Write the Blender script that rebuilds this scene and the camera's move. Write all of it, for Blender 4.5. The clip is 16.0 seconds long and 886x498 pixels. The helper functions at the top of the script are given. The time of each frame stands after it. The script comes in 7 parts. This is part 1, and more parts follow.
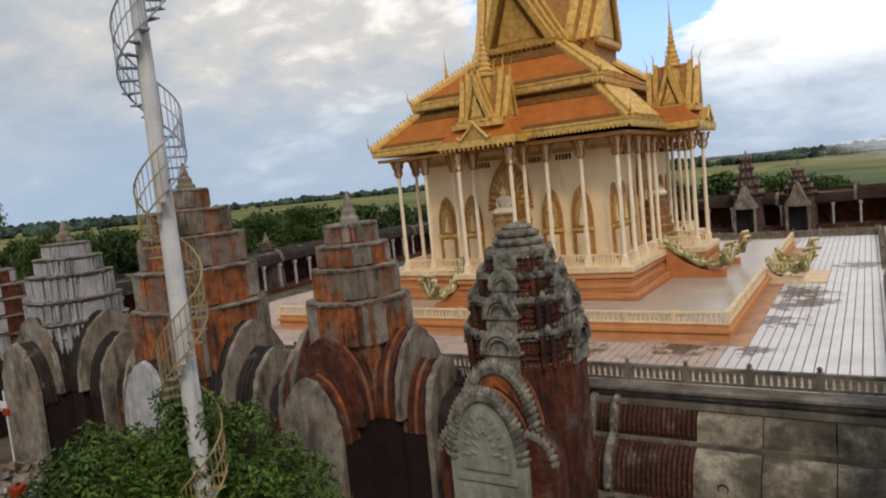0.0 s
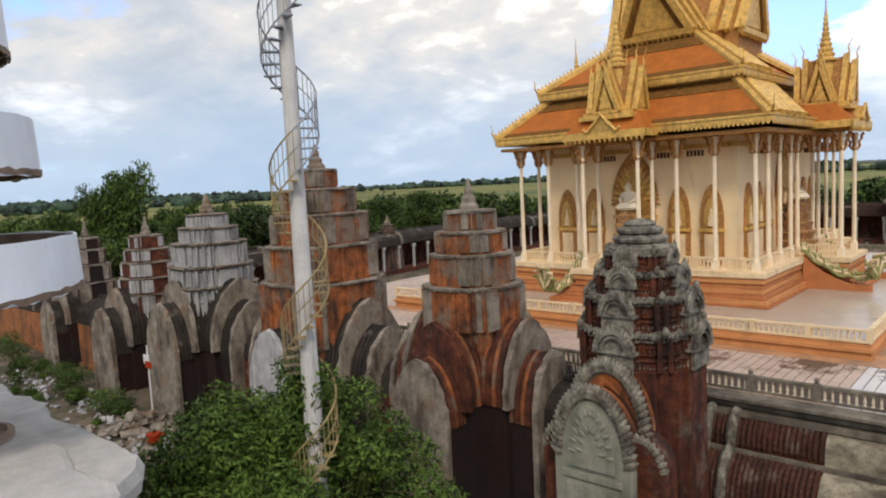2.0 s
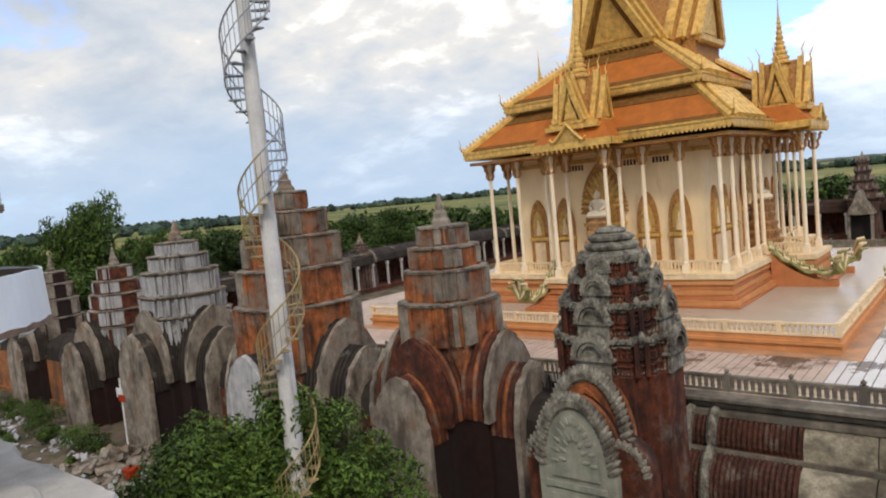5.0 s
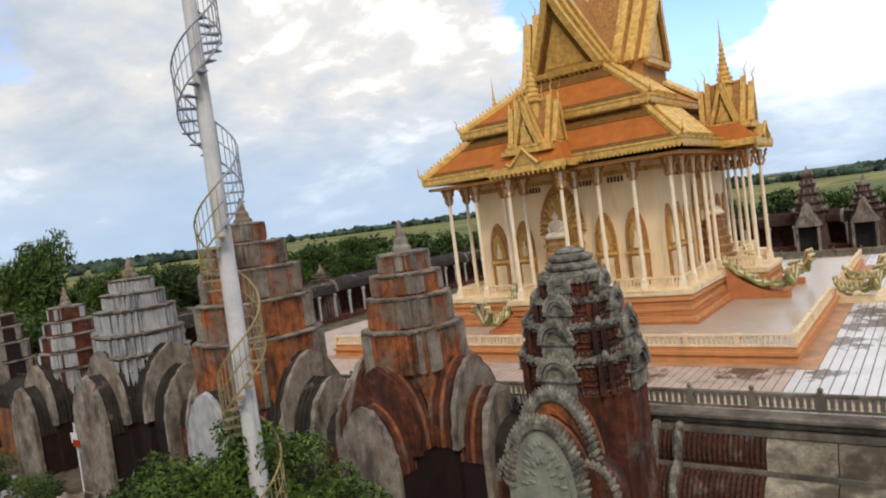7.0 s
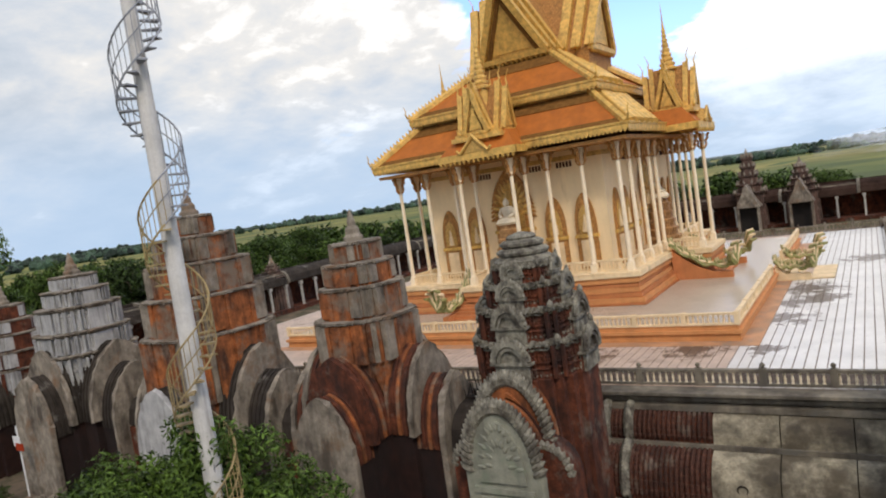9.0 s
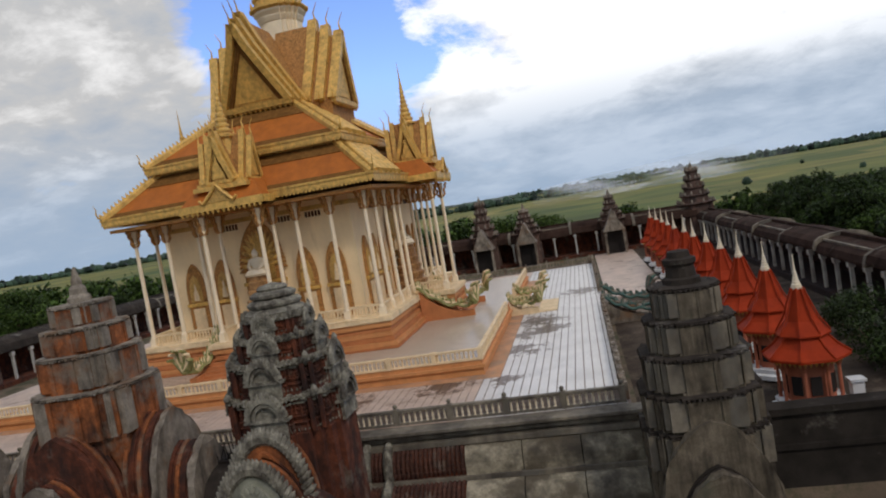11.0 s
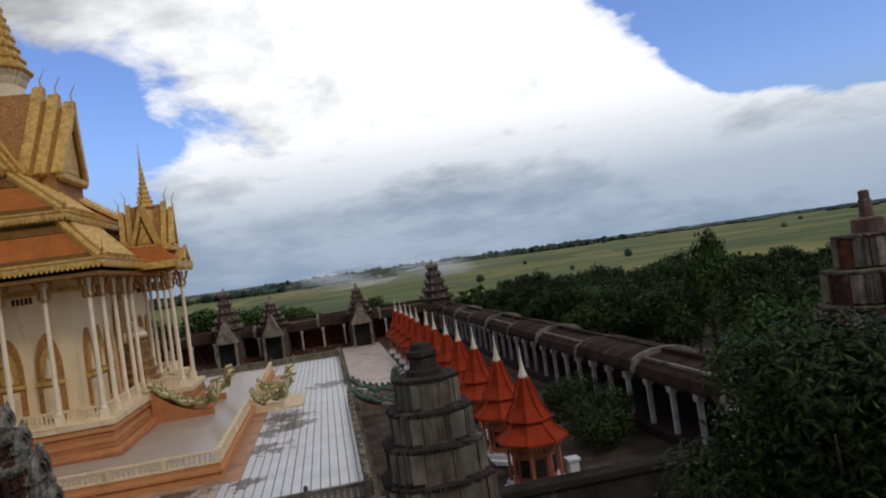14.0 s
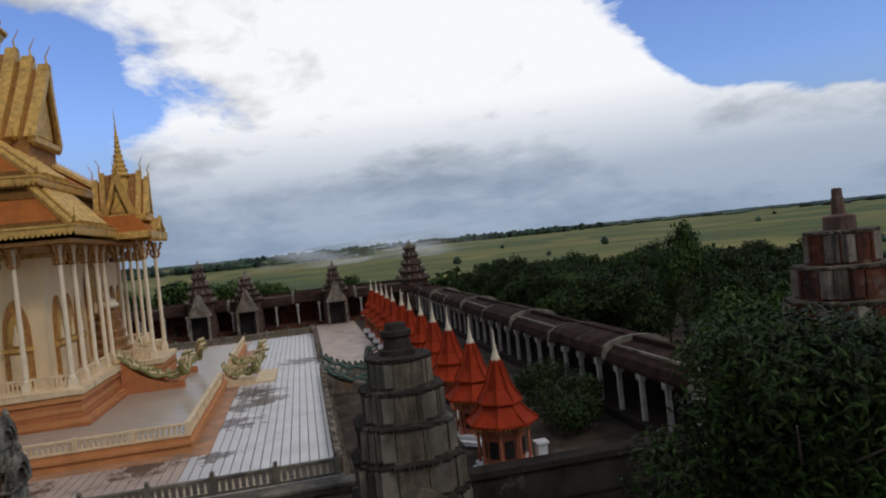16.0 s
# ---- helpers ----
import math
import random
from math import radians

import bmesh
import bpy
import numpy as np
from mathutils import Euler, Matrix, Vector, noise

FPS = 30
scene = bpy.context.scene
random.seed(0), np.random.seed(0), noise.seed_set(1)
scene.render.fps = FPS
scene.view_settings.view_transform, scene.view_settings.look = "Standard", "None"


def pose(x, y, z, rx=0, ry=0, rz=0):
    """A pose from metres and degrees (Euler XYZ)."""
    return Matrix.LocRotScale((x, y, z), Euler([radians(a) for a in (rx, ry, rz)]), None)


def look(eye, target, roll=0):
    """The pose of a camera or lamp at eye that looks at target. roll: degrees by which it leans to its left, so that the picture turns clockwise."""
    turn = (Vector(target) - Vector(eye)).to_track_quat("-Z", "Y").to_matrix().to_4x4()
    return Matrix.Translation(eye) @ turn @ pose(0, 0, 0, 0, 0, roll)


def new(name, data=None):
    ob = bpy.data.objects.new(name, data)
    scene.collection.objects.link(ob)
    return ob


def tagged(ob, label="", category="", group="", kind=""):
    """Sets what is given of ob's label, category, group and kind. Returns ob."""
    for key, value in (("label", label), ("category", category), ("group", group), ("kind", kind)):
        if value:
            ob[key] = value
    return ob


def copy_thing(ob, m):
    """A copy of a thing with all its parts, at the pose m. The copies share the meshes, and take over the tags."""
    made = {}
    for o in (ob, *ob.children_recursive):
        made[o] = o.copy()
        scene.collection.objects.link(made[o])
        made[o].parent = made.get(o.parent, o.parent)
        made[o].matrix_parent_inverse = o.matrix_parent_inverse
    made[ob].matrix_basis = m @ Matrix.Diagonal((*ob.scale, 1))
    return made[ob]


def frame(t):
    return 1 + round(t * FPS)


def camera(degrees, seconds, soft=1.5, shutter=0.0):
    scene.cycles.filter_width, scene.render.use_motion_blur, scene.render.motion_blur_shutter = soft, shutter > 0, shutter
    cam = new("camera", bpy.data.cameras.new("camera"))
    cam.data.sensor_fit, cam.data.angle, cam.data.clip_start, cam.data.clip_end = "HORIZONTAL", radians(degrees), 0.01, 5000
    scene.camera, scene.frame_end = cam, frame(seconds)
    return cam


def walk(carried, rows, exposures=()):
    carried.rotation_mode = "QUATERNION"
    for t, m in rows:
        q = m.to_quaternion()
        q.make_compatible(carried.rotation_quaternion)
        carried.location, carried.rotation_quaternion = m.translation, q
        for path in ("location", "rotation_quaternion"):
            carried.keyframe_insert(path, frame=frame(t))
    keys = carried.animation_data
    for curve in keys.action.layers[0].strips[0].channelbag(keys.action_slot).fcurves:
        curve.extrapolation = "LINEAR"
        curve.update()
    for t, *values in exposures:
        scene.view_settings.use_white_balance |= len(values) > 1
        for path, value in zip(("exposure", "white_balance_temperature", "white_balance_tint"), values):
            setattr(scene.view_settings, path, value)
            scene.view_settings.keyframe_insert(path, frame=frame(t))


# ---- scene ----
EYE = 9.0
cam = camera(65.5, 16.0, soft=2.0)
walk(cam, [
    (0.0, pose(0, 0, EYE, 84.53, 5.69, 31.52)),
    (0.5, pose(0, 0, EYE, 81.78, 4.05, 36.00)),
    (1.0, pose(0, 0, EYE, 82.86, 3.36, 40.11)),
    (1.5, pose(0, 0, EYE, 82.94, 3.32, 40.31)),
    (2.0, pose(0, 0, EYE, 84.38, 2.95, 41.57)),
    (2.5, pose(0, 0, EYE, 86.90, 1.80, 43.54)),
    (3.0, pose(0, 0, EYE, 87.31, 2.14, 42.99)),
    (3.5, pose(0, 0, EYE, 87.66, 2.43, 42.01)),
    (4.0, pose(0, 0, EYE, 87.49, 3.71, 41.40)),
    (6.5, pose(0, 0, EYE, 83.29, 7.52, 35.75)),
    (7.0, pose(0, 0, EYE, 87.27, 7.47, 35.77)),
    (7.5, pose(0, 0, EYE, 87.14, 8.35, 36.10)),
    (8.0, pose(0, 0, EYE, 85.63, 8.66, 34.02)),
    (10.5, pose(0, 0, EYE, 87.41, 11.14, 22.59)),
    (11.0, pose(0, 0, EYE, 86.41, 9.68, 10.87)),
    (11.5, pose(0, 0, EYE, 87.87, 8.84, 0.45)),
    (12.0, pose(0, 0, EYE, 89.86, 8.64, -2.28)),
    (12.5, pose(0, 0, EYE, 89.91, 7.85, -7.51)),
    (13.0, pose(0, 0, EYE, 89.32, 5.79, -12.14)),
    (13.5, pose(0, 0, EYE, 89.77, 7.60, -11.78)),
    (14.0, pose(0, 0, EYE, 90.85, 8.02, -9.99)),
    (14.5, pose(0, 0, EYE, 90.18, 7.85, -10.12)),
    (15.0, pose(0, 0, EYE, 89.28, 7.32, -9.75)),
    (15.5, pose(0, 0, EYE, 89.69, 6.31, -13.08)),
    (16.0, pose(0, 0, EYE, 89.08, 5.83, -11.85)),
], exposures=[(0.0, -0.3, 6950, 10), (0.5, -0.1, 6900, 10), (1.5, -0.03, 6950, 10), (2.5, 0.05, 6850, 10), (8.0, 0.03, 6820, 10), (10.5, 0.08, 6700, 10), (11.0, -0.56, 6600, 10), (11.5, -0.72, 6450, 10), (13.0, -0.82, 6400, 10), (16.0, -1.02, 6350, 10)])

# ---- world, sun ----
world = bpy.data.worlds.new("sky")
scene.world = world
world.use_nodes = True
wn, wl = world.node_tree.nodes, world.node_tree.links
wn.clear()


def wnode(kind, **kw):
    n = wn.new(kind)
    for k, v in kw.items():
        if k == "sky_type":
            n.sky_type = v
        elif k == "operation":
            n.operation = v
        elif k == "blend":
            n.data_type, n.blend_type = "RGBA", v
    return n


SUN_EL, SUN_AZ = 46.0, 138.0      # compass degrees from +y, clockwise
sky = wnode("ShaderNodeTexSky", sky_type="NISHITA")
sky.sun_disc = False
sky.sun_elevation, sky.sun_rotation = radians(SUN_EL), radians(SUN_AZ)
sky.air_density, sky.dust_density, sky.ozone_density = 1.0, 1.2, 2.0
geo = wnode("ShaderNodeTexCoord")
sep = wnode("ShaderNodeSeparateXYZ")
wl.new(geo.outputs["Generated"], sep.inputs[0])
zc = wnode("ShaderNodeMath", operation="MAXIMUM")
wl.new(sep.outputs["Z"], zc.inputs[0])
zc.inputs[1].default_value = 0.0
za = wnode("ShaderNodeMath", operation="ADD")
wl.new(zc.outputs[0], za.inputs[0])
za.inputs[1].default_value = 0.30
dx = wnode("ShaderNodeMath", operation="DIVIDE")
dy = wnode("ShaderNodeMath", operation="DIVIDE")
wl.new(sep.outputs["X"], dx.inputs[0]); wl.new(za.outputs[0], dx.inputs[1])
wl.new(sep.outputs["Y"], dy.inputs[0]); wl.new(za.outputs[0], dy.inputs[1])
flat = wnode("ShaderNodeCombineXYZ")
wl.new(dx.outputs[0], flat.inputs[0]); wl.new(dy.outputs[0], flat.inputs[1])
flat.inputs[2].default_value = 3.7


def wnoise(scale, detail, rough, offset):
    m = wnode("ShaderNodeMapping")
    m.inputs["Location"].default_value = offset
    wl.new(flat.outputs[0], m.inputs[0])
    n = wnode("ShaderNodeTexNoise")
    n.inputs["Scale"].default_value = scale
    n.inputs["Detail"].default_value = detail
    n.inputs["Roughness"].default_value = rough
    n.inputs["Distortion"].default_value = 0.25
    wl.new(m.outputs[0], n.inputs["Vector"])
    return n


def wramp(src, stops):
    r = wnode("ShaderNodeValToRGB")
    while len(r.color_ramp.elements) < len(stops):
        r.color_ramp.elements.new(0.5)
    for e, (p, c) in zip(r.color_ramp.elements, stops):
        e.position, e.color = p, (*c, 1) if len(c) == 3 else c
    wl.new(src, r.inputs[0])
    return r


CLOUD_OFF = (0.35, 0.2, 0.0)
cover = wnoise(1.15, 12.0, 0.57, CLOUD_OFF)
shade = wnoise(1.7, 10.0, 0.54, (4.1, 1.7, 2.0))


def opening(direction, near, far, amount):
    """A gap in the cloud deck round a direction."""
    vm = wnode("ShaderNodeVectorMath", operation="DISTANCE")
    wl.new(geo.outputs["Generated"], vm.inputs[0])
    vm.inputs[1].default_value = direction
    mr = wnode("ShaderNodeMapRange")
    mr.inputs[1].default_value, mr.inputs[2].default_value, mr.inputs[3].default_value, mr.inputs[4].default_value = near, far, amount, 0.0
    wl.new(vm.outputs["Value"], mr.inputs[0])
    return mr.outputs[0]


dens = cover.outputs["Fac"]
for spot in (((-0.446, 0.856, 0.275), 0.03, 0.15, -0.17), ((-0.33, 0.91, 0.27), 0.04, 0.15, -0.13), ((-0.209, 0.936, 0.275), 0.02, 0.13, -0.12), ((-0.40, 0.84, 0.36), 0.04, 0.18, -0.14),
             ((0.48, 0.835, 0.29), 0.05, 0.14, -0.30), ((0.60, 0.765, 0.24), 0.06, 0.15, -0.32), ((0.687, 0.709, 0.175), 0.06, 0.15, -0.28), ((0.66, 0.70, 0.30), 0.10, 0.25, -0.30), ((0.80, 0.55, 0.25), 0.12, 0.34, -0.26),
             ((0.57, 0.781, 0.258), 0.012, 0.045, 0.42), ((0.64, 0.755, 0.125), 0.04, 0.11, 0.30), ((0.71, 0.69, 0.10), 0.03, 0.10, 0.25), ((0.42, 0.885, 0.20), 0.04, 0.12, 0.2), ((0.45, 0.88, 0.12), 0.05, 0.16, 0.2), ((0.62, 0.78, 0.06), 0.04, 0.14, 0.2),
             ((0.12, 0.96, 0.24), 0.1, 0.36, 0.16), ((-0.75, 0.62, 0.22), 0.2, 0.6, 0.10)):
    ad = wnode("ShaderNodeMath", operation="ADD")
    wl.new(dens, ad.inputs[0]); wl.new(opening(*spot), ad.inputs[1])
    dens = ad.outputs[0]
fray = wnoise(5.5, 8.0, 0.62, (1.3, 7.7, 0.0))
fm = wnode("ShaderNodeMath", operation="MULTIPLY_ADD")
wl.new(fray.outputs["Fac"], fm.inputs[0]); fm.inputs[1].default_value = 0.40; fm.inputs[2].default_value = -0.20
fa = wnode("ShaderNodeMath", operation="ADD")
wl.new(dens, fa.inputs[0]); wl.new(fm.outputs[0], fa.inputs[1])
dens = fa.outputs[0]
mask = wramp(dens, [(0.355, (0, 0, 0)), (0.41, (0.62, 0.62, 0.62)), (0.47, (1, 1, 1))])
bright = wnode("ShaderNodeMath", operation="ADD")
wl.new(shade.outputs["Fac"], bright.inputs[0]); wl.new(opening((0.16, 0.94, 0.26), 0.08, 0.62, 0.34), bright.inputs[1])
for spot in (((-0.08, 0.93, 0.36), 0.05, 0.32, 0.2), ((0.66, 0.74, 0.15), 0.05, 0.42, 0.34)):
    ab = wnode("ShaderNodeMath", operation="ADD")
    wl.new(bright.outputs[0], ab.inputs[0]); wl.new(opening(*spot), ab.inputs[1])
    bright = ab
billow = wnode("ShaderNodeMath", operation="ADD")
wl.new(bright.outputs[0], billow.inputs[0]); wl.new(fm.outputs[0], billow.inputs[1])
tone = wramp(billow.outputs[0], [(0.30, (0.54, 0.65, 0.80)), (0.46, (0.74, 0.82, 0.94)), (0.58, (0.98, 0.99, 1.01)), (0.80, (2.25, 2.25, 2.27))])
skymul = wnode("ShaderNodeMix", blend="MULTIPLY")
skymul.inputs[0].default_value = 1.0
wl.new(sky.outputs[0], skymul.inputs[6])
skymul.inputs[7].default_value = (0.25, 0.28, 0.385, 1)
mixc = wnode("ShaderNodeMix", blend="MIX")
wl.new(mask.outputs[0], mixc.inputs[0])
wl.new(skymul.outputs[2], mixc.inputs[6])
wl.new(tone.outputs[0], mixc.inputs[7])
# haze near the horizon
hz = wramp(zc.outputs[0], [(0.0, (1, 1, 1)), (0.08, (0.85, 0.85, 0.85)), (0.19, (0, 0, 0))])
mixh = wnode("ShaderNodeMix", blend="MIX")
hzm = wnode("ShaderNodeMath", operation="MULTIPLY")
wl.new(hz.outputs[0], hzm.inputs[0]); hzm.inputs[1].default_value = 0.86
wl.new(hzm.outputs[0], mixh.inputs[0])
wl.new(mixc.outputs[2], mixh.inputs[6])
mixh.inputs[7].default_value = (0.55, 0.76, 1.06, 1)
bg = wnode("ShaderNodeBackground")
bg.inputs[1].default_value = 0.85
wl.new(mixh.outputs[2], bg.inputs[0])
wout = wnode("ShaderNodeOutputWorld")
wl.new(bg.outputs[0], wout.inputs[0])

sun = new("sun", bpy.data.lights.new("sun", "SUN"))
sun.data.energy, sun.data.angle, sun.data.color = 1.52, radians(10), (1.0, 0.91, 0.77)
sa, se = radians(SUN_AZ), radians(SUN_EL)
sun.matrix_world = look((0, 0, 60), (-math.sin(sa) * math.cos(se), -math.cos(sa) * math.cos(se), 60 - math.sin(se)))


# ---- materials ----
def material(name, base, rough=0.8, metal=0.0, vary=0.25, scale=1.5, fine=25.0, bump=0.25, stain=None, stain_amt=0.0,
             stain_stretch=(1, 1, 0.25), stain_scale=0.8, dirt=None, dirt_amt=0.0, spec=0.3, coat=0.0, rand=0.0):
    """Base colour varied at two scales, streak stains, patchy dirt, fine relief."""
    m = bpy.data.materials.new(name)
    m.use_nodes = True
    n, l = m.node_tree.nodes, m.node_tree.links
    b = n["Principled BSDF"]
    b.inputs["Roughness"].default_value, b.inputs["Metallic"].default_value = rough, metal
    b.inputs["Specular IOR Level"].default_value = spec
    b.inputs["Coat Weight"].default_value = coat
    g = n.new("ShaderNodeNewGeometry")

    def noise_tex(sc, det, stretch=(1, 1, 1), rgh=0.6):
        mp = n.new("ShaderNodeMapping")
        mp.inputs["Scale"].default_value = stretch
        l.new(g.outputs["Position"], mp.inputs[0])
        t = n.new("ShaderNodeTexNoise")
        t.inputs["Scale"].default_value, t.inputs["Detail"].default_value, t.inputs["Roughness"].default_value = sc, det, rgh
        l.new(mp.outputs[0], t.inputs["Vector"])
        return t.outputs["Fac"]

    def ramp(src, a, c, lo, hi):
        r = n.new("ShaderNodeValToRGB")
        r.color_ramp.elements[0].position, r.color_ramp.elements[1].position = a, c
        r.color_ramp.elements[0].color, r.color_ramp.elements[1].color = (lo, lo, lo, 1), (hi, hi, hi, 1)
        l.new(src, r.inputs[0])
        return r.outputs[0]

    def mix(kind, fac, a, c):
        x = n.new("ShaderNodeMix")
        x.data_type, x.blend_type = "RGBA", kind
        for sock, v in ((x.inputs[0], fac), (x.inputs[6], a), (x.inputs[7], c)):
            if isinstance(v, (int, float)):
                sock.default_value = v
            elif isinstance(v, tuple):
                sock.default_value = (*v, 1)
            else:
                l.new(v, sock)
        return x.outputs[2]

    big, small = noise_tex(scale, 5), noise_tex(fine, 4)
    col = mix("MULTIPLY", 1.0, base, ramp(big, 0.3, 0.7, 1 - vary, 1 + vary))
    col = mix("MULTIPLY", 1.0, col, ramp(small, 0.3, 0.7, 1 - vary * 0.5, 1 + vary * 0.5))
    if stain:
        s = noise_tex(stain_scale, 5, stain_stretch, 0.55)
        patch = noise_tex(stain_scale * 0.55, 6, (1, 1, 0.8), 0.6)
        both = mix("MIX", 0.45, s, patch)
        col = mix("MIX", ramp(both, 0.66 - stain_amt * 0.42, 0.78 - stain_amt * 0.3, 0.0, 0.88), col, stain)
        streak = noise_tex(stain_scale * 4.0, 3, stain_stretch, 0.5)
        col = mix("MULTIPLY", 1.0, col, ramp(streak, 0.35, 0.7, 1.0, 1.0 - 0.35 * stain_amt))
    if dirt:
        s = noise_tex(0.55, 8, (1, 1, 1), 0.7)
        col = mix("MIX", ramp(s, 0.66 - dirt_amt * 0.35, 0.76 - dirt_amt * 0.3, 0.0, 0.9), col, dirt)
    if rand:
        o = n.new("ShaderNodeObjectInfo")
        col = mix("MULTIPLY", 1.0, col, ramp(o.outputs["Random"], 0.0, 1.0, 1 - rand, 1 + rand))
    l.new(col, b.inputs["Base Color"])
    l.new(ramp(small, 0.3, 0.7, max(rough - 0.1, 0.05), min(rough + 0.1, 1)), b.inputs["Roughness"])
    if bump:
        bp = n.new("ShaderNodeBump")
        bp.inputs["Strength"].default_value, bp.inputs["Distance"].default_value = bump, 0.03
        l.new(small, bp.inputs["Height"])
        l.new(bp.outputs[0], b.inputs["Normal"])
    return m


M_STONE = material("grey_concrete", (0.27, 0.228, 0.175), 0.9, vary=0.38, fine=14, bump=0.6, stain=(0.06, 0.046, 0.034), stain_amt=0.5, stain_stretch=(1.1, 1.1, 0.45), stain_scale=1.3, dirt=(0.19, 0.11, 0.06), dirt_amt=0.36)
M_PALE = material("pale_concrete", (0.43, 0.42, 0.40), 0.9, vary=0.22, stain=(0.12, 0.12, 0.12), stain_amt=0.42, stain_stretch=(2.2, 2.2, 0.12), stain_scale=0.9)
M_RUST = material("red_oxide_brick", (0.32, 0.102, 0.031), 0.92, vary=0.5, scale=2.5, fine=12, bump=0.7, stain=(0.04, 0.022, 0.016), stain_amt=0.56, stain_stretch=(1.3, 1.3, 0.3), stain_scale=1.3, dirt=(0.19, 0.15, 0.11), dirt_amt=0.5)
M_DARK = material("dark_red_brick", (0.125, 0.036, 0.016), 0.92, vary=0.55, scale=2.5, fine=12, bump=0.7, stain=(0.02, 0.013, 0.011), stain_amt=0.56, stain_stretch=(1.3, 1.3, 0.35), stain_scale=1.2, dirt=(0.16, 0.13, 0.10), dirt_amt=0.3)
M_STONED = material("blackened_grey_cement", (0.155, 0.127, 0.09), 0.92, spec=0.08, vary=0.4, stain=(0.03, 0.025, 0.02), stain_amt=0.5, stain_stretch=(1.8, 1.8, 0.25), stain_scale=1.4, bump=0.6, dirt=(0.10, 0.095, 0.066), dirt_amt=0.3)
M_ORNATE = material("carved_grey_cement", (0.255, 0.235, 0.18), 0.88, vary=0.5, scale=3.5, fine=18, bump=0.8, stain=(0.045, 0.034, 0.026), stain_amt=0.55, stain_stretch=(1.6, 1.6, 0.9), stain_scale=2.2)
M_PEDI = material("weathered_green_grey_cement", (0.265, 0.262, 0.20), 0.9, vary=0.3, stain=(0.08, 0.08, 0.07), stain_amt=0.35, dirt=(0.2, 0.23, 0.16), dirt_amt=0.35)
M_ROOFDK = material("dark_vault_cement", (0.048, 0.039, 0.031), 0.92, spec=0.08, vary=0.4, stain=(0.03, 0.025, 0.022), stain_amt=0.5, dirt=(0.2, 0.185, 0.16), dirt_amt=0.2)
M_WALLST = material("stained_wall_cement", (0.245, 0.21, 0.155), 0.9, vary=0.3, stain=(0.06, 0.05, 0.04), stain_amt=0.55, stain_stretch=(0.8, 0.8, 0.35), dirt=(0.12, 0.11, 0.09), dirt_amt=0.4)
M_ORANGEW = material("orange_washed_wall", (0.34, 0.13, 0.045), 0.9, vary=0.3, stain=(0.09, 0.05, 0.03), stain_amt=0.5, stain_stretch=(1.5, 1.5, 0.2))
M_CREAM = material("cream_painted_plaster", (0.87, 0.67, 0.39), 0.75, vary=0.07, scale=0.6, stain=(0.62, 0.45, 0.24), stain_amt=0.12, bump=0.1)
M_COLUMN = material("ivory_painted_column", (0.84, 0.70, 0.49), 0.6, vary=0.07, bump=0.08)
M_PEACH = material("peach_painted_plinth", (0.60, 0.27, 0.10), 0.7, vary=0.12, stain=(0.45, 0.2, 0.09), stain_amt=0.2, bump=0.1)
M_PEACHD = material("brick_orange_plinth_band", (0.50, 0.19, 0.07), 0.7, vary=0.15, stain=(0.3, 0.12, 0.05), stain_amt=0.2, bump=0.1)
M_RAIL = material("cream_balustrade_paint", (0.78, 0.60, 0.36), 0.75, vary=0.12, stain=(0.40, 0.30, 0.18), stain_amt=0.25, bump=0.1)
# dark gold of edgings and boards; roof head bands paint eave shade with it
M_GOLDD = material("dark_gold_edging_and_eave_shade", (0.17, 0.08, 0.022), 0.85, vary=0.35, scale=3, spec=0.05)
M_GOLD = material("old_gold_paint", (0.68, 0.41, 0.10), 0.5, metal=0.12, vary=0.34, scale=3, stain=(0.28, 0.15, 0.03), stain_amt=0.25, stain_stretch=(2, 2, 0.6), spec=0.5)
M_GOLDL = material("carved_gold_relief", (0.58, 0.35, 0.095), 0.5, metal=0.15, vary=0.3, scale=9, fine=14, bump=1.0, stain=(0.25, 0.13, 0.03), stain_amt=0.35, stain_scale=3, stain_stretch=(1, 1, 1), spec=0.4)
M_NICHE = material("carved_ochre_niche", (0.44, 0.21, 0.06), 0.7, vary=0.42, scale=8, fine=12, bump=1.0, stain=(0.22, 0.11, 0.035), stain_amt=0.4, stain_scale=3.5, stain_stretch=(1, 1, 1))
M_TILE = material("orange_glazed_roof", (0.42, 0.125, 0.02), 0.62, vary=0.18, scale=1.2, fine=9, stain=(0.30, 0.09, 0.025), stain_amt=0.22, spec=0.2, bump=0.4)
M_COURT = material("white_glazed_paving", (0.60, 0.58, 0.55), 0.36, vary=0.12, scale=0.6, fine=6, spec=0.35, bump=0.05)
M_JOINT = material("brown_joint_mortar", (0.21, 0.16, 0.125), 0.8, vary=0.3)
M_COURTP = material("pinkish_worn_paving", (0.50, 0.38, 0.30), 0.45, vary=0.2, scale=0.7, dirt=(0.20, 0.13, 0.09), dirt_amt=0.3, bump=0.1)
M_PLAT = material("pale_terrace_tile", (0.46, 0.375, 0.28), 0.3, vary=0.12, scale=0.5, dirt=(0.36, 0.28, 0.2), dirt_amt=0.3, spec=0.5, bump=0.05)
M_RED = material("vermilion_roof_paint", (0.32, 0.035, 0.009), 0.7, spec=0.1, vary=0.2, stain=(0.25, 0.03, 0.015), stain_amt=0.3)
M_REDW = material("salmon_pavilion_wall", (0.42, 0.13, 0.07), 0.75, vary=0.2, stain=(0.3, 0.12, 0.07), stain_amt=0.3)
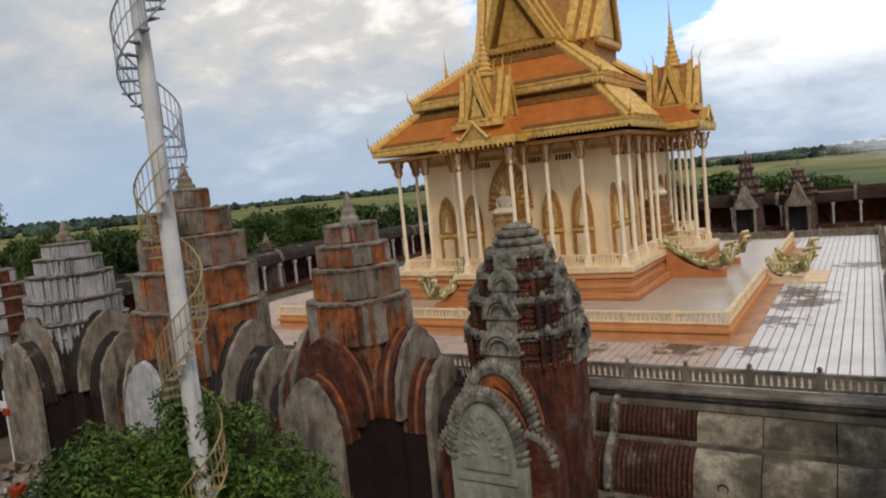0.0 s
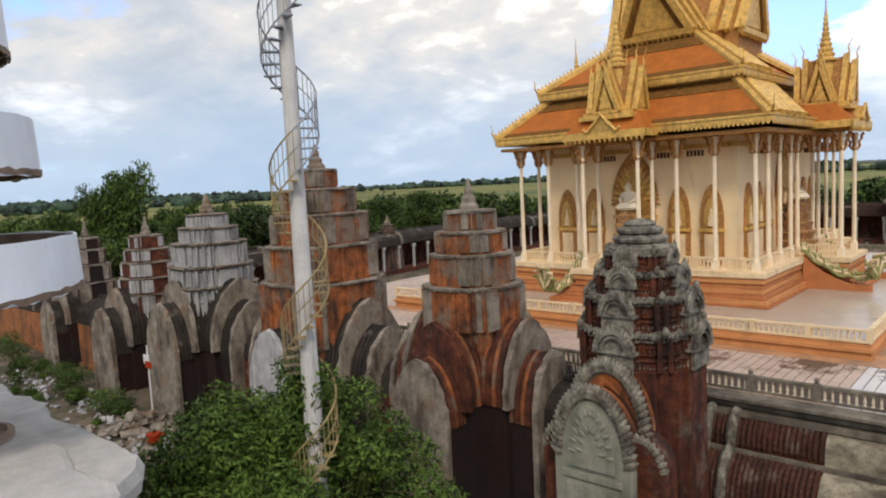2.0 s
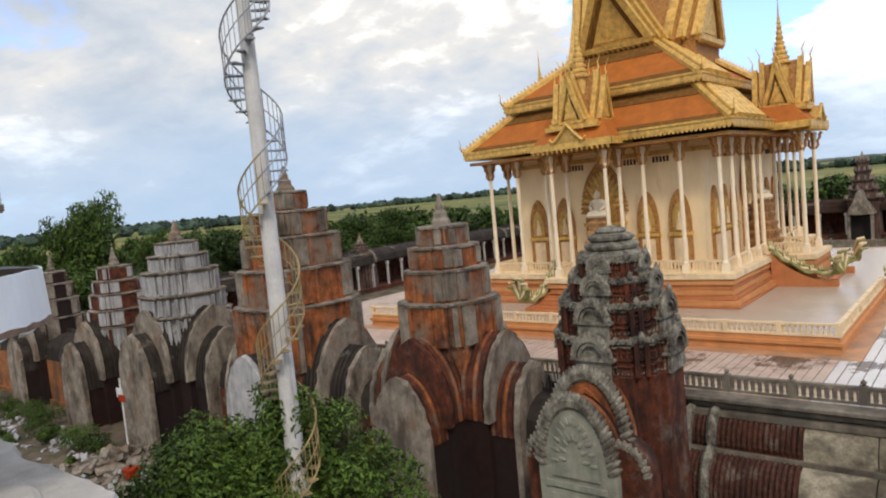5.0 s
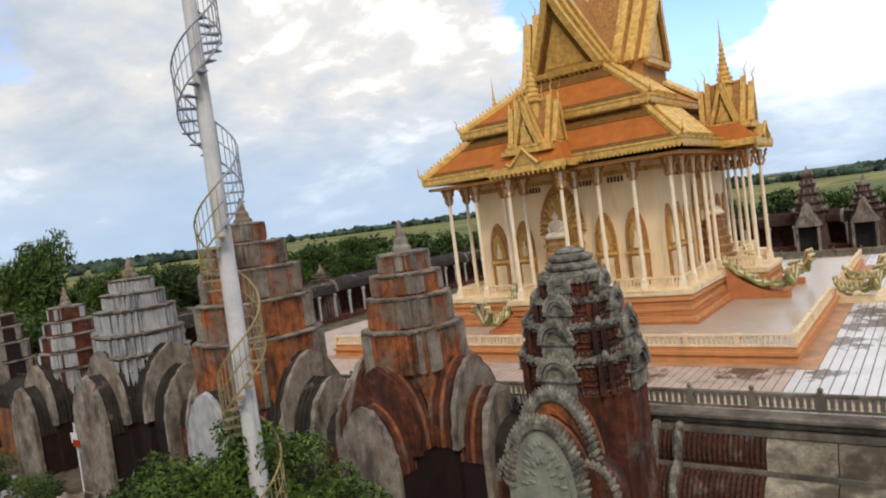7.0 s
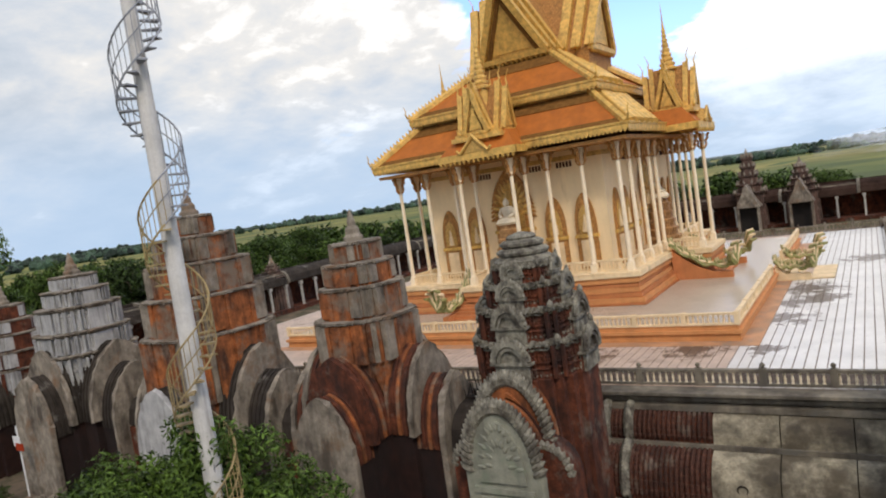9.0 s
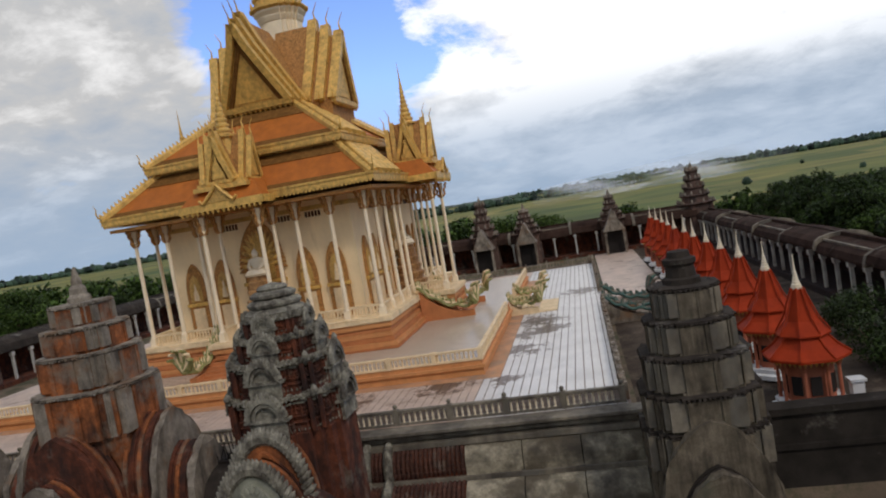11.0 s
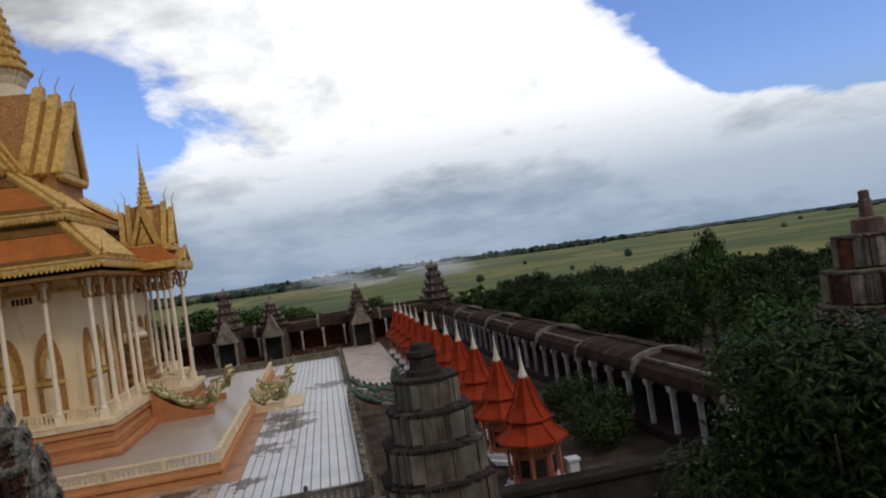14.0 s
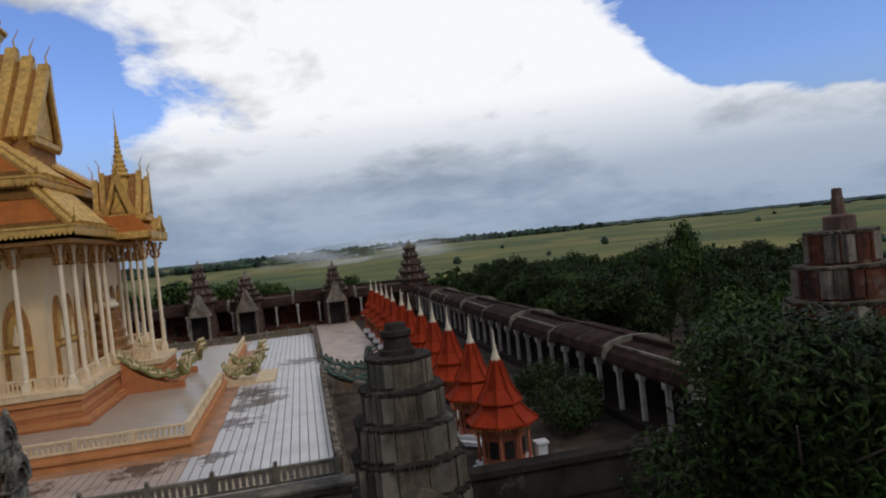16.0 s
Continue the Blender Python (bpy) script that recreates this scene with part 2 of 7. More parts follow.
M_WHITE = material("whitewashed_cement", (0.68, 0.68, 0.66), 0.8, vary=0.12, stain=(0.35, 0.33, 0.3), stain_amt=0.25)
M_DRUM = material("white_painted_sheet", (0.74, 0.77, 0.80), 0.55, vary=0.06, scale=0.8, stain=(0.5, 0.52, 0.55), stain_amt=0.2, bump=0.05)
M_DRUMIN = material("rusty_sheet_inside", (0.20, 0.14, 0.10), 0.85, vary=0.4)
M_SLAB = material("broken_pale_concrete", (0.46, 0.44, 0.40), 0.9, vary=0.18, scale=1.2, stain=(0.36, 0.34, 0.3), stain_amt=0.3, stain_stretch=(1, 1, 1), bump=0.5)
M_POLE = material("spun_concrete_pole", (0.60, 0.58, 0.54), 0.85, vary=0.15, stain=(0.28, 0.24, 0.2), stain_amt=0.25, stain_stretch=(5, 5, 0.4))
M_STAIR = material("dull_steel_stair", (0.30, 0.31, 0.33), 0.6, metal=0.3, vary=0.2)
M_STAIRY = material("yellow_ochre_stair_paint", (0.36, 0.27, 0.12), 0.65, vary=0.25, stain=(0.2, 0.15, 0.1), stain_amt=0.4)
M_NAGA = material("green_gold_naga_paint", (0.25, 0.25, 0.085), 0.6, vary=0.4, scale=5, stain=(0.55, 0.45, 0.24), stain_amt=0.4, stain_stretch=(1, 1, 1), stain_scale=3)
M_NAGAB = material("blue_green_naga_paint", (0.055, 0.11, 0.09), 0.6, vary=0.35, scale=4)
M_PEDEST = material("brown_gold_pedestal_paint", (0.40, 0.22, 0.09), 0.65, vary=0.35, scale=4, stain=(0.2, 0.1, 0.05), stain_amt=0.4)
M_STATUE = material("statue_pale_stone", (0.72, 0.62, 0.45), 0.6, vary=0.1)
M_PILLAR = material("pale_washed_pillar_cement", (0.46, 0.43, 0.38), 0.88, vary=0.3, stain=(0.13, 0.115, 0.095), stain_amt=0.4, stain_stretch=(2, 2, 0.2))
M_ROLL = material("dark_roof_tile_clay", (0.085, 0.036, 0.023), 0.9, vary=0.6, scale=5, fine=16, bump=0.8, stain=(0.02, 0.014, 0.011), stain_amt=0.45, dirt=(0.2, 0.16, 0.12), dirt_amt=0.32)
M_WALLGR = material("mossy_roof_cement", (0.34, 0.295, 0.205), 0.9, vary=0.4, scale=1.6, fine=10, bump=0.6, stain=(0.04, 0.031, 0.023), stain_amt=0.6, stain_stretch=(0.8, 0.8, 0.8), stain_scale=0.9, dirt=(0.085, 0.068, 0.044), dirt_amt=0.55)
M_SOIL = material("damp_dark_soil", (0.055, 0.041, 0.03), 0.95, spec=0.1, vary=0.5, scale=0.6, dirt=(0.12, 0.095, 0.07), dirt_amt=0.4, bump=0.6)
# earth made near-black to hold the shade below the gallery eaves
M_SHADESOIL = material("shade_black_earth", (0.018, 0.012, 0.009), 0.95, spec=0.05, vary=0.5, scale=0.8, dirt=(0.045, 0.03, 0.022), dirt_amt=0.35, bump=0.5)
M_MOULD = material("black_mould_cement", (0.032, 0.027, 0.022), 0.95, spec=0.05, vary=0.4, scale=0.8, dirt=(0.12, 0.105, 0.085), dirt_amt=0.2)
M_BROWNR = material("brown_black_vault_cement", (0.04, 0.024, 0.018), 0.95, spec=0.04, vary=0.5, scale=0.7, dirt=(0.11, 0.09, 0.07), dirt_amt=0.2)
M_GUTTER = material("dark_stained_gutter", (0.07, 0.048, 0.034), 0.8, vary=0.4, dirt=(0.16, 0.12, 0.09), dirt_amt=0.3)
M_BORDER = material("worn_orange_floor_paint", (0.46, 0.24, 0.12), 0.6, vary=0.25, scale=0.8, dirt=(0.28, 0.2, 0.14), dirt_amt=0.45)
# deep shade of porches and gallery insides put into a black-red brick colour
M_SHADEBR = material("shade_black_red_brick", (0.024, 0.009, 0.006), 0.94, vary=0.4, stain=(0.018, 0.013, 0.012), stain_amt=0.55, stain_stretch=(0.9, 0.9, 0.4))
M_GREYBR = material("grey_brown_brick", (0.15, 0.09, 0.068), 0.92, vary=0.4, stain=(0.035, 0.028, 0.025), stain_amt=0.5, stain_stretch=(2, 2, 0.25), dirt=(0.2, 0.18, 0.15), dirt_amt=0.2)
# near-black that paints the shade inside openings; the loose rods use it too
M_DARKIN = material("opening_shade_and_rod_black", (0.02, 0.016, 0.014), 0.95, vary=0.2)


def stain_patches(m, spots, colour):
    """Damp brown-black stains of ragged outline lying round a few places of a floor. spots: (x, y, reach)."""
    n, l = m.node_tree.nodes, m.node_tree.links
    b = n["Principled BSDF"]
    old = b.inputs["Base Color"].links[0].from_socket
    g = n.new("ShaderNodeNewGeometry")
    mp = n.new("ShaderNodeMapping")
    mp.inputs["Scale"].default_value = (1.0, 0.8, 1.0)
    l.new(g.outputs["Position"], mp.inputs[0])
    t = n.new("ShaderNodeTexNoise")
    t.inputs["Scale"].default_value, t.inputs["Detail"].default_value, t.inputs["Roughness"].default_value = 1.5, 9, 0.74
    l.new(mp.outputs[0], t.inputs["Vector"])
    total = t.outputs["Fac"]
    for x, y, reach in spots:
        d = n.new("ShaderNodeVectorMath")
        d.operation = "DISTANCE"
        l.new(g.outputs["Position"], d.inputs[0])
        d.inputs[1].default_value = (x, y, 0)
        mr = n.new("ShaderNodeMapRange")
        mr.inputs[1].default_value, mr.inputs[2].default_value, mr.inputs[3].default_value, mr.inputs[4].default_value = 0.0, reach, 0.30, 0.0
        l.new(d.outputs["Value"], mr.inputs[0])
        a = n.new("ShaderNodeMath")
        l.new(total, a.inputs[0]); l.new(mr.outputs[0], a.inputs[1])
        total = a.outputs[0]
    r = n.new("ShaderNodeValToRGB")
    r.color_ramp.elements[0].position, r.color_ramp.elements[1].position = 0.64, 0.68
    r.color_ramp.elements[0].color, r.color_ramp.elements[1].color = (0, 0, 0, 1), (0.92, 0.92, 0.92, 1)
    l.new(total, r.inputs[0])
    x = n.new("ShaderNodeMix")
    x.data_type = "RGBA"
    l.new(r.outputs[0], x.inputs[0]); l.new(old, x.inputs[6])
    x.inputs[7].default_value = (*colour, 1)
    l.new(x.outputs[2], b.inputs["Base Color"])


COURT_STAINS = [(-3.9, 47.6, 3.4), (-4.6, 39.6, 2.6), (-4.4, 43.5, 2.2), (-8.0, 33.4, 2.4), (-4.8, 33.4, 1.6), (-0.6, 58.5, 3.0), (-13.0, 32.2, 2.6), (-2.6, 44.5, 1.6)]
stain_patches(M_COURT, COURT_STAINS, (0.075, 0.042, 0.026))
stain_patches(M_COURTP, COURT_STAINS, (0.11, 0.062, 0.036))
M_BARK = material("tree_bark", (0.13, 0.095, 0.065), 0.95, vary=0.3)


def leaf_material(name, base, back=0.35):
    m = material(name, base, 0.55, vary=0.4, scale=0.5, fine=3, bump=0.0, spec=0.14)
    n, l = m.node_tree.nodes, m.node_tree.links
    g = n.new("ShaderNodeNewGeometry")
    r = n.new("ShaderNodeValToRGB")
    r.color_ramp.elements[0].color, r.color_ramp.elements[1].color = (0.2, 0.22, 0.2, 1), (2.5, 2.4, 1.9, 1)
    l.new(g.outputs["Random Per Island"], r.inputs[0])
    b = n["Principled BSDF"]
    old = b.inputs["Base Color"].links[0].from_socket
    x = n.new("ShaderNodeMix")
    x.data_type, x.blend_type = "RGBA", "MULTIPLY"
    x.inputs[0].default_value = 1.0
    l.new(old, x.inputs[6]); l.new(r.outputs[0], x.inputs[7])
    l.new(x.outputs[2], b.inputs["Base Color"])
    return m


M_LEAF = leaf_material("mid_green_leaves", (0.028, 0.05, 0.011))
M_LEAFB = leaf_material("bright_green_leaves", (0.042, 0.073, 0.015))
M_LEAFL = leaf_material("light_green_leaves", (0.042, 0.072, 0.017))
# green shifted towards blue: distance haze put into the foliage colour
M_HAZELEAF = leaf_material("haze_blue_far_foliage", (0.024, 0.042, 0.032))
M_LEAFD = leaf_material("dark_green_leaves", (0.015, 0.027, 0.006))


# ---- mesh helpers ----
def part(name, bm, mat, parent, label=""):
    me = bpy.data.meshes.new(name)
    bm.normal_update()
    bm.to_mesh(me)
    bm.free()
    me.materials.append(mat)
    ob = new(name, me)
    if parent:
        ob.parent = parent
    if label:
        ob["label"] = label
    return ob


def thing(name, label, category, at=(0, 0, 0), rz=0.0, group="", kind=""):
    ob = new(name)
    ob.matrix_world = pose(*at, 0, 0, rz)
    return tagged(ob, label, category, group, kind)


def box(bm, x0, x1, y0, y1, z0, z1):
    v = [bm.verts.new(p) for p in ((x0, y0, z0), (x1, y0, z0), (x1, y1, z0), (x0, y1, z0), (x0, y0, z1), (x1, y0, z1), (x1, y1, z1), (x0, y1, z1))]
    for f in ((3, 2, 1, 0), (4, 5, 6, 7), (0, 1, 5, 4), (1, 2, 6, 5), (2, 3, 7, 6), (3, 0, 4, 7)):
        bm.faces.new([v[i] for i in f])


def loft(bm, rings, caps=True, closed=True):
    """Skins rings of points of one length."""
    vs = [[bm.verts.new(p) for p in r] for r in rings]
    k = len(vs[0])
    for a, b in zip(vs, vs[1:]):
        for i in range(k if closed else k - 1):
            j = (i + 1) % k
            bm.faces.new((a[i], a[j], b[j], b[i]))
    if caps and closed:
        bm.faces.new(vs[0][::-1])
        bm.faces.new(vs[-1])


def lathe(bm, prof, seg=16, c=(0, 0), squash=1.0, turn=0.0):
    loft(bm, [[(c[0] + r * math.cos(turn + 2 * math.pi * i / seg), c[1] + squash * r * math.sin(turn + 2 * math.pi * i / seg), z) for i in range(seg)] for r, z in prof])


def poly_prism(bm, pts, z0, z1, s1=1.0, c=(0, 0)):
    loft(bm, [[(c[0] + x, c[1] + y, z0) for x, y in pts], [(c[0] + x * s1, c[1] + y * s1, z1) for x, y in pts]])


def stack(bm, pts, levels, c=(0, 0)):
    """Levels of (scale, z) of one plan outline."""
    loft(bm, [[(c[0] + x * s, c[1] + y * s, z) for x, y in pts] for s, z in levels])


def extrude_y(bm, pts, y0, y1):
    """A closed outline in x, z pushed along y."""
    loft(bm, [[(x, y0, z) for x, z in pts], [(x, y1, z) for x, z in pts]])


def tube(bm, path, r, seg=6, taper=None):
    """A round tube along points."""
    rings = []
    n = len(path)
    for i, p in enumerate(path):
        p = Vector(p)
        d = (Vector(path[min(i + 1, n - 1)]) - Vector(path[max(i - 1, 0)])).normalized()
        a = d.cross(Vector((0, 0, 1)))
        if a.length < 0.05:
            a = Vector((1, 0, 0))
        a.normalize()
        b = d.cross(a)
        rr = r if taper is None else r * (1 + (taper - 1) * i / (n - 1))
        rings.append([p + rr * (math.cos(2 * math.pi * k / seg) * a + math.sin(2 * math.pi * k / seg) * b) for k in range(seg)])
    loft(bm, rings)


def turned(bm, m):
    bmesh.ops.transform(bm, matrix=m, verts=bm.verts)
    return bm


def redent(h):
    """A square plan with stepped corners."""
    q = [(1, -0.40), (1, 0.40), (0.91, 0.40), (0.91, 0.62), (0.78, 0.62), (0.78, 0.78), (0.62, 0.78), (0.62, 0.91), (0.40, 0.91)]
    out = []
    for k in range(4):
        c, s = math.cos(k * math.pi / 2), math.sin(k * math.pi / 2)
        out += [(h * (x * c - y * s), h * (x * s + y * c)) for x, y in q]
    return out


def ogive(w, zs, zt, n=9, base=None, lobes=0.0):
    """Outline in x, z of a leaf-shaped arch: half width w, springing at zs, tip at zt, foot at base."""
    right = []
    for i in range(n + 1):
        u = i / n
        a = u * math.pi / 2
        x = w * math.cos(a) ** 0.85
        z = zs + (zt - zs) * (0.86 * math.sin(a) + 0.14 * u ** 3)
        right.append((x, z))
    left = [(-x, z) for x, z in right[-2::-1]]
    foot = zs if base is None else base
    pts = right + left
    if foot < zs:
        pts = [(w, foot)] + pts + [(-w, foot)]
    return pts


# ---- ground, court, walls ----
def ground_material():
    m = material("fields_and_earth", (0.13, 0.095, 0.062), 0.95, vary=0.45, scale=0.3, dirt=(0.045, 0.05, 0.022), dirt_amt=0.58, bump=0.4)
    n, l = m.node_tree.nodes, m.node_tree.links
    b = n["Principled BSDF"]
    near = b.inputs["Base Color"].links[0].from_socket
    g = n.new("ShaderNodeNewGeometry")
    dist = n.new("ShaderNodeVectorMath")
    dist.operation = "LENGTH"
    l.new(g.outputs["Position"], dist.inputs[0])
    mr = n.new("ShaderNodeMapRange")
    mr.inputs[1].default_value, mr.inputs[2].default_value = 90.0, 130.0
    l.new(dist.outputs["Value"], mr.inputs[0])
    mp = n.new("ShaderNodeMapping")
    mp.inputs["Scale"].default_value = (1.0, 1.0, 1.0)
    mp.inputs["Rotation"].default_value = (0, 0, 0.3)
    l.new(g.outputs["Position"], mp.inputs[0])
    v = n.new("ShaderNodeTexVoronoi")
    v.inputs["Scale"].default_value = 0.011
    l.new(mp.outputs[0], v.inputs["Vector"])
    r = n.new("ShaderNodeValToRGB")
    for p, c in ((0.3, (0.105, 0.122, 0.024)), (0.6, (0.16, 0.158, 0.034))):
        r.color_ramp.elements.new(p).color = (*c, 1)
    r.color_ramp.elements[0].color, r.color_ramp.elements[-1].color = (0.06, 0.09, 0.018, 1), (0.21, 0.18, 0.048, 1)
    sepc = n.new("ShaderNodeSeparateColor")
    l.new(v.outputs["Color"], sepc.inputs[0])
    l.new(sepc.outputs[0], r.inputs[0])
    nz = n.new("ShaderNodeTexNoise")
    nz.inputs["Scale"].default_value, nz.inputs["Detail"].default_value = 0.02, 8
    l.new(g.outputs["Position"], nz.inputs["Vector"])
    r2 = n.new("ShaderNodeValToRGB")
    r2.color_ramp.elements[0].position, r2.color_ramp.elements[1].position = 0.3, 0.7
    r2.color_ramp.elements[0].color, r2.color_ramp.elements[1].color = (0.6, 0.65, 0.6, 1), (1.3, 1.25, 1.1, 1)
    l.new(nz.outputs["Fac"], r2.inputs[0])
    mu = n.new("ShaderNodeMix")
    mu.data_type, mu.blend_type = "RGBA", "MULTIPLY"
    mu.inputs[0].default_value = 1.0
    l.new(r.outputs[0], mu.inputs[6]); l.new(r2.outputs[0], mu.inputs[7])
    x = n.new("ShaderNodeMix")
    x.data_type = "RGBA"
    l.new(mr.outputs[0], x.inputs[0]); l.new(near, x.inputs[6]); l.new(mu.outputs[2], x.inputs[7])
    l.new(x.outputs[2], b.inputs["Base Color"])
    return m


M_FIELD = ground_material()
GZ = -5.0
bm = bmesh.new()
xs = [-16000, -4200, -1500, -400, -120] + [-90 + 6 * i for i in range(26)] + [90, 200, 500, 1500, 4200, 16000]
ys = [-16000, -4200, -1000, -200, -40, -10, 0, 4, 8, 12, 16, 19, 22, 25.8, 28.2, 40, 60, 84, 110, 114, 180, 400, 1000, 2000, 4200, 16000]
grid = {}
for i, x in enumerate(xs):
    for j, y in enumerate(ys):
        inside = -64 < x < 24 and 26 < y < 112
        z = -1.55 if inside else GZ + (0.25 * noise.noise((x * 0.2, y * 0.2, 0)) if abs(x) < 100 and y < 26 else 0.0)
        grid[i, j] = bm.verts.new((x, y, z))
for i in range(len(xs) - 1):
    for j in range(len(ys) - 1):
        bm.faces.new((grid[i, j], grid[i + 1, j], grid[i + 1, j + 1], grid[i, j + 1]))
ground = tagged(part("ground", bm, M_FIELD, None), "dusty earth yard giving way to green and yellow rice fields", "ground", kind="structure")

# raised court of paving, a low terrace and the near wall
CX0, CX1, CY0, CY1 = -46.0, 0.9, 27.6, 78.0
bm = bmesh.new()
box(bm, CX0, CX1, CY0, CY1, -1.6, -0.03)
court = tagged(part("court_floor", bm, M_JOINT, None), "raised temple court paved in long white glazed strips", "floor", kind="structure")

TX0, TX1, TY0, TY1, TZ = -36.2, -6.0, 34.9, 69.5, 0.8
bm = bmesh.new()
box(bm, TX0, TX1, TY0, TY1, -0.02, 0.40)
box(bm, TX0 - 0.12, TX1 + 0.12, TY0 - 0.12, TY1 + 0.12, 0.40, 0.56)
box(bm, TX0 + 0.05, TX1 - 0.05, TY0 + 0.05, TY1 - 0.05, 0.56, TZ)
terrace = tagged(part("terrace", bm, M_PEACH, None), "low peach-painted terrace under the temple", "terrace", kind="structure")
bm = bmesh.new()
box(bm, TX0 + 0.3, TX1 - 0.3, TY0 + 0.3, TY1 - 0.3, TZ - 0.05, TZ + 0.012)
part("terrace_paving", bm, M_PLAT, terrace, "pale glossy terrace tiles")


def baluster_mesh(h, r, mat, seg=8):
    bm = bmesh.new()
    lathe(bm, [(r, 0), (r, h * 0.08), (r * 0.6, h * 0.14), (r * 0.95, h * 0.4), (r * 0.55, h * 0.72), (r * 0.9, h * 0.9), (r * 0.9, h)], seg)
    me = bpy.data.meshes.new("baluster")
    bm.normal_update()
    bm.to_mesh(me)
    bm.free()
    me.materials.append(mat)
    return me


def balustrade(name, label, p, q, z, h, mat, step, post_every, post_r=0.13, knob=True, group="", singles=True, br=0.06, bal=None):
    """Bottom rail, top rail, turned balusters and square posts with knobs from p to q."""
    p, q = Vector((*p, z)), Vector((*q, z))
    length, ang = (q - p).length, math.atan2(q.y - p.y, q.x - p.x)
    t = thing(name, label, "balustrade", p, math.degrees(ang), group)
    bm = bmesh.new(); box(bm, 0, length, -0.1, 0.1, 0, h * 0.16); part("bottom_rail", bm, mat, t)
    bm = bmesh.new(); box(bm, 0, length, -0.11, 0.11, h * 0.82, h); part("top_rail", bm, mat, t)
    n = max(1, round(length / post_every))
    for i in range(n + 1):
        bm = bmesh.new()
        x = length * i / n
        box(bm, x - post_r, x + post_r, -post_r, post_r, 0, h * 1.06)
        if knob:
            lathe(bm, [(post_r * 0.5, h * 1.06), (post_r * 0.4, h * 1.12), (post_r * 0.8, h * 1.22), (post_r * 0.7, h * 1.32), (0.01, h * 1.42)], 8, (x, 0))
        part("post", bm, mat, t)
    me = baluster_mesh(h * 0.66, br, bal or mat)
    k = int(length / step)
    if singles and k <= 300:
        for i in range(k):
            x = (i + 0.5) * length / k
            if min(abs(x - length * j / n) for j in range(n + 1)) < post_r * 1.2:
                continue
            o = new("baluster", me)
            o.parent = t
            o.location = (x, 0, h * 0.16)
    else:
        bm = bmesh.new()
        for i in range(k):
            b2 = [(br, 0), (br * 0.6, h * 0.1), (br, h * 0.3), (br * 0.6, h * 0.55), (br, h * 0.66)]
            lathe(bm, [(r, zz + h * 0.16) for r, zz in b2], 6, ((i + 0.5) * length / k, 0))
        o = part("balusters", bm, mat, t)
        o["kind"] = "stuff"
    return t


balustrade("court_balustrade", "weathered grey cement balustrade along the court edge", (-40.0, 28.0), (0.6, 28.0), 0.0, 0.66, M_WALLST, 0.26, 2.4, group="court balustrades", bal=M_STATUE)
balustrade("court_balustrade", "grey cement balustrade with square posts and knobs", (0.7, 28.4), (0.7, 50.0), 0.0, 0.66, M_STONE, 0.3, 1.6, 0.16, group="court balustrades")
balustrade("court_balustrade", "grey cement balustrade beyond the side steps", (0.7, 57.0), (0.7, 77.8), 0.0, 0.66, M_STONE, 0.3, 1.6, 0.16, group="court balustrades")
balustrade("court_balustrade", "grey cement balustrade closing the far court edge", (-40.0, 77.8), (0.4, 77.8), 0.0, 0.66, M_STONE, 0.35, 2.4, group="court balustrades")
TR = dict(h=0.62, mat=M_RAIL, step=0.24, post_every=2.6, post_r=0.12, knob=False, group="terrace balustrades")
balustrade("terrace_balustrade", "cream balustrade on the terrace front edge", (TX0 + 0.1, TY0 + 0.1), (TX1 - 0.1, TY0 + 0.1), TZ, **TR)
balustrade("terrace_balustrade", "cream balustrade on the terrace side edge", (TX1 - 0.1, TY0 + 0.25), (TX1 - 0.1, 49.0), TZ, **TR)
balustrade("terrace_balustrade", "cream balustrade on the terrace side beyond the steps", (TX1 - 0.1, 55.5), (TX1 - 0.1, TY1 - 0.1), TZ, **TR)

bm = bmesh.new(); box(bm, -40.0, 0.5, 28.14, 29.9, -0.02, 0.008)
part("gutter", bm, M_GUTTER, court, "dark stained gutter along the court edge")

# near enclosure wall below the court edge
WY = 27.3
wall = tagged(new("wall_south"), "stained cement enclosure wall in panels and mouldings", "wall", kind="structure")


def wall_band(x0, x1, y, z0, z1, mat, name="moulding"):
    bm = bmesh.new()
    box(bm, x0, x1, y, WY + 0.5, z0, z1)
    bmesh.ops.bevel(bm, geom=bm.edges[:], offset=min(0.04, (z1 - z0) * 0.2), segments=2, affect="EDGES")
    return part(name, bm, mat, wall)


X0, X1 = -48.0, 5.0
wall_band(X0, X1, WY, -5.2, -0.05, M_WALLST, "wall_core")
for z0, z1, out in ((-0.16, -0.02, 0.42), (-0.42, -0.20, 0.22), (-0.78, -0.52, 0.36)):
    if z1 - z0 > 0.1:
        wall_band(X0, X1, WY - out, z0, z1, M_WALLST)


def half_vault(y0, z0, y1, z1, n=8):
    """Quarter-round roof profile in y, z from its top (y0, z0) to its eave (y1, z1)."""
    return [(y0 + (y1 - y0) * math.sin(i / n * math.pi / 2), z1 + (z0 - z1) * math.cos(i / n * math.pi / 2) ** 0.85) for i in range(n + 1)]


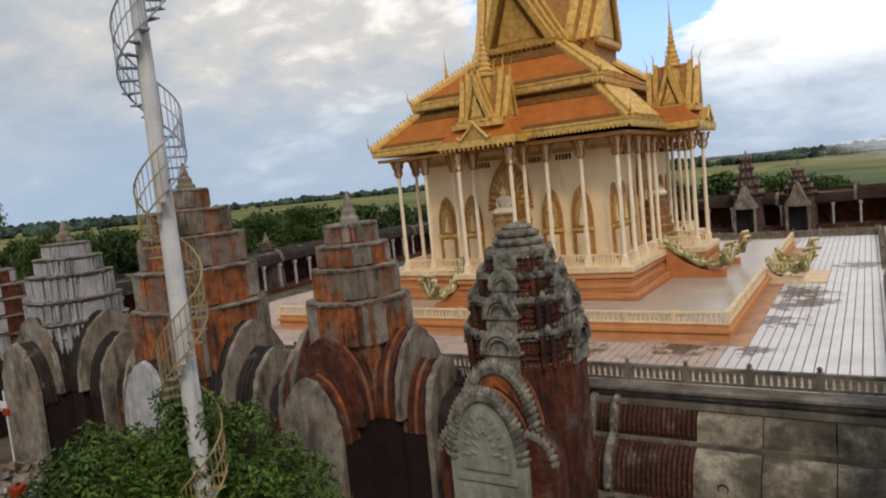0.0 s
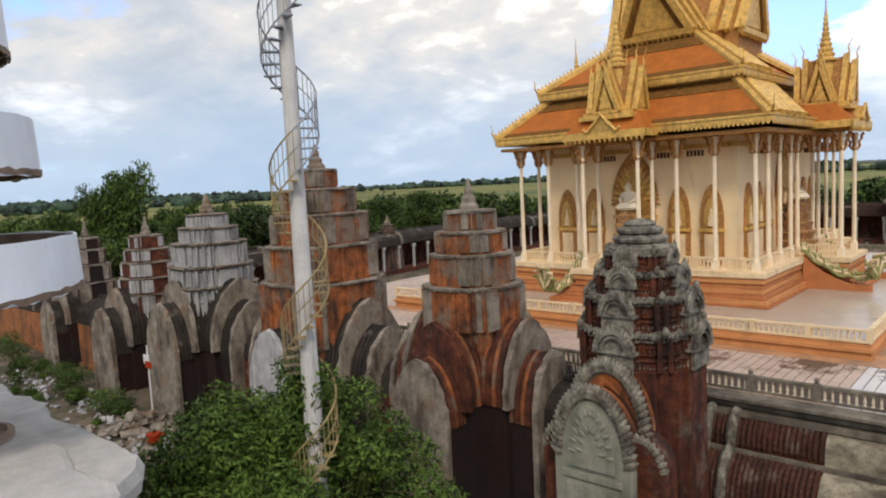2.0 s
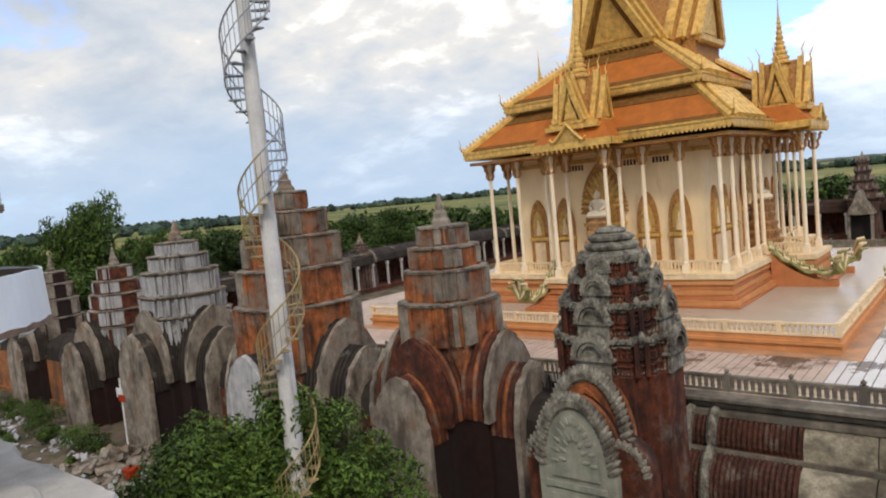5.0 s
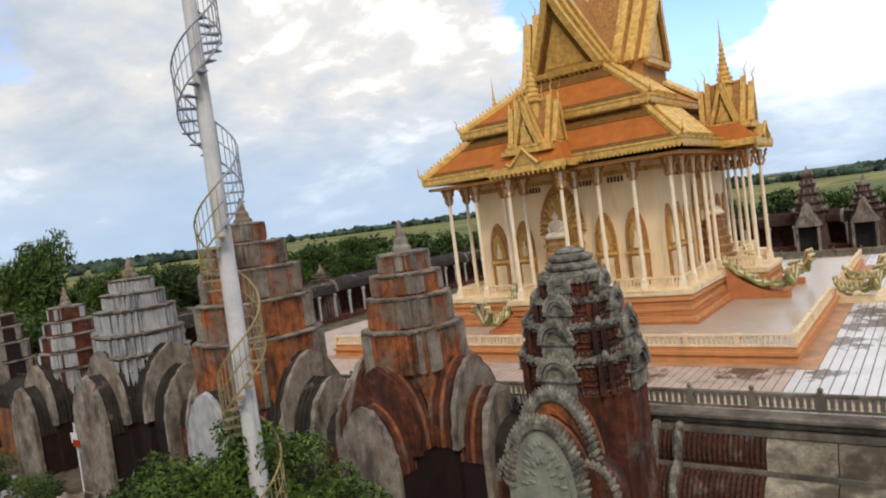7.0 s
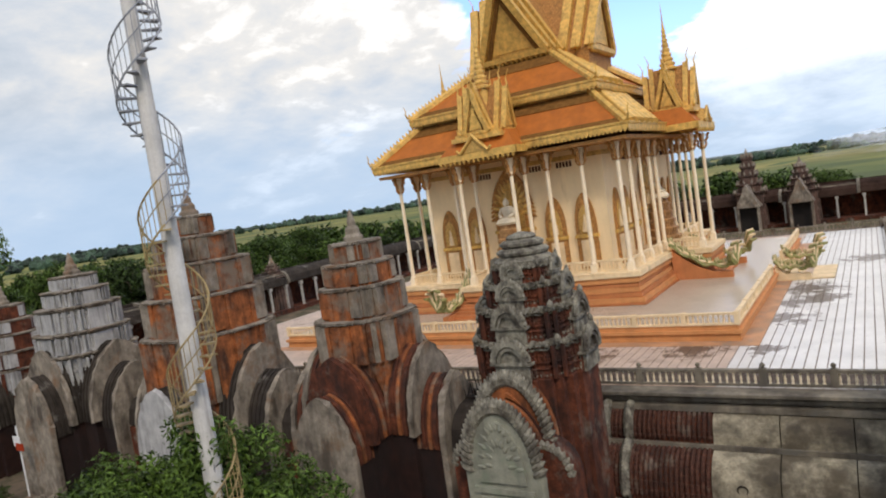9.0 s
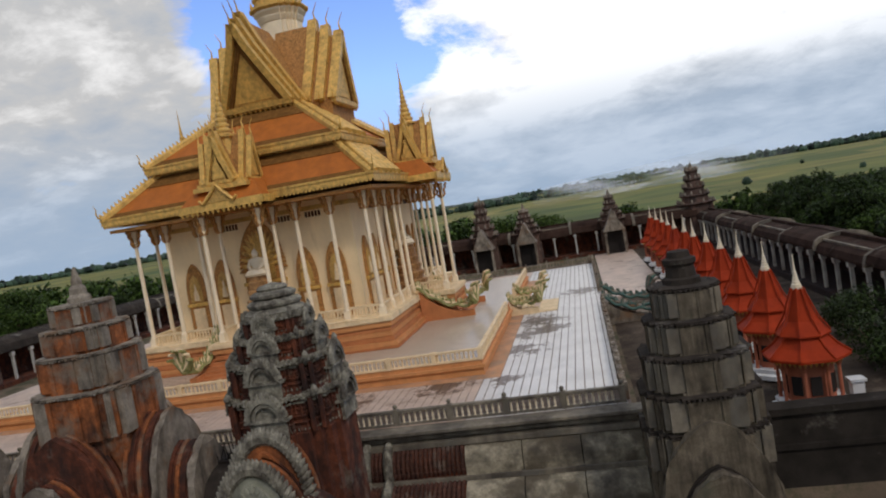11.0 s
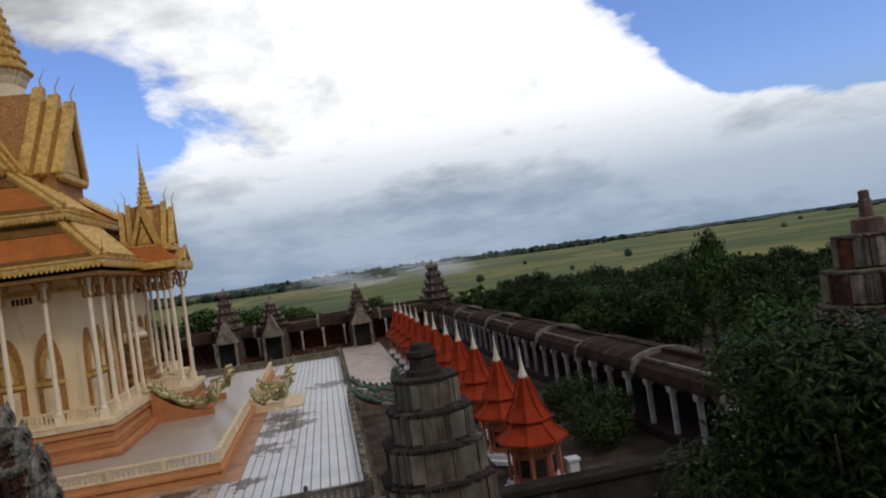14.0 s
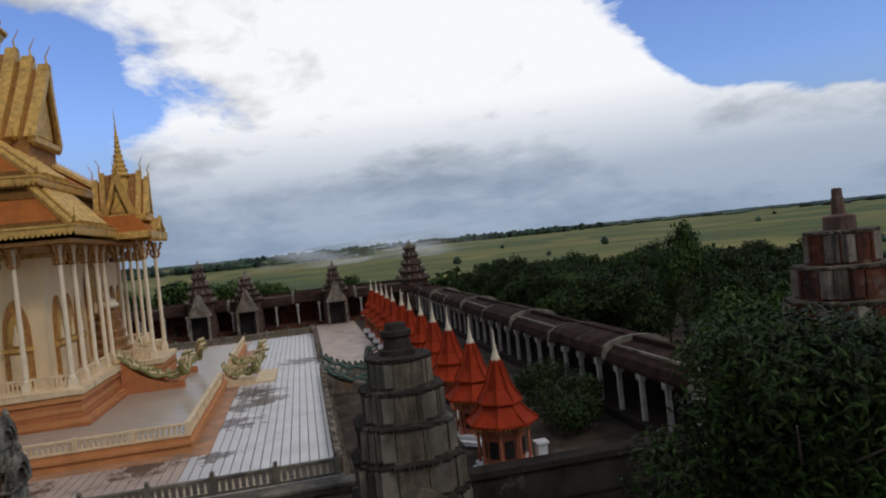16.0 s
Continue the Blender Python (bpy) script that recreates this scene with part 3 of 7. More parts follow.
ROOFS = (half_vault(27.2, -0.76, 26.45, -1.82), half_vault(26.4, -2.02, 25.2, -3.75))
near_gallery = thing("gallery", "stepped half-vault gallery roof in mossy cement below the court", "gallery", (0, 0, 0), 0, "galleries")
for prof in ROOFS:
    (yt, zt), (ye, ze) = prof[0], prof[-1]
    for i in range(3):
        x0 = -5.95 + 2.35 * i
        bm = bmesh.new()
        loft(bm, [[(x, y, z) for y, z in prof + [(ye, ze - 0.12), (yt + 0.1, ze - 0.12), (yt + 0.1, zt)]] for x in (x0, x0 + 2.31)])
        part("roof_panel", bm, M_WALLGR, near_gallery)
    bm = bmesh.new()
    loft(bm, [[(x, y, z) for y, z in [(ye - 0.12, ze - 0.02), (ye - 0.12, ze - 0.2), (ye + 0.3, ze - 0.26), (ye + 0.3, ze - 0.02)]] for x in (-10.6, 1.2)])
    part("eave_moulding", bm, M_WALLST, near_gallery)
    bm = bmesh.new()
    loft(bm, [[(x, y + 0.05, z - 0.05) for y, z in prof + [(ye, ze - 0.12), (yt + 0.1, ze - 0.12), (yt + 0.1, zt)]] for x in (-10.6, -5.98)])
    part("roof_bed", bm, M_DARK, near_gallery)
    bm = bmesh.new()          # one roll of beaded roof tiles, repeated
    for i in range(len(prof) - 1):
        (ya, za), (yb, zb) = prof[i], prof[i + 1]
        tube(bm, [(0, ya, za), (0, ya * 0.5 + yb * 0.5, za * 0.5 + zb * 0.5 + 0.02), (0, yb, zb)], 0.088, 6, 0.55)
    roll = bpy.data.meshes.new("tile_roll"); bm.normal_update(); bm.to_mesh(roll); bm.free(); roll.materials.append(M_ROLL)
    for i in range(24):
        o = new("tile_roll", roll)
        o.parent = near_gallery
        o.location = (-10.52 + 0.193 * i, 0, 0)
for prof in ROOFS:
    for x in (-10.15, -9.2):
        bm = bmesh.new()
        loft(bm, [[(x + dx, y - 0.02, z + 0.16) for y, z in prof] + [(x + dx, y + 0.05, z - 0.1) for y, z in prof[::-1]] for dx in (-0.19, 0.19)])
        rib = part("roof_rib", bm, M_ORNATE, near_gallery)
        for (ya, za), (yb, zb) in zip(prof, prof[1:]):
            for u in (0.25, 0.75):
                b2 = bmesh.new()
                y, z = ya + (yb - ya) * u, za + (zb - za) * u
                lathe(b2, [(0.05, -0.1), (0.21, 0.0), (0.19, 0.14), (0.03, 0.36)], 7)
                turned(b2, Matrix.Translation((x, y - 0.04, z + 0.14)) @ Matrix.Rotation(0.7, 4, "X"))
                part("flame_leaf", b2, M_ORNATE, rib)
# wall and pillars under the eaves carry the deep shade as black-red colour
bm = bmesh.new(); box(bm, -9.8, 5.0, 25.5, 26.5, -5.2, -3.9); part("inner_wall", bm, M_SHADEBR, near_gallery)
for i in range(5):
    bm = bmesh.new(); box(bm, -9.2 + 2.6 * i, -8.9 + 2.6 * i, 25.36, 25.498, -5.2, -3.96); part("pillar", bm, M_SHADEBR, near_gallery)
# added ground strip whose black colour paints the shade below the wall
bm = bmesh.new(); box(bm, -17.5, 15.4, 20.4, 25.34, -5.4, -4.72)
tagged(part("foundation_soil", bm, M_SHADESOIL, None), "soil coloured shade-black at the foot of the enclosure wall", "soil", kind="structure")
for i in range(26):
    q = random.Random(300 + i)
    bm = bmesh.new()
    w = q.uniform(0.05, 0.2)
    box(bm, -w, w, -0.05, 0.06, -q.uniform(0.05, 0.2), 0.03)
    for v in bm.verts:
        v.co += Vector((q.uniform(-0.05, 0.05), q.uniform(-0.03, 0.03), q.uniform(-0.04, 0.04)))
    o = part("eave_drip", bm, M_WALLST if i % 3 else M_STONED, near_gallery)
    o.location = (-10.3 + 0.44 * i, 25.06, -3.9)
# iron ring on the roof
bm = bmesh.new()
loft(bm, [[((0.17 + 0.03 * math.cos(q)) * math.cos(a), 0.03 * math.sin(q), (0.17 + 0.03 * math.cos(q)) * math.sin(a)) for a in [2 * math.pi * i / 16 for i in range(16)]] for q in [2 * math.pi * k / 6 for k in range(7)]], caps=False)
ring = tagged(part("iron_ring", bm, M_ROOFDK, None), "dark iron ring fixed to the gallery roof", "ring")
ring.location = (-4.9, 25.28, -3.05)

# painted border round the terrace foot
for x0, x1, y0, y1 in ((TX0 - 0.9, TX1 + 0.9, TY0 - 0.9, TY0 - 0.005), (TX1 + 0.005, TX1 + 0.9, TY0, 50.8), (TX1 + 0.005, TX1 + 0.9, 56.0, TY1)):
    bm = bmesh.new(); box(bm, x0, x1, y0, y1, -0.02, 0.012)
    part("painted_border", bm, M_BORDER, terrace)

# lower wall to the side of the court, beyond the square tower
bm = bmesh.new()
box(bm, 5.0, 15.4, 26.8, 27.4, -5.2, -0.75)
wall_se = tagged(part("wall_southeast", bm, M_MOULD, None), "dark mouldy low enclosure wall with a coping", "wall", kind="structure")
bm = bmesh.new(); box(bm, 5.0, 15.4, 26.65, 27.55, -0.75, -0.5); part("coping", bm, M_MOULD, wall_se)
bm = bmesh.new(); box(bm, 5.0, 15.4, 26.7, 27.5, -2.1, -1.9); part("string_course", bm, M_MOULD, wall_se)


# ---- vaulted galleries ----
def gallery(name, label, axis, p, length, z0, ze, zr, half, mat_wall, mat_roof, open_side=None, step=2.6, solid=True):
    """A long gallery: corbelled vault on a wall and, where open, a row of square pillars. axis x or y."""
    t = thing(name, label, "gallery", p, 0 if axis == "x" else 90, "galleries")
    prof = []
    for i in range(9):
        a = math.pi * i / 8
        prof.append((half * 1.12 * math.cos(a), ze + (zr - ze) * math.sin(a) ** 0.8))
    prof += [(-half * 1.12, ze - 0.18), (half * 1.12, ze - 0.18)]
    n = max(1, round(length / 9.0))
    for i in range(n):
        bm = bmesh.new()
        dz = 0.0 if i % 2 == 0 else 0.16
        loft(bm, [[(u, x, z + dz) for x, z in prof] for u in (i * length / n + 0.02, (i + 1) * length / n - 0.02)])
        part("roof_vault", bm, mat_roof, t)
        bm = bmesh.new()
        rp = [(x * 1.04, z + 0.12 if z > ze else z) for x, z in prof]
        loft(bm, [[(u, x, z + dz) for x, z in rp] for u in (i * length / n, i * length / n + 0.35)])
        part("roof_rib", bm, M_WALLST, t)
    bm = bmesh.new()          # cement ridge capping
    box(bm, 0, length, -0.14, 0.14, zr - 0.05, zr + 0.24)
    part("ridge_cap", bm, mat_roof, t)
    if open_side is not None:      # pale capping where the aisle roof meets the main vault
        a = math.pi * 0.27
        xa, za = half * 1.12 * math.cos(a), ze + (zr - ze) * math.sin(a) ** 0.8
        bm = bmesh.new()
        box(bm, 0, length, open_side * xa - 0.09, open_side * xa + 0.09, za - 0.1, za + 0.1)
        part("aisle_cap", bm, M_WALLST, t)
    bm = bmesh.new()
    if solid:
        for s in (-1, 1):
            if s != open_side:
                box(bm, 0, length, s * half - 0.2, s * half + 0.2, z0, ze - 0.1)
    box(bm, 0, length, -half - 0.4, half + 0.4, z0 - 0.3, z0 + 0.5)
    part("wall", bm, mat_wall, t)
    if open_side is not None:
        bm = bmesh.new()
        box(bm, -0.11, 0.11, -0.11, 0.11, 0.0, ze - z0 - 0.6)
        box(bm, -0.2, 0.2, -0.2, 0.2, ze - z0 - 0.9, ze - z0 - 0.55)
        pm = bpy.data.meshes.new("pillar"); bm.normal_update(); bm.to_mesh(pm); bm.free(); pm.materials.append(M_PILLAR)
        for i in range(int(length / step) + 1):
            o = new("pillar", pm); o.parent = t
            o.location = (i * step, open_side * half, z0 + 0.4)
    return t


# first gallery: dark inside painted by giving wall and floor the black-red brick
gallery("gallery", "long cement gallery with a dark mouldy vault and pale pillars", "y", (17.6, 26.5, 0), 77.0, -1.55, 1.5, 2.35, 1.7, M_SHADEBR, M_BROWNR, open_side=1, step=2.5)
gallery("gallery", "far cement gallery with pillars and a reddish roof", "x", (-46.0, 102.0, 0), 62.0, -1.55, 1.9, 3.3, 1.7, M_DARK, M_BROWNR, open_side=-1, step=3.0)
gallery("gallery", "distant grey cement gallery with pillars along the court side", "y", (-59.8, 29.5, 0), 74.0, -1.55, 1.9, 3.2, 1.7, M_DARK, M_ROOFDK, open_side=-1, step=2.5)
gallery("gallery", "orange-washed gallery wall under a dark vault", "x", (-100.0, 24.0, 0), 46.0, -5.2, -1.2, 0.6, 1.7, M_ORANGEW, M_ROOFDK, step=3.0)
gallery("gallery", "low dark vault joining two brick towers", "x", (-52.0, 24.6, 0), 38.0, -5.2, -1.4, 0.2, 1.5, M_DARK, M_ROOFDK)


# ---- ruined towers in a row along the near wall ----
def fringe(bm, pts, scale, z, size, drop, step):
    """A row of small leaf teeth set along an outline."""
    for (xa, ya), (xb, yb) in zip(pts, pts[1:] + pts[:1]):
        a, b = Vector((xa, ya, 0)) * scale, Vector((xb, yb, 0)) * scale
        L = (b - a).length
        n = max(1, round(L / step))
        d = (b - a).normalized()
        o = Vector((d.y, -d.x, 0))
        for i in range(n):
            p = a.lerp(b, (i + 0.5) / n) + Vector((0, 0, z))
            v = [bm.verts.new(p + d * (u * size) + o * q + Vector((0, 0, w))) for u, q, w in ((-0.5, 0.0, 0.0), (0.5, 0.0, 0.0), (0.0, 0.04, drop), (-0.35, -0.12, 0.0), (0.35, -0.12, 0.0), (0.0, -0.08, drop * 0.8))]
            for f in ((0, 1, 2), (4, 3, 5), (1, 4, 5, 2), (3, 0, 2, 5), (0, 3, 4, 1)):
                bm.faces.new([v[k] for k in f])


def tower(label, x, y, tiers, finial, m_body, m_trim, m_face, base, porches, m_vault, m_slab, zt_slab, y_slab, w_slab, fin_mat=None, ornate=False, m_slabside=None, second=None, side=1.0, panels=False, group="ruined towers"):
    """Stepped redented tower with leaf-gabled vault porches. tiers: (z0, z1, half width) from the base up."""
    t = thing("temple_tower", label, "tower", (x, y, 0), 0, group)
    rt = random.Random(int(x * 10) + 900)
    for z0, z1, h in tiers:
        bm = bmesh.new()
        pts = redent(1.0)
        hh = z1 - z0
        stack(bm, pts, [(h * 1.05, z0), (h * 1.05, z0 + 0.07), (h * 1.02, z0 + 0.1), (h * 1.02, z0 + 0.17), (h, z0 + 0.2), (h * 0.985, z0 + hh * 0.62), (h * 1.01, z0 + hh * 0.64), (h * 1.01, z0 + hh * 0.68), (h * 0.98, z0 + hh * 0.7), (h * 0.97, z1)])
        tier = part("tier", bm, m_body, t)
        bm = bmesh.new()
        oc = 1.085 if panels else (1.075 if ornate else 1.12)
        cz = min(0.16 if panels else (0.15 if ornate else 0.24), (z1 - z0) * 0.2)
        stack(bm, pts, [(h * 0.98, z1 - cz), (h * 1.05, z1 - cz * 0.75), (h * 1.05, z1 - cz * 0.5), (h * oc, z1 - cz * 0.3), (h * oc, z1), (h * 0.9, z1 + 0.02)])
        fringe(bm, pts, h * 1.10, z1 - cz * 0.3, 0.10, -0.08, 0.15)
        if ornate:
            fringe(bm, pts, h * 1.06, z1 - 0.02, 0.10, 0.13, 0.17)
            fringe(bm, pts, h * 1.02, z0 + 0.15, 0.12, 0.1, 0.2)
            for (xa, ya), (xb, yb) in zip(pts, pts[1:] + pts[:1]):      # broken lumps left on the ledge
                for q in range(3):
                    u, sz = rt.random(), rt.uniform(0.025, 0.065)
                    if rt.random() < 0.55:
                        cx, cy = (xa + (xb - xa) * u) * h * 1.04, (ya + (yb - ya) * u) * h * 1.04
                        box(bm, cx - sz, cx + sz, cy - sz, cy + sz, z1 - 0.02, z1 + sz * rt.uniform(0.8, 2.4))
        for v in bm.verts:
            v.co += Vector((rt.gauss(0, 0.014), rt.gauss(0, 0.014), rt.gauss(0, 0.012)))
        part("cornice", bm, m_trim, tier)
        for k in range(4):
            for s in (-1, 1):
                if panels:      # wide rendered panels beside a bare brick middle
                    bm = bmesh.new()
                    u0, u1 = sorted((s * h * 0.24, s * h * 0.66))
                    box(bm, h * 0.9, h * 1.03, u0, u1, z0 + 0.12, z1 - cz * 0.9)
                    turned(bm, Matrix.Rotation(k * math.pi / 2, 4, "Z"))
                    part("panel", bm, m_face if rt.random() < 0.85 else m_body, tier)
                    for q in range(2):
                        bm = bmesh.new()
                        uc = s * h * (0.71 + 0.12 * q)
                        box(bm, h * 0.80, h * (0.86 - 0.06 * q) + 0.03, uc - h * 0.055, uc + h * 0.055, z0 + 0.12, z1 - cz * 0.9)
                        turned(bm, Matrix.Rotation(k * math.pi / 2, 4, "Z"))
                        part("pilaster", bm, m_face if rt.random() < 0.75 else m_body, tier)
                    continue
                for u in ((0.74,) if ornate else (0.46, 0.58, 0.72)):
                    bm = bmesh.new()
                    d = h * (0.985 if u < 0.6 else 0.86)
                    pw = 0.045 if u < 0.6 else 0.07
                    box(bm, d - 0.04, d + h * 0.05 - 0.01, s * h * u - pw, s * h * u + pw, z0 + 0.1, z1 - cz * 0.9)
                    turned(bm, Matrix.Rotation(k * math.pi / 2, 4, "Z"))
                    part("pilaster", bm, m_face if u < 0.6 else m_body, tier)
        if ornate:              # close-set mouldings ringing the brick
            for q in (0.3, 0.46, 0.8):
                bm = bmesh.new()
                stack(bm, pts, [(h * 0.98, z0 + hh * q), (h * 1.035, z0 + hh * q + 0.02), (h * 1.035, z0 + hh * q + 0.05), (h * 0.98, z0 + hh * q + 0.08)])
                part("moulding", bm, m_trim if q > 0.7 else m_body, tier)
            bm = bmesh.new()    # close row of small colonnettes
            for (xa, ya), (xb, yb) in zip(pts, pts[1:] + pts[:1]):
                a, b = Vector((xa, ya)) * h, Vector((xb, yb)) * h
                nn = max(1, round((b - a).length / 0.2))
                for q in range(nn):
                    p = a.lerp(b, (q + 0.5) / nn)
                    lathe(bm, [(0.05, z0 + hh * 0.5), (0.07, z0 + hh * 0.56), (0.04, z0 + hh * 0.62), (0.04, z0 + hh * 0.72), (0.07, z0 + hh * 0.79)], 5, (p.x, p.y))
            part("colonnette_band", bm, m_body, tier)
        for k in range(4):
            bm = bmesh.new()
            w = h * 0.30
            ins = z1 - z0 - cz
            box(bm, h * 0.97, h * 1.035, -w, w, z0 + 0.05, z0 + ins)
            box(bm, h * 1.03, h * 1.07, -w * 1.15, -w * 0.8, z0, z0 + ins)
            box(bm, h * 1.03, h * 1.07, w * 0.8, w * 1.15, z0, z0 + ins)
            turned(bm, Matrix.Rotation(k * math.pi / 2, 4, "Z"))
            part("false_door", bm, m_body if panels else m_face, tier)
            if ornate:
                bm = bmesh.new()
                zb, rr = z0 + ins * 0.62, h * 0.36
                box(bm, -rr * 0.95, rr * 0.95, -h * 1.13, -h * 1.0, z0 + 0.04, zb - 0.06)
                box(bm, -rr * 1.15, rr * 1.15, -h * 1.18, -h * 1.0, zb - 0.08, zb + 0.02)
                for ra, rb, y0 in ((1.0, 0.78, 1.2), (0.74, 0.58, 1.17)):
                    outer = [(rr * ra * math.cos(math.pi * q / 12), zb + rr * ra * 1.15 * math.sin(math.pi * q / 12)) for q in range(13)]
                    inner = [(rr * rb * math.cos(math.pi * q / 12), zb + rr * rb * 1.15 * math.sin(math.pi * q / 12)) for q in range(12, -1, -1)]
                    extrude_y(bm, outer + inner, -h * y0, -h * 1.02)
                extrude_y(bm, [(rr * 0.7 * math.cos(math.pi * q / 10), zb + rr * 0.8 * math.sin(math.pi * q / 10)) for q in range(11)], -h * 1.1, -h * 1.0)
                for q in range(13):
                    an = math.pi * (q + 0.5) / 13
                    cxx, czz = rr * 0.98 * math.cos(an), zb + rr * 1.13 * math.sin(an)
                    lathe(bm, [(0.01, czz - 0.09), (0.095, czz - 0.01), (0.075, czz + 0.09), (0.01, czz + 0.2)], 6, (cxx * 1.06, -h * 1.15))
                turned(bm, Matrix.Rotation(k * math.pi / 2, 4, "Z"))
                part("antefix", bm, m_trim, tier)
                for sx in (-1, 1):
                    bm = bmesh.new()
                    lathe(bm, [(0.09 * h / 2, z1), (0.14 * h / 2, z1 + 0.08), (0.13 * h / 2, z1 + 0.18), (0.07 * h / 2, z1 + 0.27), (0.01, z1 + 0.34)], 7, (sx * h * 0.84, -h * 0.84))
                    turned(bm, Matrix.Rotation(k * math.pi / 2, 4, "Z"))
                    part("corner_antefix", bm, m_trim, tier)
    bm = bmesh.new()
    lathe(bm, finial, 14)
    part("finial", bm, fin_mat or m_trim, t)
    bz0, bz1, bh = base
    bm = bmesh.new()
    stack(bm, redent(1.0), [(bh * 1.08, bz0), (bh * 1.08, bz0 + 0.8), (bh, bz0 + 1.0), (bh, bz1)])
    part("base", bm, m_body, t)
    # porches: nested vaults with a leaf-shaped gable slab at each mouth
    ys = y_slab - y
    for k in porches:
        rot = Matrix.Rotation(k * math.pi / 2, 4, "Z")
        reach = -ys if k == 0 else max(3.9, bh + 2.3)
        sc = 1.0 if k == 0 else side
        dz = 0.0 if k == 0 else (side - 1.0) * 3.0
        up = 0.65 if ornate else 1.3
        wide = 0.5 if ornate else 0.62
        flank = []
        if ornate:
            flank = [(1.35, -1.5), (-1.35, -1.5)]
        for fx, fz in flank:
            fr = bmesh.new()
            extrude_y(fr, ogive(0.95, zt_slab + fz - 1.2, zt_slab + fz, 9, bz0), -reach + 0.55, -reach + 1.6)
            turned(fr, rot @ Matrix.Translation((fx, 0, 0)))
            fl = part("flank_arch", fr, M_DARK, t)
            for q in range(1, 16):
                a = math.pi * q / 16
                b2 = bmesh.new()
                lathe(b2, [(0.03, -0.2), (0.13, -0.1), (0.14, 0.04), (0.02, 0.2)], 6, squash=0.75)
                turned(b2, rot @ Matrix.Translation((fx + 0.95 * math.cos(a), -reach + 0.6, zt_slab + fz - 1.2 + 1.15 * math.sin(a))) @ Matrix.Rotation((math.pi / 2 - a) * 0.8, 4, "Y"))
                part("flame_leaf", b2, M_ORNATE, fl)
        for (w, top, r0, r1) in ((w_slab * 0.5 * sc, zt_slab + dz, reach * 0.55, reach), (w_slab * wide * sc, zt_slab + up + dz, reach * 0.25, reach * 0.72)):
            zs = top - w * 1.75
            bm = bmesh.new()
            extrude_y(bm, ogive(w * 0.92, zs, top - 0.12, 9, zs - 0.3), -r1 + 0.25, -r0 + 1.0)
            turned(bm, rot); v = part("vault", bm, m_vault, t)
            for q in range(4):
                bm = bmesh.new()
                yy = -r1 + 0.42 + 0.3 * q
                extrude_y(bm, ogive(w * 0.96, zs, top - 0.06, 9, zs - 0.3), yy, yy + 0.16)
                turned(bm, rot); part("vault_rib", bm, M_RUST if m_vault is M_DARK and q % 2 else m_vault, v)
            bm = bmesh.new()
            extrude_y(bm, ogive(w, zs, top, 12, zs - 0.3 if r1 < reach else bz0), -r1, -r1 + 0.28)
            for v in bm.verts:      # chipped, uneven edges
                v.co += Vector((rt.gauss(0, 0.035), rt.gauss(0, 0.02), rt.gauss(0, 0.035)))
            turned(bm, rot)
            g = part("gable_slab", bm, (m_slab if r1 == reach else (second or m_slab)) if k == 0 else (M_STONE if m_slab is M_PALE else m_slab), t)
            if ornate:
                bm = bmesh.new()
                for q in range(35):
                    u = q / 34
                    a = math.pi * u
                    px = w * 1.0 * math.cos(a); pz = zs + (top - zs) * math.sin(a) ** 0.9
                    if q in (0, 34):
                        continue
                    b2 = bmesh.new()
                    lathe(b2, [(0.03, -0.28), (0.115, -0.16), (0.14, 0.06), (0.1, 0.2), (0.015, 0.36)], 7, squash=1.3)
                    turned(b2, Matrix.Translation((px * 0.96, -r1 + 0.02, pz - 0.06)) @ Matrix.Rotation((math.pi / 2 - a) * 0.72, 4, "Y"))
                    me_ = bpy.data.meshes.new("tmp"); b2.to_mesh(me_); b2.free(); bm.from_mesh(me_); bpy.data.meshes.remove(me_)
                turned(bm, rot); part("flame_border", bm, M_ORNATE, g)
                bm = bmesh.new()
                extrude_y(bm, ogive(w * 0.62, zs + 0.1, top - 0.55, 10, zs - 0.2), -r1 - 0.1, -r1 + 0.05)
                box(bm, -w * 0.8, w * 0.8, -r1 - 0.12, -r1 + 0.05, zs - 0.6, zs - 0.4)
                box(bm, -w * 0.7, w * 0.7, -r1 - 0.08, -r1 + 0.05, zs - 3.4, zs - 0.7)
                turned(bm, rot); tym = part("tympanum", bm, M_PEDI if r1 == reach else M_RUST, g)
                if r1 == reach:
                    for rad, num, zo in ((0.5, 13, 0.0), (0.3, 9, 0.1)):
                        for q in range(num):
                            a = math.pi * (q + 0.5) / num
                            b2 = bmesh.new()
                            lathe(b2, [(0.02, -0.14), (0.085, -0.03), (0.07, 0.08), (0.01, 0.2)], 6, squash=0.6)
                            turned(b2, rot @ Matrix.Translation((w * rad * math.cos(a), -r1 - 0.11, zs + 0.15 + zo + (top - zs - 0.6) * rad * 1.7 * math.sin(a))) @ Matrix.Rotation(math.pi / 2 - a, 4, "Y"))
                            part("carved_leaf", b2, M_PEDI, tym)
                    for q in range(5):
                        b2 = bmesh.new()
                        xx = w * (-0.56 + 0.28 * q)
                        box(b2, xx - w * 0.1, xx + w * 0.1, -r1 - 0.115, -r1 - 0.07, zs - 3.2, zs - 0.85)
                        turned(b2, rot); part("carved_panel", b2, M_PEDI, tym)
            # side walls fill open arches; near-black colour paints the shade inside
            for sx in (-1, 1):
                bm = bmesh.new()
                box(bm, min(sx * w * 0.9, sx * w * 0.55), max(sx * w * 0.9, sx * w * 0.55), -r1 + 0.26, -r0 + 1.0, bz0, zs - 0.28)
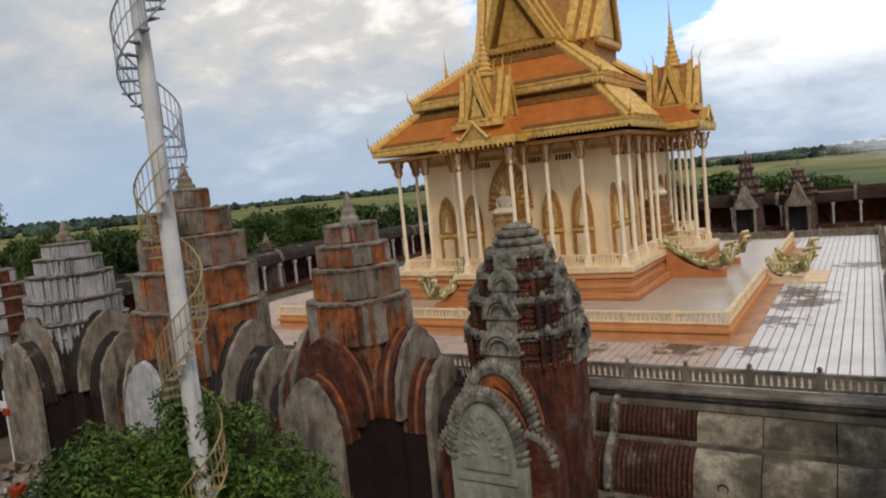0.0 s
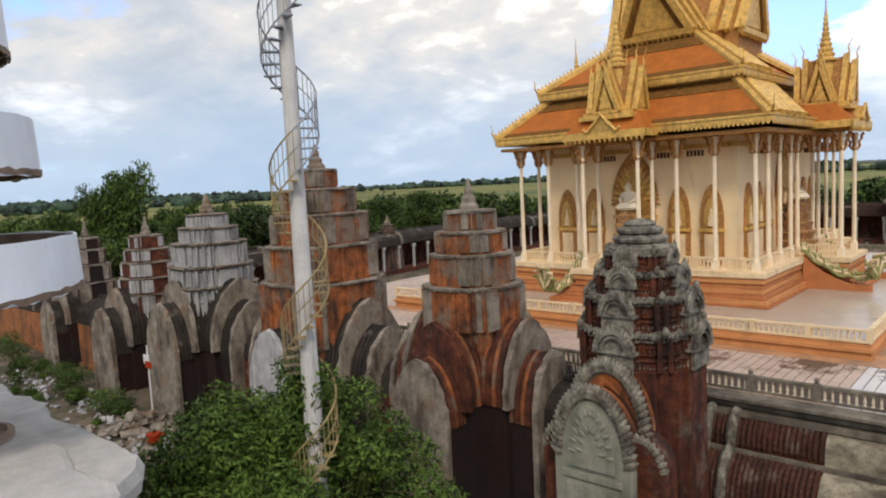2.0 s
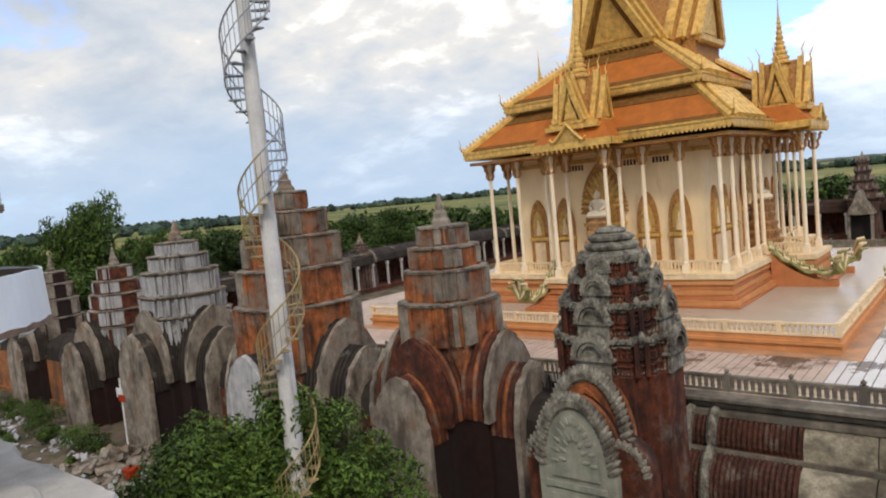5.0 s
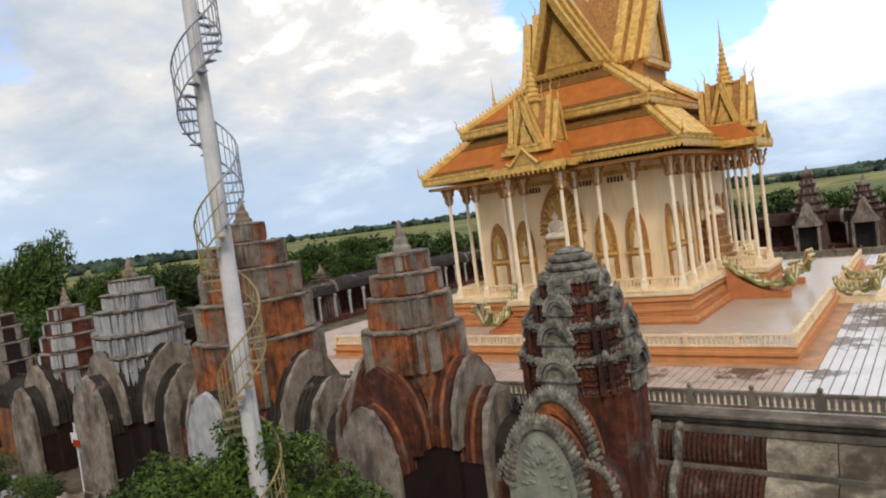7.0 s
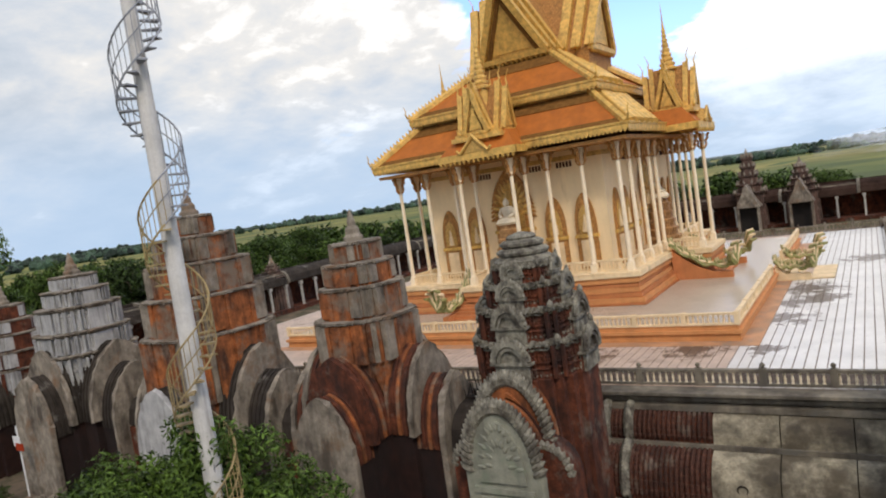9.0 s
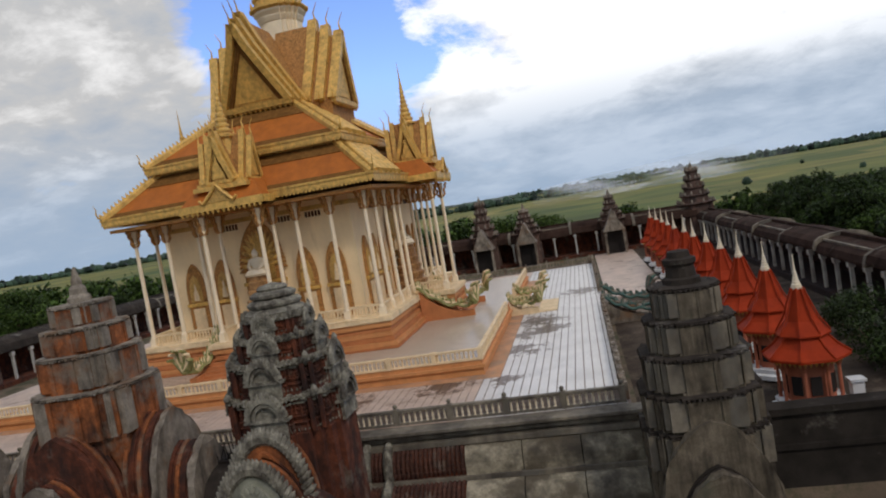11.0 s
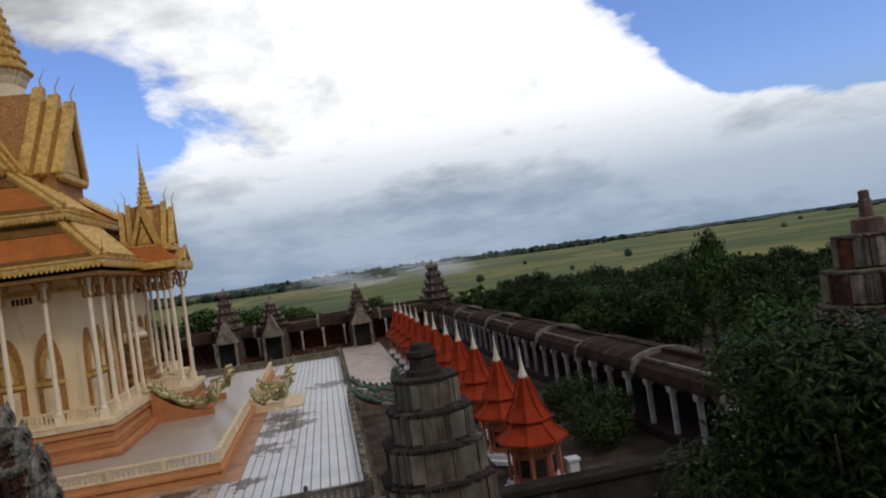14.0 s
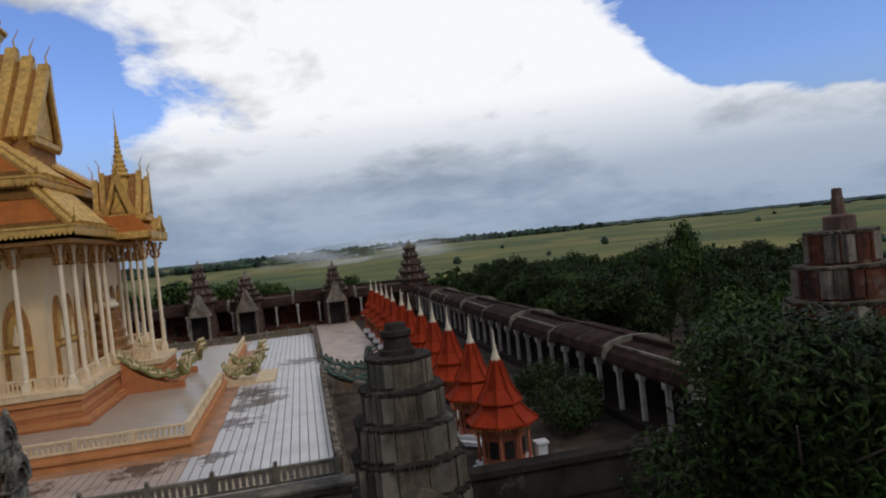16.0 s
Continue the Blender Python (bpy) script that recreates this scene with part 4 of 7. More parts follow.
                turned(bm, rot); part("porch_wall", bm, m_slabside or M_SHADEBR, t)
    return t


def cone_fin(z, r, n=3):
    out = [(r, z - 0.05)]
    for i in range(n):
        k = 1 - i / (n + 0.6)
        out += [(r * k, z + i * 0.35), (r * k, z + i * 0.35 + 0.2), (r * k * 0.75, z + i * 0.35 + 0.32)]
    return out + [(0.05, z + n * 0.35 + 0.35)]


tower("tapering brick tower with grey pilasters and rusty streaks", -19.8, 24.0,
      [(2.4, 4.35, 1.95), (4.35, 5.75, 1.62), (5.75, 6.75, 1.36), (6.75, 7.65, 1.0)],
      cone_fin(7.65, 0.45), M_RUST, M_STONE, M_STONE, (-5.2, 2.4, 2.0), (0, 1, 2, 3), M_DARK, M_STONE, 1.7, 20.0, 3.0, second=M_DARK, fin_mat=M_STONE, panels=True)
tower("dark brick tower ringed with carved grey antefixes and a lotus cap", -11.6, 24.0,
      [(1.9, 3.3, 2.0), (3.3, 4.5, 1.78), (4.5, 5.35, 1.42), (5.35, 6.05, 1.1)],
      [(1.05, 5.98), (1.14, 6.08), (1.16, 6.2), (1.02, 6.32), (0.92, 6.36), (1.0, 6.44), (1.02, 6.54), (0.9, 6.64), (0.76, 6.68), (0.86, 6.76), (0.86, 6.86), (0.72, 6.95), (0.55, 6.98), (0.6, 7.06), (0.5, 7.15), (0.1, 7.25)],
      M_DARK, M_ORNATE, M_DARK, (-5.2, 1.9, 2.1), (0,), M_DARK, M_PEDI, 1.7, 20.0, 2.9, fin_mat=M_ORNATE, ornate=True, second=M_RUST, side=0.72)
tower("tallest brick tower, grey pilasters and orange brick faces, stepped up", -30.6, 24.0,
      [(0.5, 4.0, 2.9), (4.0, 5.95, 2.6), (5.95, 7.6, 2.25), (7.6, 8.95, 1.75), (8.95, 10.0, 0.95)],
      cone_fin(10.0, 0.5), M_RUST, M_STONE, M_STONE, (-5.2, 0.5, 3.0), (0, 1, 3), M_ROOFDK, M_PALE, 1.8, 20.0, 3.8, m_slabside=M_SHADEBR, second=M_PALE, panels=True)
tower("pale grey cement tower with close-set pilasters and black streaks", -42.6, 24.0,
      [(0.2, 3.0, 2.5), (3.0, 4.3, 2.3), (4.3, 5.8, 2.05), (5.8, 6.8, 1.6), (6.8, 7.65, 1.15)],
      cone_fin(7.65, 0.5), M_PALE, M_STONE, M_PALE, (-5.2, 0.2, 2.6), (0, 1, 3), M_ROOFDK, M_STONE, 2.2, 20.0, 3.8)
tower("small grey tower with brick-red window recesses in each tier", -51.8, 24.0,
      [(0.0, 1.8, 2.0), (1.8, 3.0, 1.85), (3.0, 4.15, 1.65), (4.15, 5.1, 1.4), (5.1, 6.1, 1.05)],
      cone_fin(6.1, 0.4), M_DARK, M_STONE, M_PALE, (-5.2, 0.0, 2.1), (0,), M_ROOFDK, M_STONE, 1.1, 20.0, 3.5, panels=True)
tower("grey cement tower with banded cornices and plain pilasters", 3.0, 24.0,
      [(-0.9, 0.55, 1.86), (0.55, 1.75, 1.76), (1.75, 2.95, 1.58), (2.95, 4.05, 1.32), (4.05, 5.1, 1.02)],
      [(0.62, 5.1), (0.62, 5.3), (0.5, 5.35), (0.46, 5.7), (0.55, 5.8), (0.55, 5.95), (0.4, 6.0), (0.35, 6.2), (0.05, 6.25)],
      M_STONED, M_ROOFDK, M_WALLST, (-5.2, -0.9, 1.95), (0,), M_ROOFDK, M_STONED, -0.25, 21.0, 3.0, panels=True)


# ---- the temple ----
TCX, TCY, HX, HY = -21.1, 52.0, 8.15, 10.4
PZ = 2.85
temple = thing("temple", "cream and gold temple with orange tiered roofs and tall spire", "temple", (TCX, TCY, 0))


def rect(hx, hy):
    return [(hx, -hy), (hx, hy), (-hx, hy), (-hx, -hy)]


def cross(hx, hy, w, d):
    """A rectangle with a porch of half width w on each side, deeper on the long sides."""
    e = d + 0.6
    return [(hx, -hy), (hx, -w), (hx + e, -w), (hx + e, w), (hx, w), (hx, hy), (w, hy), (w, hy + d), (-w, hy + d), (-w, hy),
            (-hx, hy), (-hx, w), (-hx - e, w), (-hx - e, -w), (-hx, -w), (-hx, -hy), (-w, -hy), (-w, -hy - d), (w, -hy - d), (w, -hy)]


PW, PD, PDS = 1.9, 2.0, 2.6
levels = [(0.95, TZ, 0.95, M_PEACHD), (0.85, 0.95, 1.25, M_PEACH), (0.65, 1.25, 1.55, M_PEACHD), (0.55, 1.55, 1.85, M_PEACH), (0.5, 1.85, 2.15, M_PEACHD), (0.6, 2.15, 2.5, M_PEACH), (0.7, 2.5, PZ, M_RAIL)]
for out, z0, z1, mat in levels:
    bm = bmesh.new()
    poly_prism(bm, cross(HX + out, HY + out, PW + out, PD), z0 - 0.002, z1)
    bmesh.ops.bevel(bm, geom=[e for e in bm.edges if abs(e.verts[0].co.z - e.verts[1].co.z) < 1e-4], offset=0.05, segments=2, affect="EDGES")
    part("plinth_course", bm, mat, temple)
# walls
WX, WYH = HX - 1.5, HY - 1.5
bm = bmesh.new()
poly_prism(bm, rect(WX, WYH), PZ, 11.2)
walls = part("wall", bm, M_CREAM, temple)
bm = bmesh.new()
poly_prism(bm, rect(WX + 0.1, WYH + 0.1), PZ, PZ + 0.5)
part("wall_base", bm, M_RAIL, walls)
bm = bmesh.new()
poly_prism(bm, rect(WX + 0.08, WYH + 0.08), 10.2, 10.5)
part("wall_frieze", bm, M_GOLDL, walls)


def niche(side, u, w, z0, z1, deep, name="niche"):
    """A carved arch niche with a panel below, at u along a wall side 0..3 (front, right, back, left)."""
    rot = Matrix.Rotation(side * math.pi / 2, 4, "Z")
    d = WYH if side % 2 == 0 else WX
    mid = z0 + (z1 - z0) * 0.42
    bm = bmesh.new()
    pts = [(x + u, z) for x, z in ogive(w, mid + (z1 - mid) * 0.25, z1, 10, z0)]
    extrude_y(bm, pts, -d - 0.16, -d + 0.05)
    turned(bm, rot); nn = part(name, bm, M_NICHE, temple)
    bm = bmesh.new()
    pts = [(x + u, z) for x, z in ogive(w * 0.62, mid + (z1 - mid) * 0.3, mid + (z1 - mid) * 0.72, 8, mid + 0.25)]
    extrude_y(bm, pts, -d - 0.22, -d - 0.1)
    turned(bm, rot); part("inner_arch", bm, M_GOLDL, nn)
    bm = bmesh.new()
    lathe(bm, [(0.05, mid + 0.3), (w * 0.3, mid + 0.35), (w * 0.26, mid + 0.6), (w * 0.2, mid + 0.95), (w * 0.1, mid + 1.1), (w * 0.13, mid + 1.25), (0.02, mid + 1.5)], 8, (u, -d - 0.22), 0.5)
    turned(bm, rot); part("relief_figure", bm, M_RAIL, nn)
    bm = bmesh.new()
    box(bm, u - w * 1.1, u + w * 1.1, -d - 0.24, -d, mid - 0.05, mid + 0.18)
    turned(bm, rot); part("sill", bm, M_GOLD, nn)
    bm = bmesh.new()
    box(bm, u - w * 0.6, u + w * 0.6, -d - 0.2, -d - 0.1, z0 + 0.15, mid - 0.2)
    turned(bm, rot); part("shutter", bm, M_RAIL, nn)


for side, us in ((0, (-5.2, -3.05, 3.0, 5.1)), (1, (-7.2, -5.2, -3.3, 3.3, 5.2, 7.2))):
    for u in us:
        niche(side, u, 0.72, PZ + 0.1, PZ + 5.1, 0.2)
for side in (0, 1, 3):
    niche(side, 0.0, 1.4, PZ + 0.1, 10.0, 0.2, "portal_niche")
    rot = Matrix.Rotation(side * math.pi / 2, 4, "Z")
    d = WYH if side % 2 == 0 else WX
    edge = [p for p in ogive(1.5, 6.6, 10.1, 16, 6.6)]
    for q in range(1, len(edge) - 1):
        (xa, za), (xb, zb) = edge[q - 1], edge[q + 1]
        tilt = math.atan2(-(zb - za), -(xb - xa))
        bm = bmesh.new()
        lathe(bm, [(0.02, -0.3), (0.13, -0.1), (0.11, 0.15), (0.01, 0.42)], 5, squash=0.5)
        turned(bm, rot @ Matrix.Translation((edge[q][0], -d - 0.12, edge[q][1])) @ Matrix.Rotation(tilt * 0.75, 4, "Y"))
        part("flame_leaf", bm, M_NICHE, temple)
    for row, (sc, zc, num) in enumerate(((0.82, 7.0, 15), (0.55, 7.0, 11), (0.3, 7.0, 7))):     # carved fan over the statue
        for q in range(num):
            a = math.pi * (q + 0.5) / num
            bm = bmesh.new()
            lathe(bm, [(0.02, -0.3), (0.15, -0.08), (0.12, 0.18), (0.01, 0.48)], 6, squash=0.45)
            turned(bm, rot @ Matrix.Translation((1.35 * sc * math.cos(a), -d - 0.2 - 0.03 * row, zc + 2.5 * sc * math.sin(a) ** 1.1)) @ Matrix.Rotation(math.pi / 2 - a, 4, "Y"))
            part("fan_leaf", bm, M_GOLD if (q + row) % 2 else M_GOLDL, temple)
# grilles high on the wall
for side, us in ((0, (-4.1, -1.9, 1.9, 4.1)), (1, (-6.2, -4.2, 4.2, 6.2))):
    d = WYH if side % 2 == 0 else WX
    for u in us:
        bm = bmesh.new()
        for i in range(5):
            box(bm, u - 0.55 + 0.23 * i, u - 0.4 + 0.23 * i, -d - 0.03, -d + 0.02, 9.75, 10.12)
        turned(bm, Matrix.Rotation(side * math.pi / 2, 4, "Z"))
        part("grille", bm, M_DARK, walls)

# columns
bm = bmesh.new()
box(bm, -0.2, 0.2, -0.2, 0.2, 0, 0.5)
lathe(bm, [(0.2, 0.5), (0.21, 0.6), (0.145, 0.7), (0.14, 2.0), (0.12, 6.9), (0.19, 6.95), (0.19, 7.05), (0.15, 7.1), (0.2, 7.6), (0.24, 7.75), (0.24, 7.95)], 12)
colm = bpy.data.meshes.new("column"); bm.normal_update(); bm.to_mesh(colm); bm.free(); colm.materials.append(M_COLUMN)
bm = bmesh.new()
for k in range(4):
    b2 = bmesh.new()
    tube(b2, [(0.12, 0, 6.85), (0.3, 0, 7.1), (0.26, 0, 7.4), (0.42, 0, 7.6), (0.4, 0, 7.8), (0.55, 0, 7.95)], 0.085, 6, 1.2)
    turned(b2, Matrix.Rotation(k * math.pi / 2, 4, "Z"))
    me_ = bpy.data.meshes.new("tmp"); b2.to_mesh(me_); b2.free(); bm.from_mesh(me_); bpy.data.meshes.remove(me_)
brk = bpy.data.meshes.new("bracket"); bm.normal_update(); bm.to_mesh(brk); bm.free(); brk.materials.append(M_NICHE)
cols = set()
for i in range(8):
    x = -HX + 2 * HX * i / 7
    if abs(x) > 2.0:
        cols |= {(round(x, 2), -HY), (round(x, 2), HY)}
for i in range(10):
    y = -HY + 2 * HY * i / 9
    if abs(y) > 2.0:
        cols |= {(-HX, round(y, 2)), (HX, round(y, 2))}
for s in (-1, 1):
    for a in (-PW, PW):
        for dd, ds in ((0.0, 0.0), (PD, PDS)):
            cols |= {(a, s * (HY + dd)), (s * (HX + ds), a)}
for x, y in sorted(cols):
    o = new("column", colm); o.parent = temple; o.location = (x, y, PZ)
    b = new("bracket", brk); b.parent = o
# gallery rail between the columns
for a, b in zip(cross(HX, HY, PW, PD), cross(HX, HY, PW, PD)[1:] + cross(HX, HY, PW, PD)[:1]):
    a, b = Vector((*a, PZ)), Vector((*b, PZ))
    mid = (a + b) / 2
    if max(abs(mid.x) - HX, abs(mid.y) - HY) > PD - 0.1:
        continue            # the stairs come up here
    L, an = (b - a).length, math.atan2(b.y - a.y, b.x - a.x)
    bm = bmesh.new()
    box(bm, 0, L, -0.07, 0.07, 0.62, 0.76); box(bm, 0, L, -0.09, 0.09, 0, 0.14)
    k = max(2, int(L / 0.22))
    for i in range(k):
        x = (i + 0.5) * L / k
        box(bm, x - 0.05, x + 0.05, -0.05, 0.05, 0.12, 0.64)
    turned(bm, Matrix.Translation(a) @ Matrix.Rotation(an, 4, "Z"))
    part("gallery_rail", bm, M_RAIL, temple)

# ceiling under the eaves
EX, EY, EZ = HX + 1.2, HY + 1.2, 11.35
bm = bmesh.new()
poly_prism(bm, rect(EX - 0.2, EY - 0.2), EZ - 0.5, EZ - 0.3)
part("soffit", bm, M_NICHE, temple)


def frustum(name, hx0, hy0, z0, hx1, hy1, z1, mat):
    bm = bmesh.new()
    loft(bm, [[(x, y, z0) for x, y in rect(hx0, hy0)], [(x, y, z1) for x, y in rect(hx1, hy1)]])
    return part(name, bm, mat, temple)


def fascia(hx, hy, z, h, pts=None):
    """Gold eave board with a scalloped drop edge."""
    out = pts or rect(hx, hy)
    for a, b in zip(out, out[1:] + out[:1]):
        a, b = Vector((*a, z)), Vector((*b, z))
        L, an = (b - a).length, math.atan2(b.y - a.y, b.x - a.x)
        bm = bmesh.new()
        box(bm, -0.08, L + 0.08, -0.1, 0.1, 0, h)
        box(bm, -0.12, L + 0.12, -0.16, 0.1, h * 0.75, h * 1.05)
        k = max(3, int(L / 0.26))
        for i in range(k):
            x0, x1 = i * L / k + 0.02, (i + 1) * L / k - 0.02
            xm = (x0 + x1) / 2
            v = [bm.verts.new(p) for p in ((x0, -0.08, 0), (x1, -0.08, 0), (x1, -0.08, -0.07), (xm, -0.08, -0.18), (x0, -0.08, -0.07),
                                           (x0, -0.04, 0), (x1, -0.04, 0), (x1, -0.04, -0.07), (xm, -0.04, -0.18), (x0, -0.04, -0.07))]
            bm.faces.new(v[:5]); bm.faces.new(v[5:][::-1])
            for p in range(5):
                bm.faces.new((v[p], v[5 + p], v[5 + (p + 1) % 5], v[(p + 1) % 5]))
        turned(bm, Matrix.Translation(a) @ Matrix.Rotation(an, 4, "Z"))
        part("eave_fascia", bm, M_GOLD, temple)


def ridge_band(p, q, w, h, mat=None, crest=True):
    """A thick gold band with a crest of small leaves between two points."""
    p, q = Vector(p), Vector(q)
    d = q - p
    bm = bmesh.new()
    L = d.length
    loft(bm, [[(0, -w, -h * 0.3), (0, w, -h * 0.3), (0, w, h * 0.6), (0, w * 0.4, h), (0, -w * 0.4, h), (0, -w, h * 0.6)],
              [(L, -w, -h * 0.3), (L, w, -h * 0.3), (L, w, h * 0.6), (L, w * 0.4, h), (L, -w * 0.4, h), (L, -w, h * 0.6)]])
    k = int(L / 0.3) if crest else 0
    for i in range(k):
        x = (i + 0.5) * L / k
        v = [bm.verts.new(c) for c in ((x - 0.12, -0.03, h), (x + 0.12, -0.03, h), (x + 0.02, 0, h + 0.26), (x - 0.12, 0.03, h), (x + 0.12, 0.03, h))]
        bm.faces.new((v[0], v[1], v[2])); bm.faces.new((v[4], v[3], v[2]))
    turned(bm, Matrix.Translation(p) @ d.to_track_quat("X", "Z").to_matrix().to_4x4())
    return part("ridge_band", bm, mat or M_GOLD, temple)


def horn(at, ang, s=1.0):
    """An upswept finial at a roof corner."""
    bm = bmesh.new()
    tube(bm, [(0, 0, 0), (0.25 * s, 0, 0.1 * s), (0.4 * s, 0, 0.4 * s), (0.35 * s, 0, 0.75 * s), (0.5 * s, 0, 1.15 * s)], 0.13 * s, 6, 0.12)
    turned(bm, Matrix.Translation(at) @ Matrix.Rotation(ang, 4, "Z"))
    part("roof_horn", bm, M_GOLD, temple)


T1 = (EX, EY, EZ + 0.35, EX - 2.95, EY - 2.95, 14.35)
T2 = (EX - 2.3, EY - 2.3, 14.78, EX - 6.7, EY - 6.7, 18.0)
for hx0, hy0, z0, hx1, hy1, z1 in (T1, T2):
    frustum("roof_slope", hx0, hy0, z0, hx1, hy1, z1, M_TILE)
    fascia(hx0, hy0, z0 - 0.32, 0.42)
    for sx in (-1, 1):
        for sy in (-1, 1):
            ridge_band((sx * hx0, sy * hy0, z0), (sx * hx1, sy * hy1, z1), 0.22, 0.3)
            horn((sx * hx0, sy * hy0, z0 + 0.2), math.atan2(sy, sx), 0.8)
    for rot_k in range(4):      # dark gold edging along each slope's foot; the head band paints the eave's shadow
        ax, ay, bx, by = (hx0, hy0, hx1, hy1) if rot_k % 2 == 0 else (hy0, hx0, hy1, hx1)
        for u0, u1 in ((0.03, 0.14), (0.68, 0.97)):
            bm = bmesh.new()
            ring = []
            for u in (u0, u1):
                xx, yy, zz = ax + (bx - ax) * u - 0.2, ay + (by - ay) * u, z0 + (z1 - z0) * u
                ring.append([(-xx, -yy, zz), (xx, -yy, zz), (xx, -yy - 0.035, zz + 0.035), (-xx, -yy - 0.035, zz + 0.035)])
            loft(bm, ring)
            turned(bm, Matrix.Rotation(rot_k * math.pi / 2, 4, "Z"))
            part("slope_edging", bm, M_GOLDD, temple)
    # stacked bargeboards on the side slopes, parallel to the hips
    for sx in (-1, 1):
        for sy in (-1, 1):
            for q in (1.15, 2.3, 3.45, 4.6, 5.7):
                if hy1 - q < 0.1:
                    continue
                ridge_band((sx * (hx0 + 0.05), sy * (hy0 - q), z0 + 0.08), (sx * (hx1 + 0.05), sy * (hy1 - q), z1 + 0.08), 0.36, 0.3, None, False)
    bm = bmesh.new()
    poly_prism(bm, rect(hx1 + 0.2, hy1 + 0.2), z1 - 0.1, z1 + 0.35)
    part("tier_wall", bm, M_GOLDL, temple)

# crossed gables under the spire
def gable_arm(rot, reach, half, z0, tops, gap, foot, bw, hk, lean=0.0):
    """One arm of crossed steep gables: nested gabled roofs, each with a framed panel and thick double bargeboards.
    lean: how far the ridge end overhangs its foot."""
    sl = lean / (tops[0] - z0)
    m = rot @ Matrix(((1, 0, 0, 0), (0, 1, -sl, sl * z0), (0, 0, 1, 0), (0, 0, 0, 1)))
    for i, top in enumerate(tops):
        r, h = reach - gap * i, half * (0.94 + 0.06 * i)
        rise = top - z0

        def side_x(u):
            return h * (1 - u) ** 1.08
        us = (0.0, 0.25, 0.5, 0.75, 1.0)
        bm = bmesh.new()
        prof = [(-h, z0 - foot), (h, z0 - foot)] + [(side_x(u), z0 + rise * u) for u in us] + [(-side_x(u), z0 + rise * u) for u in us[-2::-1]]
        extrude_y(bm, prof, -r, lean * 0.8)
        turned(bm, m); roof = part("gable_roof", bm, M_NICHE, temple)
        if i == 0:
            bm = bmesh.new()     # carved front panel inside its frame
            extrude_y(bm, [(-h * 0.86, z0 + 0.02), (h * 0.86, z0 + 0.02), (h * 0.42, z0 + rise * 0.5), (0, z0 + rise * 0.93), (-h * 0.42, z0 + rise * 0.5)], -r - 0.06, -r + 0.02)
            turned(bm, m); part("gable_panel", bm, M_GOLDL, roof)
            bm = bmesh.new()
            extrude_y(bm, [(-h * 0.62, z0 + rise * 0.08), (h * 0.62, z0 + rise * 0.08), (h * 0.3, z0 + rise * 0.46), (0, z0 + rise * 0.76), (-h * 0.3, z0 + rise * 0.46)], -r - 0.11, -r - 0.03)
            turned(bm, m); part("inner_panel", bm, M_GOLD, roof)
        for s in (-1, 1):
            for off, dep, wd in ((0.0, 1.0, bw), (-bw * 1.25, 0.55, bw * 0.55)):
                bm = bmesh.new()
                ring = []
                for u in us:
                    x, z = s * max(side_x(u) + off, 0.0), z0 + rise * u
                    if u == 1.0:
                        z += bw * 0.6
                    ring.append([(x - s * wd * 0.55, -r - bw * dep, z), (x + s * wd * 0.55, -r - bw * dep, z + wd * 0.3), (x + s * wd * 0.55, -r + gap * 0.28, z + wd * 0.3), (x - s * wd * 0.55, -r + gap * 0.28, z)])
                loft(bm, ring)
                turned(bm, m); part("bargeboard", bm, M_GOLD if off == 0 else M_GOLDD, roof)
            bm = bmesh.new()     # upswept foot of the board
            tube(bm, [(s * h, -r - bw * 0.5, z0), (s * (h + 0.3 * hk), -r - bw * 0.5, z0 + 0.1 * hk), (s * (h + 0.42 * hk), -r - bw * 0.5, z0 + 0.55 * hk)], 0.13 * hk, 6, 0.2)
            turned(bm, m); part("roof_horn", bm, M_GOLD, roof)
        bm = bmesh.new()
        tube(bm, [(0, -r, top), (0, -r - 0.22 * hk, top + 0.35 * hk), (0, -r - 0.12 * hk, top + 0.8 * hk), (0, -r - 0.42 * hk, top + 1.5 * hk)], 0.11 * hk, 6, 0.15)
        turned(bm, m); part("roof_horn", bm, M_GOLD, roof)
    bm = bmesh.new()             # moulded sill under the front panel, with drops
    box(bm, -half, half, -reach - bw * 0.9, -reach, z0 - bw * 0.5, z0 + bw * 0.35)
    k = max(5, int(half * 2 / (bw * 0.9)))
    for q in range(k):
        lathe(bm, [(bw * 0.36, z0 - bw * 0.5), (bw * 0.3, z0 - bw * 0.75), (0.01, z0 - bw * 1.1)], 5, (-half + (q + 0.5) * 2 * half / k, -reach - bw * 0.5))
    turned(bm, m); part("gable_sill", bm, M_GOLD, temple)


for k in range(4):
    gable_arm(Matrix.Rotation(k * math.pi / 2, 4, "Z"), 5.2 if k % 2 == 0 else 4.7, 2.7, 18.2, (23.3, 23.9, 24.5), 1.0, 2.6, 0.42, 1.1, 1.7 if k % 2 == 0 else 0.5)
